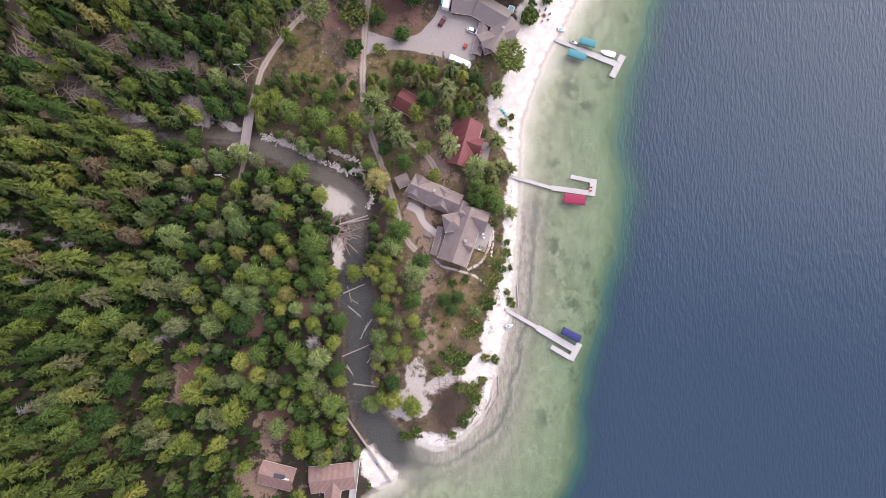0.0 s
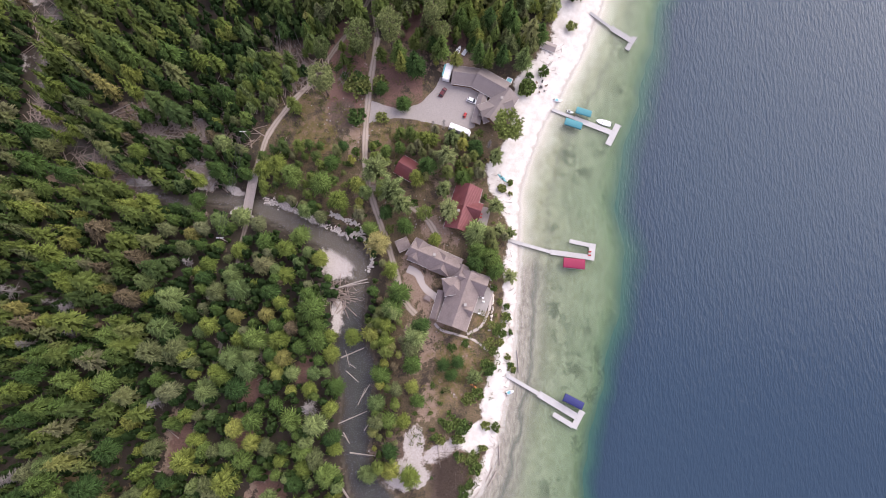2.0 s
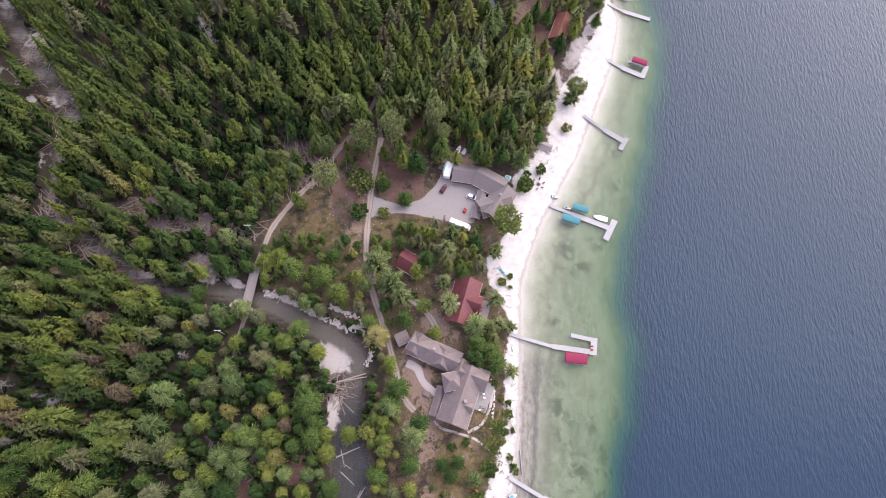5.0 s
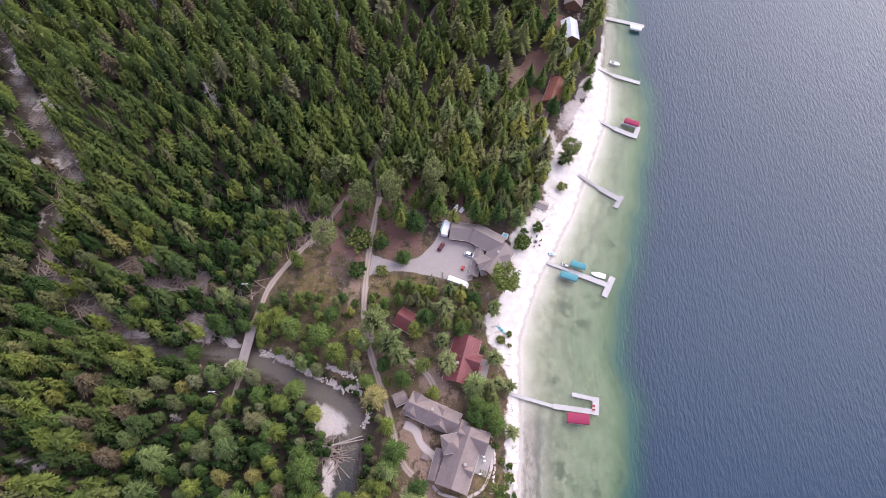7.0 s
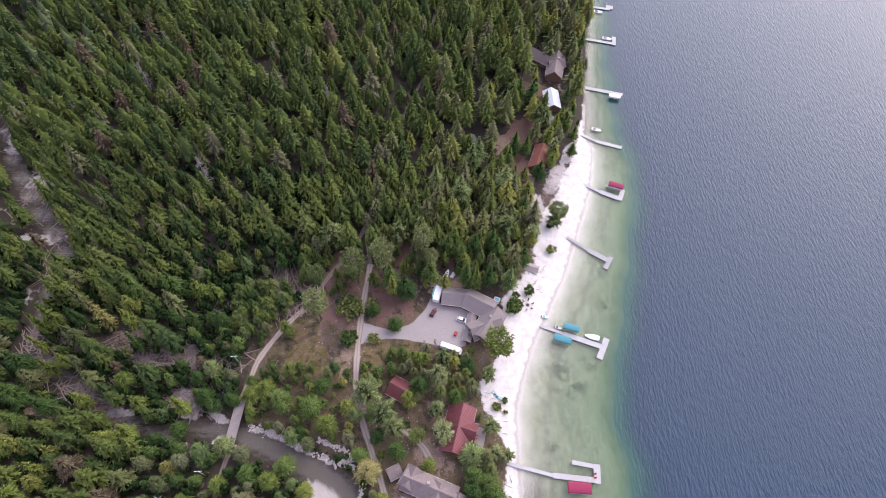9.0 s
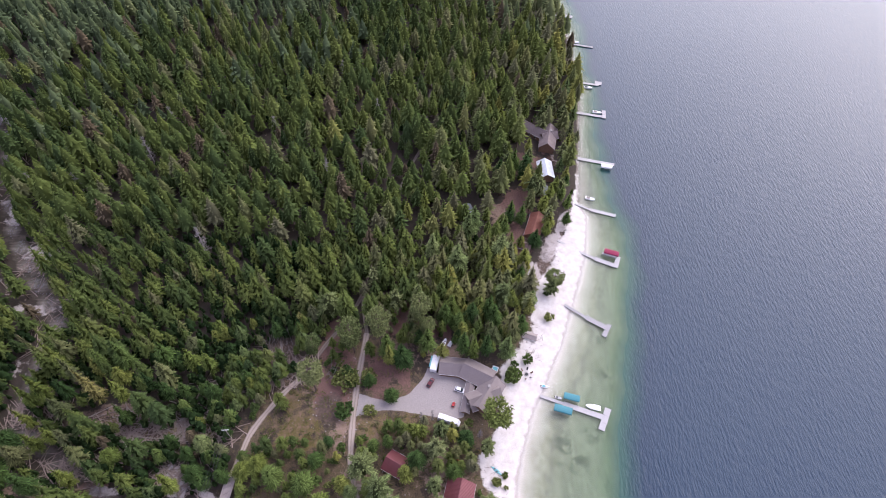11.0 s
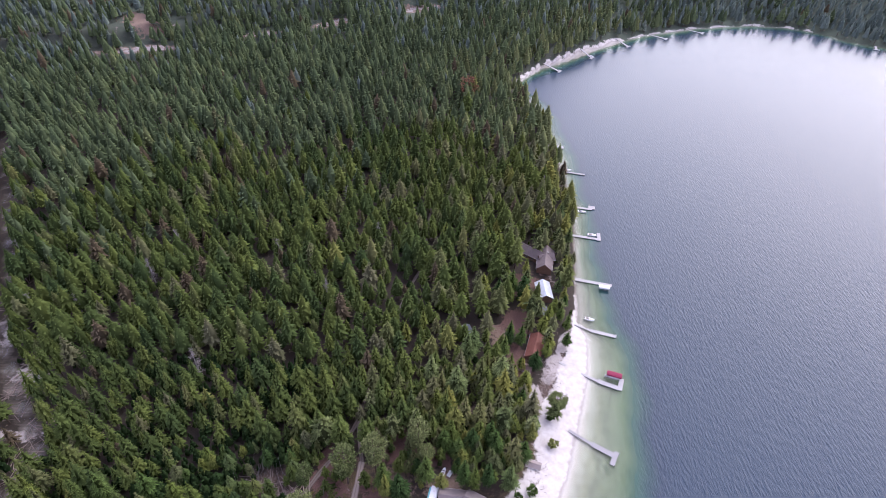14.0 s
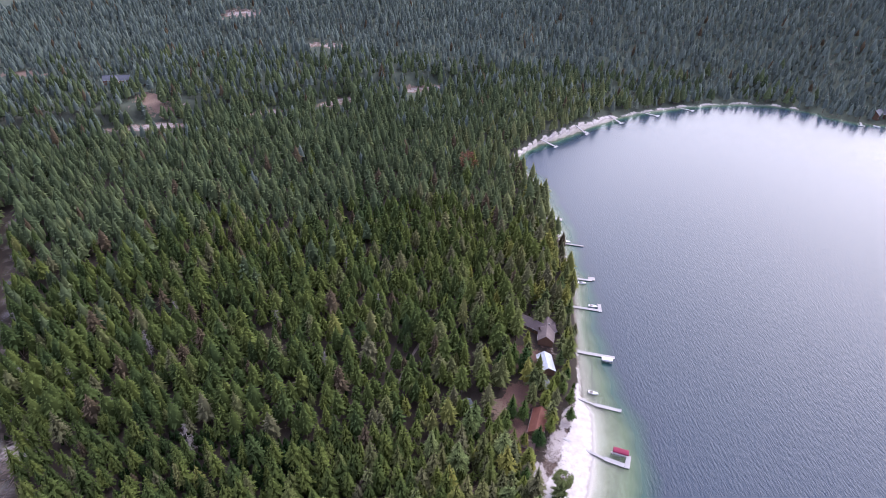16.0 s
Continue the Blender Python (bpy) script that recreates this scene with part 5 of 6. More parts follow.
M_car_white = plain("white_car_paint", (0.78, 0.78, 0.78), 0.25, vary=0.05)
M_red_paint = plain("red_plastic", (0.45, 0.03, 0.03), 0.45, vary=0.1)
M_orange = plain("orange_plastic", (0.65, 0.20, 0.06), 0.45, vary=0.1)
M_aqua = plain("aqua_plastic", (0.16, 0.44, 0.46), 0.4, vary=0.1)
M_black = plain("black_plastic", (0.025, 0.025, 0.028), 0.5)


# ---- roads and paths ----
def road_mat(name, track, middle, edge):
    n = Net(name)
    a = n.attr("across")
    f = n.noise(1.2, 5)
    g = n.noise(0.12, 3)
    u = n.math("ADD", a, n.math("MULTIPLY", n.math("SUBTRACT", f, 0.5), 0.25))
    c = n.ramp(u, (0.0, edge), (0.16, edge), (0.26, track), (0.40, track), (0.5, middle), (0.60, track), (0.74, track), (0.86, edge))
    c = n.mix(n.math("MULTIPLY", g, 0.5), c, n.mix(0.5, c, middle))
    return n.done(c, 0.95, normal=n.bump(f, 0.4, 0.08))


M_road = road_mat("dusty_track", (0.38, 0.315, 0.265), (0.25, 0.20, 0.155), (0.20, 0.152, 0.115))
M_path = road_mat("pale_path", (0.46, 0.40, 0.36), (0.45, 0.39, 0.35), (0.40, 0.35, 0.31))
M_forest_road = road_mat("brown_forest_track", (0.24, 0.19, 0.16), (0.12, 0.10, 0.075), (0.12, 0.095, 0.075))


def smooth_line(pts, step=1.5):
    """A rounded line through points, with even steps."""
    pts = [Vector((p[0], p[1], 0)) for p in pts]
    out = []
    for i in range(len(pts) - 1):
        p0, p1, p2, p3 = pts[max(i - 1, 0)], pts[i], pts[i + 1], pts[min(i + 2, len(pts) - 1)]
        k = max(2, int((p2 - p1).length / step))
        for j in range(k):
            t = j / k
            out.append(0.5 * ((2 * p1) + (p2 - p0) * t + (2 * p0 - 5 * p1 + 4 * p2 - p3) * t * t + (3 * p1 - p0 - 3 * p2 + p3) * t ** 3))
    return out + [pts[-1]]


def ribbon(name, pts, width, mat, label, lift=0.07, category="road"):
    line = smooth_line(pts)
    verts, value = [], []
    for i, p in enumerate(line):
        d = (line[min(i + 1, len(line) - 1)] - line[max(i - 1, 0)]).normalized()
        side_v = Vector((d.y, -d.x, 0))
        w = width * (1 + 0.10 * math.sin(i * 0.7) + 0.06 * math.sin(i * 1.9))
        for k in range(5):
            f = k / 4
            q = p + side_v * (f - 0.5) * w
            verts.append((q.x, q.y, gz_at(q.x, q.y) + lift - (0.12 if k in (0, 4) else 0)))
            value.append(f)
    me = link_mesh(name, verts, grid_faces(len(line), 5), [mat], smooth=True)
    add_values(me, "across", value)
    return tagged(new(name, me), label, category, kind="structure")


ribbon("road", ROAD_A[:11], 3.2, M_road, "pale dirt track with two worn wheel ruts")
ribbon("road", ROAD_A[10:], 2.0, M_forest_road, "narrow brown dirt track through the forest")
ribbon("road", ROAD_B[2:8], 3.1, M_road, "pale dirt track curving down to the bridge")
ribbon("road", ROAD_B[7:], 2.6, M_forest_road, "brown dirt track under the trees")
ribbon("road", ROAD_C, 2.4, M_forest_road, "overgrown brown track in the wood")
ribbon("path", [(-13.2, 28.5), (-9, 26.5), (-7, 22.4), (-4.1, 19.6), (-0.9, 17.6)], 3.6, M_path, "broad pale concrete path to the lodge door", category="path")
ribbon("path", [(-1.5, 8), (1, 5.6), (7.4, 4.1), (14, 2.3), (18, -0.5), (22.6, -3.4)], 1.2, M_path, "narrow pale footpath from the lodge to the beach", category="path")
ribbon("path", [(19.5, 22), (19.3, 15), (17, 9), (14.8, 6.6), (11, 4.5)], 1.3, M_path, "curved pale footpath round the lodge terrace", category="path")
ribbon("path", [(-29.5, 60), (-24, 59), (-19.5, 57.5), (-11.5, 52.2), (-5.6, 46.9), (-2, 41)], 3.6, M_road, "grey gravel drive between cabins", category="path")

# ---- bridge over the creek ----
m, length = along(-75.95, 63.4, -77.4, 45.6, 2.75)
bridge = thing("bridge", "grey timber plank bridge over the creek", "bridge", m)
bm = bmesh.new()
for s in (-1.3, 1.3):
    box(bm, 0, s, -0.35, length, 0.35, 0.5)
part("beam", bm, M_old_wood, bridge)
for s in (-1.75, 1.75):
    part("kerb_rail", box(bmesh.new(), 0, s, 0.24, length, 0.22, 0.3, 0.03), M_old_wood, bridge, "grey timber kerb rail")
for s in (-1, 1):
    part("abutment", box(bmesh.new(), s * (length / 2 - 0.4), 0, -1.4, 1.2, 4.4, 2.4, 0.08), M_stone, bridge)
plank_mesh = None
for i in range(44):
    x = -length / 2 + (i + 0.5) * length / 44
    if plank_mesh is None:
        ob = part("plank", box(bmesh.new(), 0, 0, 0, length / 44 - 0.04, 3.6, 0.1, 0.01), M_old_wood, bridge)
        plank_mesh = ob.data
    else:
        ob = new("plank", plank_mesh)
        ob.parent = bridge
    ob.location = (x, 0, rng.uniform(-0.01, 0.015))


# ---- houses ----
def roof_solid(L, W, eave, ridge, over=0.55, hip=0.0, thick=0.22):
    """A pitched roof with its eaves, as one thick closed shape."""
    a, b = L / 2 + (over if not hip else over), W / 2 + over
    slope = (ridge - eave) / (W / 2)
    low = eave - slope * over
    pts = [(-a, -b, low - thick), (a, -b, low - thick), (a, b, low - thick), (-a, b, low - thick), (-a, -b, low), (a, -b, low), (a, b, low), (-a, b, low),
           (-a + hip, 0, ridge), (a - hip, 0, ridge), (-a + hip, 0, ridge - thick), (a - hip, 0, ridge - thick)]
    bm = bmesh.new()
    v = [bm.verts.new(p) for p in pts]
    for f in ((0, 1, 5, 4), (2, 3, 7, 6), (4, 5, 9, 8), (6, 7, 8, 9), (1, 0, 10, 11), (3, 2, 11, 10)):
        bm.faces.new([v[i] for i in f])
    for s in (((1, 2), (5, 6), 9, 11), ((3, 0), (7, 4), 8, 10)):
        (p, q), (r, t), top, bot = s
        if hip:
            bm.faces.new((v[p], v[q], v[t], v[r]))
            bm.faces.new((v[r], v[t], v[top]))
            bm.faces.new((v[q], v[p], v[bot]))
        else:
            bm.faces.new((v[p], v[bot], v[top], v[r]))
            bm.faces.new((v[bot], v[q], v[t], v[top]))
    bmesh.ops.recalc_face_normals(bm, faces=bm.faces)
    return bm


def house(name, label, blocks, roof_mat, wall_mat, trim=None, category="house", chimneys=(), windows=True):
    """blocks: x0, y0, x1, y1, width, eave, ridge, hip."""
    x0, y0, x1, y1 = blocks[0][:4]
    cx, cy = (x0 + x1) / 2, (y0 + y1) / 2
    base = gz_at(cx, cy)
    top = thing(name, label, category, pose(cx, cy, base))
    for x0, y0, x1, y1, W, eave, ridge, hip in blocks:
        m, L = along(x0 - cx, y0 - cy, x1 - cx, y1 - cy)
        eave, ridge = eave - base, ridge - base
        bm = bmesh.new()
        pts = [(s * L / 2, y, z) for s in (-1, 1) for y, z in ((-W / 2, -1.2), (W / 2, -1.2), (W / 2, eave - 0.05), (0, (ridge if not hip else eave) - 0.3), (-W / 2, eave - 0.05))]
        v = [bm.verts.new(p) for p in pts]
        bm.faces.new(v[:5])
        bm.faces.new(v[5:][::-1])
        for i in range(5):
            bm.faces.new((v[i], v[5 + i], v[5 + (i + 1) % 5], v[(i + 1) % 5]))
        bmesh.ops.recalc_face_normals(bm, faces=bm.faces)
        wall = part("wall", bm, wall_mat, top)
        wall.matrix_basis = m
        roof = part("roof", roof_solid(L, W, eave, ridge, hip=hip), roof_mat, top)
        roof.matrix_basis = m
        if not hip:
            cap = part("ridge_cap", box(bmesh.new(), 0, 0, ridge + 0.02, L + 1.1, 0.28, 0.07, 0.02), roof_mat, roof)
        for s in (-1, 1):
            g = part("fascia", box(bmesh.new(), 0, s * (W / 2 + 0.58), eave - (ridge - eave) / (W / 2) * 0.55 - 0.12, L + 1.1, 0.06, 0.2), trim or M_trim, roof)
        if windows and eave > 2:
            k = max(1, int(L / 3.5))
            for s in (-1, 1):
                for i in range(k):
                    w = part("window", box(bmesh.new(), 0, 0, 0, 1.3, 0.08, 1.2, 0.02), M_trim, top)
                    w.matrix_basis = m @ pose(-L / 2 + (i + 0.5) * L / k, s * (W / 2 + 0.02), min(1.6, eave - 0.9))
                    part("pane", box(bmesh.new(), 0, s * 0.05, 0, 1.1, 0.03, 1.0), M_glass, w)
    for x, y, z in chimneys:
        bm = box(bmesh.new(), 0, 0, 0, 0.9, 0.9, 3.0, 0.04)
        box(bm, 0, 0, 1.55, 1.1, 1.1, 0.14, 0.02)
        c_ = part("chimney", bm, M_stone, top)
        c_.location = (x - cx, y - cy, z - base - 1.0)
    return top


house("beach_house", "taupe-shingled L-shaped house beside a gravel yard", [
    (0.8, 108.25, 12.55, 107.13, 7.14, 5.3, 7.7, 0), (10.67, 107.31, 21.48, 101.67, 8.46, 5.6, 8.6, 0), (23.18, 101.49, 16.03, 89.27, 8.65, 5.6, 8.9, 0),
    (24.3, 96.97, 12.55, 91.99, 7.14, 5.5, 8.2, 0), (13.21, 100.92, 10.58, 88.7, 2.63, 4.4, 5.1, 0)], M_shingle_grey, M_log, chimneys=[(20.3, 97.5, 8.6)])
lodge = house("lodge", "large brown-grey shingled lodge with many gables", [
    (10.93, 27.18, 5.04, 7.35, 10.66, 6.6, 10.8, 0), (-11.51, 35.5, 6.16, 28.76, 7.67, 6, 9.3, 0), (-10.95, 32.32, -7.68, 38.3, 5.61, 6, 8.8, 0),
    (1.77, 34.19, -0.66, 27.08, 7.01, 6, 9, 1.6), (7.1, 25.59, 16.91, 22.59, 7.11, 6.6, 10.2, 0), (7.85, 29.89, 6.26, 24.84, 4.68, 6.6, 9, 0),
    (11.68, 12.87, 7.56, 14.18, 4.3, 6.8, 9.4, 0), (0.93, 19.79, -1.41, 9.88, 2.99, 4.5, 5.6, 0), (1.39, 21.28, 6.82, 22.41, 5.61, 9.2, 11.4, 2.6)],
    M_shingle, M_log, chimneys=[(9.4, 15.0, 10.6), (-3.0, 33.3, 9.2)])
house("shed", "small brown-shingled shed beside the lodge", [(-17.2, 36.5, -13.6, 38.4, 3.6, 4.6, 5.8, 0)], M_shingle, M_log, category="shed", windows=False)
house("cabin", "cabin with a dark red metal roof under pines", [
    (9.2, 61.6, 5.3, 44.6, 9.6, 5.2, 8.3, 0), (6.6, 53.6, 13.6, 51.6, 6.4, 5.2, 7.8, 0)], M_red_roof, M_log, chimneys=[(5.4, 51.3, 7.2)])
house("shed", "dark red roofed shed half hidden by trees", [(-18.6, 69.6, -11.8, 66.0, 7.2, 4.6, 6.8, 0)], M_red_roof, M_log, category="shed", windows=False)
old_cabin = house("old_cabin", "brown-roofed cabin with a torn patched roof", [(-62.4, -74.2, -50.6, -76.6, 7.6, 5.0, 6.8, 0)], M_pink_roof, M_log)
house("cabin", "faded red-brown roofed cabin by the sea wall", [(-43.8, -76.6, -28.2, -74.2, 8.8, 4.6, 6.2, 0), (-35.5, -82.5, -35.2, -76, 5.0, 4.6, 5.9, 0)], M_pink_roof, M_log)
house("cabin", "house with a bright white metal roof in the trees", [(55.2, 229.2, 55.8, 217.6, 7.2, 5.8, 8.0, 0)], M_white_roof, M_log)
house("shed", "grey shed below the white-roofed house", [(53.6, 212.6, 52.6, 206.2, 3.8, 4.2, 5.4, 0)], M_slate, M_log, category="shed", windows=False)
house("house", "dark brown shingled house with several gables above the shore", [
    (46.4, 259.05, 58.82, 249.69, 6.3, 6.2, 9.2, 0), (60.8, 255.99, 57.56, 239.79, 8.1, 6.4, 9.8, 0), (63.77, 250.77, 55.67, 247.89, 5.4, 6.4, 9.2, 0)], M_shingle, M_log, chimneys=[(60.6, 250, 9.4)])
house("cabin", "rust-red roofed cabin among firs", [(48.6, 191.4, 44.4, 178.0, 6.6, 5.2, 7.6, 0)], M_rust_roof, M_log)
house("cabin", "small tan-roofed cabin at the edge of the beach", [(38.4, 173.6, 43.2, 171.8, 4.0, 4.2, 5.6, 0)], M_pink_roof, M_log, windows=False)
house("cabin", "slate-roofed cabin deep in the forest", [(9.2, 192.4, 14.2, 196.2, 5.0, 5.4, 7.2, 0)], M_slate, M_log)
house("beach_hut", "small weathered hut on the sand", [(36.9, 124.9, 41.9, 123.2, 2.6, 2.9, 3.5, 0)], M_old_wood, M_old_wood, category="hut", windows=False)
for k, (x, y, turn) in enumerate([(-366, 640, 8), (475, 612, 30), (520, 600, 10)]):
    c_, s_ = math.cos(radians(turn)), math.sin(radians(turn))
    g = gz_at(x, y)
    house("far_house", "distant dark-roofed house in a forest clearing", [(x - 14 * c_, y - 14 * s_, x + 14 * c_, y + 14 * s_, 10, g + 5, g + 9, 0),
          (x - 3 * s_, y + 3 * c_, x + 9 * s_, y - 9 * c_, 7, g + 5, g + 8.5, 0)], M_slate, M_log)
# added dark slab stands for the hole in the torn roof
part("roof_hole", box(bmesh.new(), 1.5, 0.6, 4.35, 4.2, 1.6, 0.12, 0.04, -8), M_dark_cloth, old_cabin, "dark slab standing for the hole in the torn roof")
part("patch", box(bmesh.new(), 3.6, -0.3, 4.35, 2.8, 0.6, 0.12, 0.03, -8), M_white, old_cabin, "white patch on the torn roof")


# ---- docks, lifts and boats ----
def dock(label, segments, mat=None, posts=True):
    """segments: x0, y0, x1, y1, width of each straight piece."""
    mat = mat or M_deck
    x, y = segments[0][:2]
    top = thing("dock", label, "dock", pose(x, y, 0), "docks along the shore")
    for k, (x0, y0, x1, y1, w) in enumerate(segments):
        m, L = along(x0 - x, y0 - y, x1 - x, y1 - y)
        n_bays = max(1, round(L / 3.0))
        name = "gangway" if k == 0 and len(segments) > 1 else "walkway"
        z0 = max(0.5, gz_at(x0, y0) + 0.2) if k == 0 else 0.5
        tilt = math.degrees(math.atan2(0.5 + 0.004 * k - z0, L))
        deck = part(name, box(bmesh.new(), 0, 0, -0.2, L - 0.1, w - 0.2, 0.22, 0.02), M_black, top)
        deck.matrix_basis = m @ pose(0, 0, (z0 + 0.5) / 2 + 0.004 * k, 0, -tilt, 0)
        first = part("deck_section", box(bmesh.new(), 0, 0, 0, L / n_bays - 0.02, w, 0.16, 0.01), mat, deck)
        first.location = (-L / 2 + 0.5 * L / n_bays, 0, 0)
        for i in range(1, n_bays):
            bay = new("deck_section", first.data)
            bay.parent = deck
            bay.location = (-L / 2 + (i + 0.5) * L / n_bays, 0, 0)
        if posts and k:
            for i in range(0, n_bays + 1, 2):
                p = part("post", rod(bmesh.new(), (0, 0, -1.6), (0, 0, 0.9), 0.11, 8), M_metal, top)
                p.matrix_basis = m @ pose(-L / 2 + 0.3 + i * (L - 0.6) / n_bays, w / 2 + 0.1, 0.5)
    return top


def canopy_lift(x, y, turn, L, W, cloth, label, z=2.7, boat_under=True):
    """A boat lift: cloth roof on a steel frame."""
    top = thing("boat_lift", label, "boat lift", pose(x, y, 0, 0, 0, turn), "canopied boat lifts")
    rings = []
    for s in (-1, -0.97, 0.97, 1):
        ring = []
        for i in range(9):
            a = math.pi * i / 8
            k = 0.9 if abs(s) == 1 else 1.0
            ring.append((s * L / 2, -math.cos(a) * W / 2, z - 0.45 + math.sin(a) * 0.55 * k + (0 if 0 < i < 8 else -0.25)))
        ring += [(s * L / 2, W / 2 - 0.05, z - 0.75), (s * L / 2, -W / 2 + 0.05, z - 0.75)]
        rings.append(ring)
    part("canopy", hull(rings), cloth, top)
    for sx in (-0.42, 0.42):
        for sy in (-0.46, 0.46):
            part("post", rod(bmesh.new(), (sx * L, sy * W, -1.5), (sx * L, sy * W, z - 0.6), 0.06), M_metal, top)
    for sy in (-0.46, 0.46):
        part("rail", rod(bmesh.new(), (-0.42 * L, sy * W, 0.5), (0.42 * L, sy * W, 0.5), 0.05), M_metal, top)
    if boat_under:
        boat(x, y, turn, L * 0.8, W * 0.62, "boat stored under a canopy lift", z=0.55)
    return top


def boat(x, y, turn, L, W, label, z=0.0, seat=None):
    top = thing("boat", label, "boat", pose(x, y, z, 0, 0, turn), "boats")
    rings = []
    for f, k in ((0, 0.86), (0.15, 0.95), (0.4, 1.0), (0.65, 0.9), (0.85, 0.55), (0.97, 0.16)):
        px_ = -L / 2 + f * L
        h = 0.75 + 0.25 * f
        rings.append([(px_, -W / 2 * k, h), (px_, -W / 2 * k * 0.85, 0.1), (px_, 0, -0.2 + 0.25 * f), (px_, W / 2 * k * 0.85, 0.1), (px_, W / 2 * k, h)])
    part("hull", hull(rings), M_white, top)
    rings = [[(px_ * L, s * W * w, 0.93 + d) for s, d in ((-0.38, 0), (-0.36, 0.04), (0.36, 0.04), (0.38, 0))] for px_, w in ((-0.38, 0.9), (-0.05, 0.95))]
    part("cockpit", hull(rings), seat or M_shingle_grey, top, "grey upholstered cockpit")
    part("windscreen", box(bmesh.new(), L * 0.08, 0, 1.15, 0.08, W * 0.72, 0.45, 0.02), M_glass, top)
    part("outboard_motor", box(bmesh.new(), -L / 2 - 0.2, 0, 0.8, 0.4, 0.35, 0.7, 0.08), M_black, top)
    return top


dock("pale U-shaped dock with a long gangway", [(26.4, -9.9, 39, -16.3, 1.4), (39, -16.3, 53.6, -24, 2.5), (55.7, -21.7, 52.4, -28.2, 2.3), (52.2, -27.4, 44.7, -23.4, 1.8)])
canopy_lift(51.9, -18.4, -24, 7.8, 3.0, M_blue_cloth, "boat lift with a navy blue cloth canopy")
dock("pale U-shaped dock with a boardwalk from the beach", [(25.6, 42.0, 42.4, 38.2, 1.3), (42.4, 38.2, 58.2, 36.8, 2.0), (58.4, 35.7, 59.0, 42.4, 2.5), (57.8, 41.7, 49.8, 43.0, 1.6)])
canopy_lift(51.4, 33.9, -3, 8.4, 4.0, M_red_cloth, "boat lift with a crimson cloth canopy")
dock("white T-shaped dock between teal boat lifts", [(41.8, 97.4, 51, 94.1, 1.3), (51, 94.1, 66.6, 88.6, 2.2), (69.0, 92.4, 64.8, 83.4, 2.5)])
canopy_lift(54.4, 96.3, -15, 6.4, 2.9, M_teal_cloth, "boat lift with a teal cloth canopy")
canopy_lift(50.3, 91.1, -16, 7.2, 3.1, M_teal_cloth, "boat lift with a teal cloth canopy")
boat(62.9, 92.9, 167, 6.2, 2.3, "white covered motor boat moored at the T-shaped dock", seat=M_white)
boat(49.3, 96.6, -18, 2.9, 1.1, "small white water scooter beside the dock", seat=M_black)
dock("grey L-shaped dock on a calm shallow", [(56.8, 141.2, 65.8, 135, 1.3), (65.8, 135, 74.6, 129.6, 2.4), (75.9, 131.5, 72.4, 125.4, 2.0)], M_deck_grey)
dock("pale U-shaped dock with a boardwalk over the sand", [(57.5, 177.6, 68.9, 171.5, 1.1), (68.9, 171.5, 74.9, 168, 1.4), (74.9, 168, 84.2, 163.9, 2.3), (84.0, 163.0, 86.6, 169.6, 2.2), (85.6, 169.2, 78.8, 171.5, 1.5)])
canopy_lift(82.9, 170.5, -19, 7.0, 3.0, M_red_cloth, "boat lift with a red cloth canopy", z=3.0)
dock("straight grey dock with a narrow gangway", [(69.5, 203.4, 77.1, 199.7, 1.0), (77.1, 199.7, 89.7, 195.7, 2.0)])
boat(78.2, 207.4, -20, 5.2, 2.0, "small white boat on an open lift")
dock("long straight white dock", [(75.6, 237.8, 95.3, 233.0, 2.2)])
canopy_lift(90.4, 230.6, -13, 6.0, 2.8, M_white, "boat lift with a white canopy", z=2.4)
dock("white L-shaped dock with a moored boat", [(80.0, 277.2, 95.6, 273.8, 2.0), (95.8, 272.4, 96.8, 279.6, 2.2)])
boat(92.6, 277.8, -13, 5.6, 2.2, "white motor boat moored inside a dock")
dock("narrow dock with a white platform", [(84.5, 306.8, 97.5, 304.2, 1.8), (95.4, 306.6, 99.6, 305.8, 3.4)])
boat(90.4, 301.6, -12, 5.4, 2.1, "dark-covered boat beside a narrow dock", seat=M_dark_cloth)
dock("narrow weathered grey dock", [(82.5, 349.2, 99.9, 345.1, 1.7)], M_deck_grey)
boat(88.8, 350.9, -14, 5.6, 2.2, "white motor boat beside a narrow grey dock")
dock("white dock with a broad end", [(77, 383.3, 88.2, 380, 1.8), (85.6, 383.4, 90.4, 381.6, 3.4)])
canopy_lift(82, 378.2, -16, 6.5, 2.9, M_green_cloth, "boat lift with a dark green canopy")
dock("white dock under tall firs", [(75, 431.4, 84, 426.8, 1.8), (83, 429.5, 85.6, 425.6, 2.4)])
canopy_lift(81, 433.4, -25, 7, 3.2, M_dark_cloth, "boat lift with a dark canopy")
dock("short white dock beside a lift", [(73, 418.3, 80, 418.4, 2.2)])
for x0, y0, x1, y1 in ((62.7, 485, 73.6, 477), (93, 529.5, 112.6, 516), (133, 561.5, 147.5, 549.3), (175, 598, 190.7, 578.4), (218, 617, 236.8, 603.2), (264, 633.5, 280.4, 622.3), (446, 597, 440, 584), (470, 591, 465, 578)):
    x1, y1 = x0 + (x1 - x0) * 0.72, y0 + (y1 - y0) * 0.72
    dx, dy = (x1 - x0), (y1 - y0)
    k = math.hypot(dx, dy)
    dock("distant pale dock on the far beach", [(x0, y0, x1, y1, 2.0), (x1 - dy / k * 3, y1 + dx / k * 3, x1 + dy / k * 3, y1 - dx / k * 3, 2.2)])
boat(143, 558, -40, 7, 2.6, "white boat moored at a distant dock")
boat(457, 586, -60, 7, 2.6, "white boat moored at a distant dock")


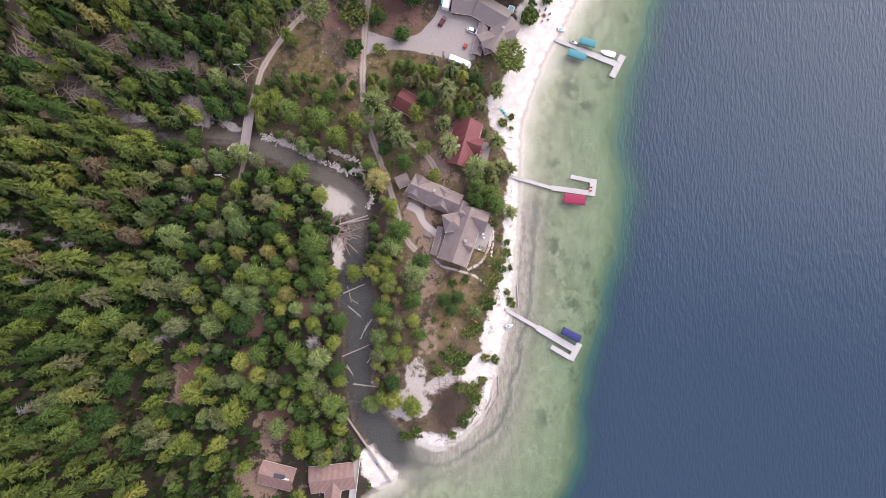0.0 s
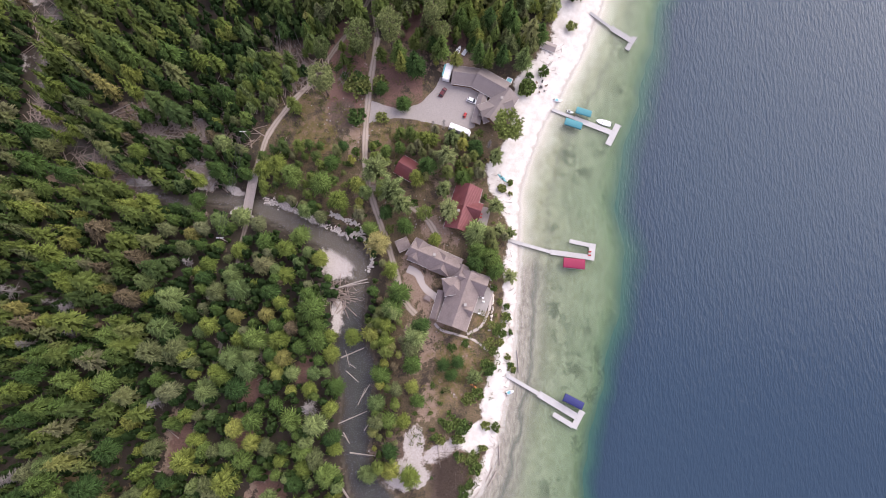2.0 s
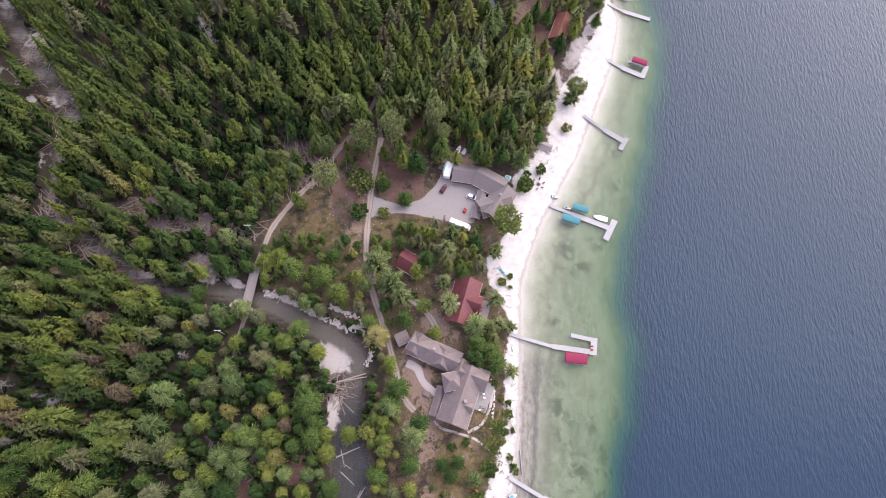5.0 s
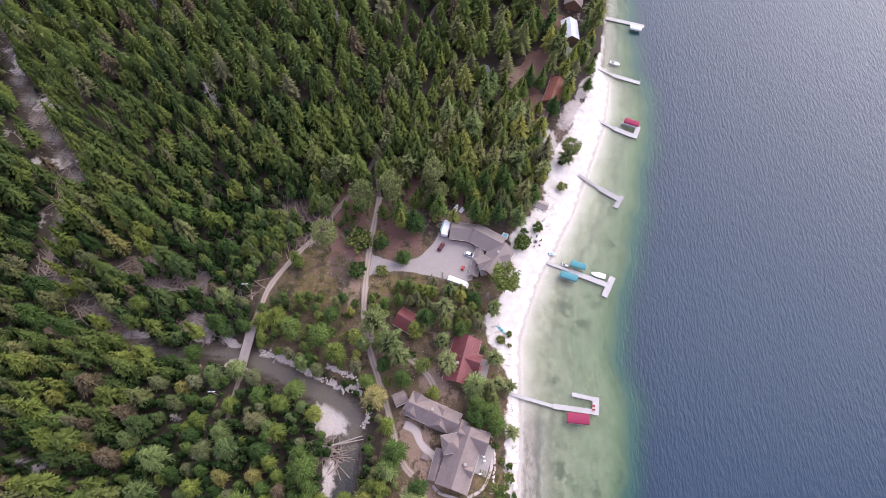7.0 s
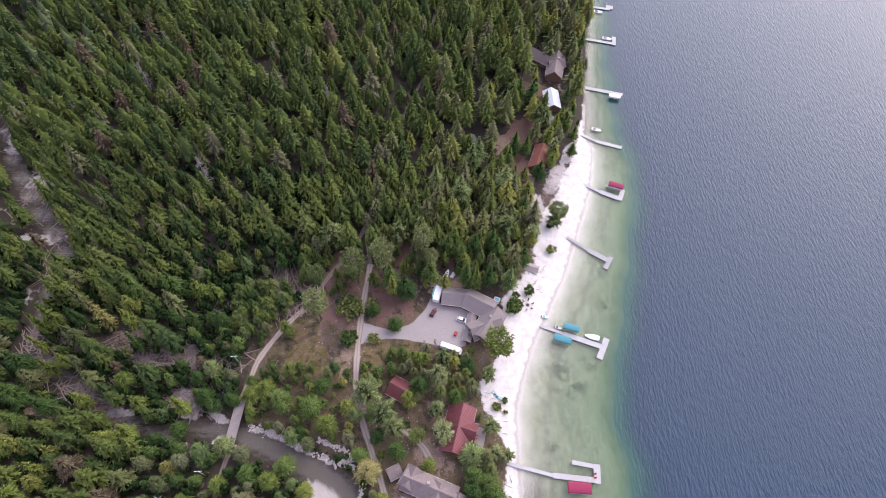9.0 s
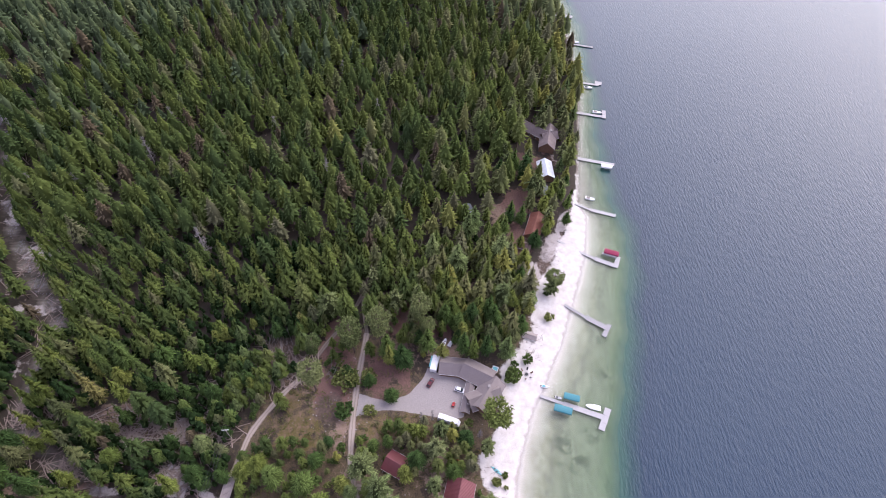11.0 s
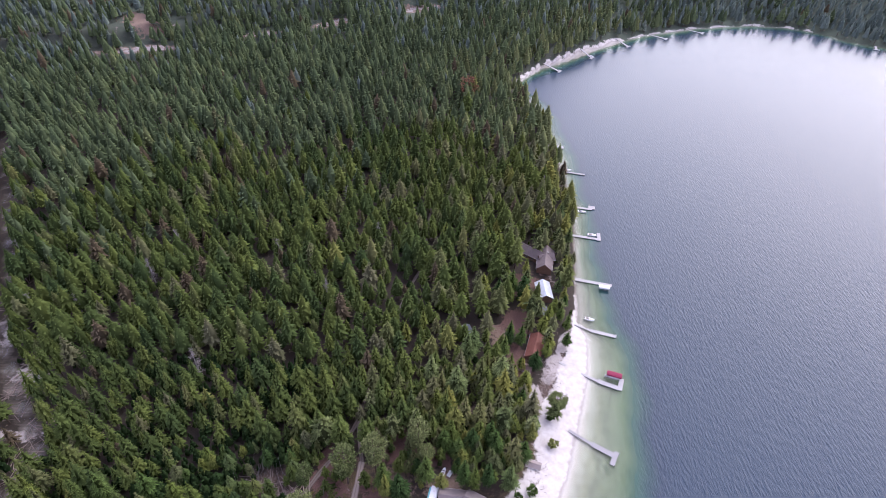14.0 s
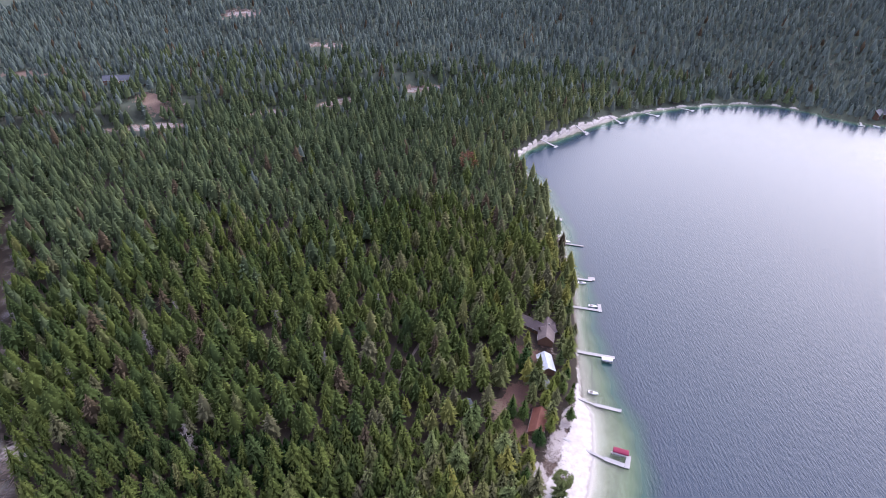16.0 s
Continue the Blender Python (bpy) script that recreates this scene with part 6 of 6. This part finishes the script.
# ---- vehicles ----
def vehicle(name, label, x, y, turn, L, W, H, paint, category="car", van=False):
    z = gz_at(x, y) + 0.05
    top = thing(name, label, category, pose(x, y, z, 0, 0, turn))
    h = H * 0.55
    rings = []
    for f, low, high, w in ((-0.5, 0.45, h * 0.8, 0.86), (-0.46, 0.32, h, 0.97), (0.25, 0.3, h, 1.0), (0.44, 0.32, h * 0.88, 0.95), (0.5, 0.45, h * 0.7, 0.8)):
        px_ = f * L
        rings.append([(px_, -W / 2 * w, low), (px_, W / 2 * w, low), (px_, W / 2 * w, high - 0.08), (px_, W / 2 * w * 0.93, high), (px_, -W / 2 * w * 0.93, high), (px_, -W / 2 * w, high - 0.08)])
    body_ob = part("body", hull(rings), paint, top)
    spans = ((-0.44, 0.9), (-0.36, 0.84), (0.05, 0.84), (0.22, 0.9)) if not van else ((-0.49, 0.97), (-0.47, 0.95), (0.40, 0.95), (0.46, 0.97))
    rings = []
    for i, (f, w) in enumerate(spans):
        hh = H if i in (1, 2) else h + 0.02
        rings.append([(f * L, -W / 2 * w, h - 0.04), (f * L, W / 2 * w, h - 0.04), (f * L, W / 2 * w * 0.86, hh - 0.02), (f * L, -W / 2 * w * 0.86, hh - 0.02)])
    cab = part("cabin", hull(rings), paint if van else M_glass, top, "" if van else "dark glazed cabin")
    f0, f1 = spans[1][0], spans[2][0]
    part("roof_panel", box(bmesh.new(), (f0 + f1) / 2 * L, 0, H, (f1 - f0) * L * 1.02, W * 0.74, 0.06, 0.02), paint, top)
    for sx in (-0.31, 0.31):
        for sy in (-1, 1):
            wheel = new("wheel")
            wheel.parent = top
            wheel.location = (sx * L, sy * (W / 2 - 0.1), 0.33)
            part("tyre", rod(bmesh.new(), (0, -0.11, 0), (0, 0.11, 0), 0.33, 14), M_rubber, wheel)
            part("rim", rod(bmesh.new(), (0, -0.12, 0), (0, 0.12, 0), 0.19, 10), M_metal, wheel)
    for sy in (-0.33, 0.33):
        part("headlight", box(bmesh.new(), L * 0.485, sy * W, h * 0.68, 0.1, 0.3, 0.14, 0.02), M_white, top, "clear headlight")
        part("tail_light", box(bmesh.new(), -L * 0.495, sy * W, h * 0.75, 0.06, 0.24, 0.16, 0.02), M_red_paint, top, "red tail light")
    return top


vehicle("car", "dark red car parked on the gravel yard", -3.2, 101.3, 62, 4.4, 1.8, 1.5, M_car_red)
vehicle("car", "white estate car parked on the gravel yard", 9.0, 98.2, -18, 4.8, 1.9, 1.65, M_car_white)
vehicle("motor_home", "long white motor home parked beside trees", 4.4, 85.2, -19, 9.0, 2.6, 3.0, M_white, "motor home", van=True)
vehicle("quad_bike", "small red quad bike on the gravel yard", 6.2, 92.0, 70, 2.3, 1.2, 1.2, M_red_paint, "quad bike")
trailer = thing("camping_trailer", "white camping trailer with a blue stripe by the house", "trailer", pose(-1.6, 109.3, gz_at(-1.6, 109.3), 0, 0, 78))
part("body", box(bmesh.new(), 0, 0, 1.75, 7.0, 2.9, 2.5, 0.18), M_white, trailer)
part("stripe", box(bmesh.new(), 0, 1.46, 1.7, 6.6, 0.03, 1.2), M_aqua, trailer, "blue painted stripe")
part("awning", box(bmesh.new(), 0.2, 1.75, 2.9, 5.2, 0.6, 0.08, 0.02), M_aqua, trailer, "blue cloth awning")
for sx in (-0.6, 0.6):
    for sy in (-1.3, 1.3):
        part("wheel", rod(bmesh.new(), (sx, sy - 0.12, 0.34), (sx, sy + 0.12, 0.34), 0.34, 12), M_rubber, trailer)
part("vent", box(bmesh.new(), 1.2, 0, 3.05, 0.6, 0.6, 0.2, 0.05), M_trim, trailer)
part("drawbar", rod(bmesh.new(), (3.4, 0, 0.5), (4.6, 0, 0.45), 0.07), M_metal, trailer)
boat(2.2, 119.6, 68, 4.4, 1.7, "white boat laid up on bare ground", z=gz_at(2.2, 119.6) + 0.3)
cart = thing("flat_trailer", "small white flat trailer on bare ground", "trailer", pose(4.8, 119.1, gz_at(4.8, 119.1), 0, 0, 60))
part("bed", box(bmesh.new(), 0, 0, 0.6, 2.8, 1.6, 0.35, 0.04), M_white, cart)
for sy in (-0.9, 0.9):
    part("wheel", rod(bmesh.new(), (0, sy - 0.08, 0.3), (0, sy + 0.08, 0.3), 0.3, 12), M_rubber, cart)
part("drawbar", rod(bmesh.new(), (1.3, 0, 0.5), (2.4, 0, 0.4), 0.05), M_metal, cart)


# ---- small things of the shore ----
def kayak(x, y, turn, mat, label):
    top = thing("kayak", label, "kayak", pose(x, y, gz_at(x, y) + 0.18, 0, 0, turn))
    rings = []
    for f, k in ((-0.5, 0.05), (-0.35, 0.6), (0, 1), (0.35, 0.6), (0.5, 0.05)):
        rings.append([(f * 4.2, math.cos(a) * 0.42 * k, math.sin(a) * 0.2 * (0.4 + 0.6 * k)) for a in [i * math.pi / 4 for i in range(8)]])
    part("hull", hull(rings), mat, top)
    part("cockpit", rod(bmesh.new(), (-0.1, 0, 0.16), (-0.1, 0, 0.23), 0.3, 10), M_black, top, "black cockpit opening")
    return top


kayak(21.9, 67.4, -30, M_aqua, "pale aqua kayak lying on the sand")
kayak(22.6, 66.4, -34, M_aqua, "pale aqua kayak lying on the sand")
kayak(6.2, 71.3, -25, M_orange, "orange kayak on bare soil")
kayak(6.9, 70.8, -28, M_orange, "orange kayak on bare soil")
kayak(14.2, -14.6, -30, M_orange, "orange kayak among shrubs")
for x, y, turn in ((28.3, -16.2, 20), (44.2, 101.4, -10)):
    boat(x, y, turn, 3.0, 1.4, "small craft pulled up on the sand", z=gz_at(x, y) + 0.15, seat=M_aqua)
tub = thing("hot_tub", "square hot tub with pale blue water", "hot tub", pose(23.6, 107.8, gz_at(23.6, 107.8), 0, 0, -20))
bm = bmesh.new()
for s in (-1, 1):
    box(bm, s * 1.1, 0, 0.45, 0.25, 2.4, 0.9, 0.03)
    box(bm, 0, s * 1.1, 0.45, 1.95, 0.25, 0.9, 0.03)
part("shell", bm, M_white, tub)
part("water", box(bmesh.new(), 0, 0, 0.38, 1.95, 1.95, 0.7), M_aqua, tub, "pale blue tub water")


def deck_chair(x, y, turn, mat, label, z=None, group="chairs by the lake"):
    top = thing("deck_chair", label, "chair", pose(x, y, gz_at(x, y) if z is None else z, 0, 0, turn), group)
    part("seat", box(bmesh.new(), 0, 0, 0.34, 0.65, 0.6, 0.06, 0.02), mat, top)
    back = part("backrest", box(bmesh.new(), 0, 0, 0.4, 0.06, 0.6, 0.8, 0.02), mat, top)
    back.matrix_basis = pose(-0.35, 0, 0.35, 0, -20, 0)
    for sx in (-0.26, 0.26):
        for sy in (-0.26, 0.26):
            part("leg", box(bmesh.new(), sx, sy, 0.16, 0.07, 0.07, 0.32), mat, top)
    return top


for x, y in ((57.6, 39.0), (57.5, 37.6)):
    deck_chair(x, y, 180, M_red_paint, "red plastic deck chair on the dock", 0.6)
for k in range(6):
    a = k * 1.05 + 0.3
    deck_chair(36.7 + 2.2 * math.cos(a), 106.3 + 2.2 * math.sin(a), math.degrees(a) + 180, M_black if k % 2 else M_log, "dark wooden chair round a fire pit")
pit = thing("fire_pit", "ring of stones round a fire pit on sand", "fire pit", pose(36.7, 106.3, gz_at(36.7, 106.3)))
part("ash", rod(bmesh.new(), (0, 0, -0.1), (0, 0, 0.05), 0.75, 14), M_black, pit)
for k in range(10):
    a = k * 0.628
    part("stone", box(bmesh.new(), math.cos(a) * 0.85, math.sin(a) * 0.85, 0.12, 0.45, 0.35, 0.3, 0.1, math.degrees(a)), M_stone, pit)
box_shed = thing("storage_box", "low brown storage box on the lodge lawn", "box", pose(-4.8, 17.4, gz_at(-4.8, 17.4), 0, 0, -22))
part("body", box(bmesh.new(), 0, 0, 0.5, 2.4, 1.7, 1.0, 0.03), M_log, box_shed)
part("lid", box(bmesh.new(), 0, 0, 1.06, 2.6, 1.9, 0.12, 0.03), M_shingle, box_shed)
# terrace of the lodge and deck of the red cabin
terrace = thing("terrace", "pale stone terrace on the lake side of the lodge", "terrace", pose(16.8, 17.5, gz_at(16.8, 17.5) + 0.1, 0, 0, 72), kind="structure")
part("paving", box(bmesh.new(), 0, 0, 0, 11, 4.6, 0.3, 0.03), M_stone, terrace)
for x, y in ((15.6, 18.6), (15.9, 17.2), (14.4, 12.6)):
    deck_chair(x + 1, y, 0, M_white, "white garden chair on the lodge terrace", gz_at(16.8, 17.5) + 0.25)
porch = thing("deck", "weathered wooden deck in front of the red-roofed cabin", "deck", pose(15.4, 50.0, gz_at(15.4, 50.0) + 0.3, 0, 0, -12), kind="structure")
part("boards", box(bmesh.new(), 0, 0, 0, 4.0, 9.0, 0.25, 0.02), M_old_wood, porch)
deck_chair(14.6, 51.4, 0, M_red_paint, "red garden chair on the cabin deck", gz_at(15.4, 50) + 0.43)
deck_chair(14.4, 50.2, 10, M_red_paint, "red garden chair on the cabin deck", gz_at(15.4, 50) + 0.43)
m, L = along(-27.4, -67.6, -28.6, -86, 1.9)
deck_s = thing("deck", "long pale boarded deck beside the southern cabin", "deck", m, kind="structure")
part("boards", box(bmesh.new(), 0, 0, 0, L, 2.6, 0.3, 0.02), M_deck, deck_s)
part("rail", box(bmesh.new(), 0, 1.25, 0.6, L, 0.12, 0.9, 0.02), M_trim, deck_s)
m, L = along(-33, -52.6, -14.2, -77, 0.3)
wall_s = thing("sea_wall", "low grey timber sea wall along the creek mouth", "wall", m, kind="structure")
part("wall", box(bmesh.new(), 0, 0, 0, L, 0.5, 2.2, 0.04), M_old_wood, wall_s)
part("cap", box(bmesh.new(), 0, 0, 1.15, L + 0.2, 0.6, 0.12, 0.03), M_old_wood, wall_s)
kayak(-19.8, -70.9, -52, M_aqua, "aqua kayak stored beside the sea wall")
screen = thing("log_edge", "weathered log edging at the foot of the beach", "log", pose(31.0, -4.8, gz_at(31, -4.8) + 0.3, 0, 0, -84))
part("log", rod(bmesh.new(), (-4.2, 0, 0), (4.2, 0, 0), 0.28, 8, 0.2), M_log_wood, screen)


def log(x0, y0, x1, y1, r, label="bare grey log lying in the creek", z=0.15, roots=False):
    top = thing("log", label, "log", pose(x0, y0, 0), "fallen logs")
    za = max(z, gz_at(x0, y0) + r * 0.6)
    zb = max(z, gz_at(x1, y1) + r * 0.6)
    a, b = Vector((0, 0, za)), Vector((x1 - x0, y1 - y0, zb))
    bm = rod(bmesh.new(), a, b, r, 8, r * 0.55)
    for i in range(5):
        p = a.lerp(b, 0.4 + 0.11 * i)
        rod(bm, p, p + Vector((rng.uniform(-1, 1), rng.uniform(-1, 1), rng.uniform(0.1, 0.6))), r * 0.2, 5, 0.02)
    part("trunk", bm, M_log_wood, top)
    if roots:
        bm = bmesh.new()
        for i in range(7):
            w = rng.uniform(0, 6.28)
            rod(bm, a, a + Vector((math.cos(w), math.sin(w), rng.uniform(-0.2, 1))) * 1.1, r * 0.4, 5, 0.03)
        part("roots", bm, M_bark, top)


for row in ((-36.5, -6.8, -28.2, -2.8, 0.3), (-30.5, -41.2, -21.0, -41.8, 0.32), (-35.5, -31, -25.2, -26, 0.22), (-34.2, -11.6, -29, -15.6, 0.2),
            (-60, 48.8, -58.2, 53, 0.25), (-62, 51, -54, 48, 0.2), (-33.5, -34, -30.8, -38, 0.25), (-35, -34.5, -32, -36, 0.22), (-27.5, -21, -24.8, -16, 0.25),
            (-28.8, -24, -26.4, -17.5, 0.2), (-25.8, -33, -23.5, -29.5, 0.2), (-35, -4, -33, -10, 0.16), (-33, -9, -30.5, -10.5, 0.14)):
    log(*row)
log(-48, 16.4, -28.5, 23.8, 0.42, "large fallen trunk across the creek bend", 0.5, True)
log(-46, 18.2, -28, 22.6, 0.35, "large fallen trunk across the creek bend", 0.4, True)
for row in ((-105.8, 69, -91.6, 85.6, 0.32), (-115.6, 77.3, -88.4, 75.2, 0.26), (-127.7, 84.9, -111.5, 81, 0.25), (-135.6, 54.6, -126.6, 54.3, 0.28), (-135, 53, -124.3, 57.2, 0.26), (-136.5, 72.7, -132.9, 81.1, 0.3), (-137.3, 80.9, -136.1, 71.8, 0.28), (-123.6, 89.1, -112.2, 80.1, 0.24), (-114, 83.3, -95.3, 77.2, 0.26), (-127.6, 73.2, -123, 82.8, 0.28), (-121, 71, -113, 80, 0.26), (-104, 74, -95, 70, 0.25), (-131, 76, -119, 74, 0.26), (-136, 71, -121, 75, 0.28), (-112, 90, -96, 82, 0.22), (-108, 92, -90, 87, 0.22), (-140, 83, -128, 90, 0.25), (-124, 82, -118, 92, 0.25)):
    log(*row, label="bleached fallen trunk in the cleared wood")
for row in ((24.8, -36, 25.4, -43, 0.3), (24.0, -45.5, 21.0, -51, 0.3), (22.6, -44, 20.4, -49, 0.25), (18, -52.6, 16, -55, 0.2), (2, -36, 3.4, -45, 0.25), (9, -46, 9.4, -52, 0.2)):
    log(*row, label="driftwood log on the sandy point")


def debris(name, label, mat, places, low, high, r, seed, up=0.5):
    """Many thin fallen stems in one mesh."""
    g = np.random.default_rng(seed)
    out = ([], [])
    for x, y, rx, ry, count in places:
        for _ in range(count):
            px_, py_ = x + g.normal() * rx * 0.5, y + g.normal() * ry * 0.5
            t, l = g.uniform(0, math.pi), g.uniform(low, high)
            z_ = gz_at(px_, py_) + 0.15
            lift = g.uniform(-0.1, up)
            prism(out, (px_ - math.cos(t) * l / 2, py_ - math.sin(t) * l / 2, z_), (px_ + math.cos(t) * l / 2, py_ + math.sin(t) * l / 2, z_ + lift), r * g.uniform(0.5, 1.2), r * 0.4, 4)
    return tagged(new(name, link_mesh(name, out[0], out[1], [mat])), label, "debris", kind="stuff")


debris("fallen_stems", "tangle of bleached fallen stems in the blowdown", M_fallen, [(-114, 78, 30, 10, 240), (-92, 80, 14, 8, 90), (-98, 62, 10, 5, 90), (-140, 66, 16, 7, 90), (-66, 106, 12, 8, 190), (-84, 96, 14, 7, 90), (-157, 84, 12, 8, 60), (-43, 17, 9, 5, 90),
                                                                               (-172, 128, 7, 24, 50), (-192, 160, 9, 16, 60), (-225, 205, 9, 22, 60), (-165, 88, 9, 9, 60), (-90, -40, 14, 20, 10), (-65, -6, 10, 8, 40)], 4, 12, 0.26, 3)
debris("dead_brush", "dry brown brush on the sandy point", M_bark, [(6.5, -48, 5.5, 8.5, 1300), (-110, 76, 34, 12, 260), (-67, 112, 12, 10, 160)], 1.2, 3.5, 0.07, 4, 1.2)
debris("bare_stems", "thicket of thin bare standing stems beside the dirt road", M_dead, [(-68, 113, 12, 9, 70), (-80, 100, 10, 6, 30), (-42, 104, 5, 4, 16)], 2.5, 5, 0.08, 9, 9.0)
debris("driftwood", "scattered driftwood on the beach", M_log_wood, [(27, 10, 2, 30, 50), (24, -38, 3, 12, 40), (40, 120, 5, 10, 30), (51, 168, 5, 16, 120), (22, 62, 4, 10, 30), (130, 563, 30, 20, 40)], 0.8, 3.0, 0.12, 5)


def boulders(name, label, line, spread, count, low, high, seed, mat):
    g = np.random.default_rng(seed)
    pts = smooth_line(line, 0.5)
    bm = bmesh.new()
    bmesh.ops.create_icosphere(bm, subdivisions=1, radius=1)
    v = np.array([p.co[:] for p in bm.verts])
    f = np.array([[q.index for q in t.verts] for t in bm.faces])
    bm.free()
    vs, fs = [], []
    for i in range(count):
        p = pts[int(g.integers(len(pts)))]
        x, y = p.x + g.normal() * spread, p.y + g.normal() * spread
        s = g.uniform(low, high)
        shape = v * (1 + g.uniform(-0.25, 0.25, v.shape)) * s * (g.uniform(0.7, 1.2), g.uniform(0.7, 1.2), g.uniform(0.5, 0.9))
        vs.append(shape + (x, y, max(gz_at(x, y), -0.2) + s * 0.25))
        fs.append(f + i * len(v))
    return tagged(new(name, link_mesh(name, np.concatenate(vs), np.concatenate(fs), [mat])), label, "rocks", kind="stuff")


boulders("riprap", "pale boulders lining the creek bank", [(-44.7, 48.6), (-39, 46.6), (-33.3, 44.2), (-30.8, 39.2), (-27.4, 35), (-27, 31.5), (-28.7, 27)], 0.5, 230, 0.3, 0.65, 11, M_rock)
boulders("riprap", "heap of pale boulders at the creek bend", [(-36.4, 40.4), (-34, 41.8)], 0.9, 50, 0.35, 0.7, 12, M_rock)
boulders("garden_wall", "low pale stone wall round the lodge terrace", [(18.4, 28.5), (19.4, 24), (20.3, 19), (20.2, 12), (19.4, 6.5)], 0.16, 110, 0.25, 0.42, 13, M_rock)
boulders("field_stones", "scattered pale stones on bare soil", [(-50, 90), (-42, 84), (-36, 92), (-34, 76), (-2, 44), (8, 44)], 4.0, 180, 0.12, 0.34, 14, M_stone)
boulders("bank_stones", "gravel and stones on the creek banks", [(-72, 53), (-60.4, 50), (-50, 45.6), (-41, 42)], 0.7, 220, 0.15, 0.4, 15, M_rock)

# ---- power line ----
poles = [(-79.4, 77.3), (-83.5, 35.2)]
for x, y in poles:
    g = gz_at(x, y)
    pole = thing("utility_pole", "wooden utility pole with a pale crossarm", "utility pole", pose(x, y, g, 0, 0, 4))
    part("post", rod(bmesh.new(), (0, 0, -0.8), (0, 0, 9.3), 0.2, 8, 0.13), M_old_wood, pole)
    part("crossarm", box(bmesh.new(), 0, 0, 8.7, 2.6, 0.22, 0.25, 0.02), M_trim, pole)
    for s in (-1.15, 0, 1.15):
        part("insulator", rod(bmesh.new(), (s, 0, 8.8), (s, 0, 9.15), 0.09, 8), M_white, pole)
for s in (-1.15, 0.0, 1.15):
    wire = thing("overhead_wire", "thin overhead power wire between poles", "wire", pose(0, 0, 0), "power wires")
    bm = bmesh.new()
    a, b = Vector((poles[0][0] + s, poles[0][1], gz_at(*poles[0]) + 9.15)), Vector((poles[1][0] + s, poles[1][1], gz_at(*poles[1]) + 9.15))
    for i in range(8):
        f, h = i / 8, (i + 1) / 8
        rod(bm, a.lerp(b, f) - Vector((0, 0, 4 * 1.1 * f * (1 - f))), a.lerp(b, h) - Vector((0, 0, 4 * 1.1 * h * (1 - h))), 0.045, 4)
    part("cable", bm, M_black, wire)
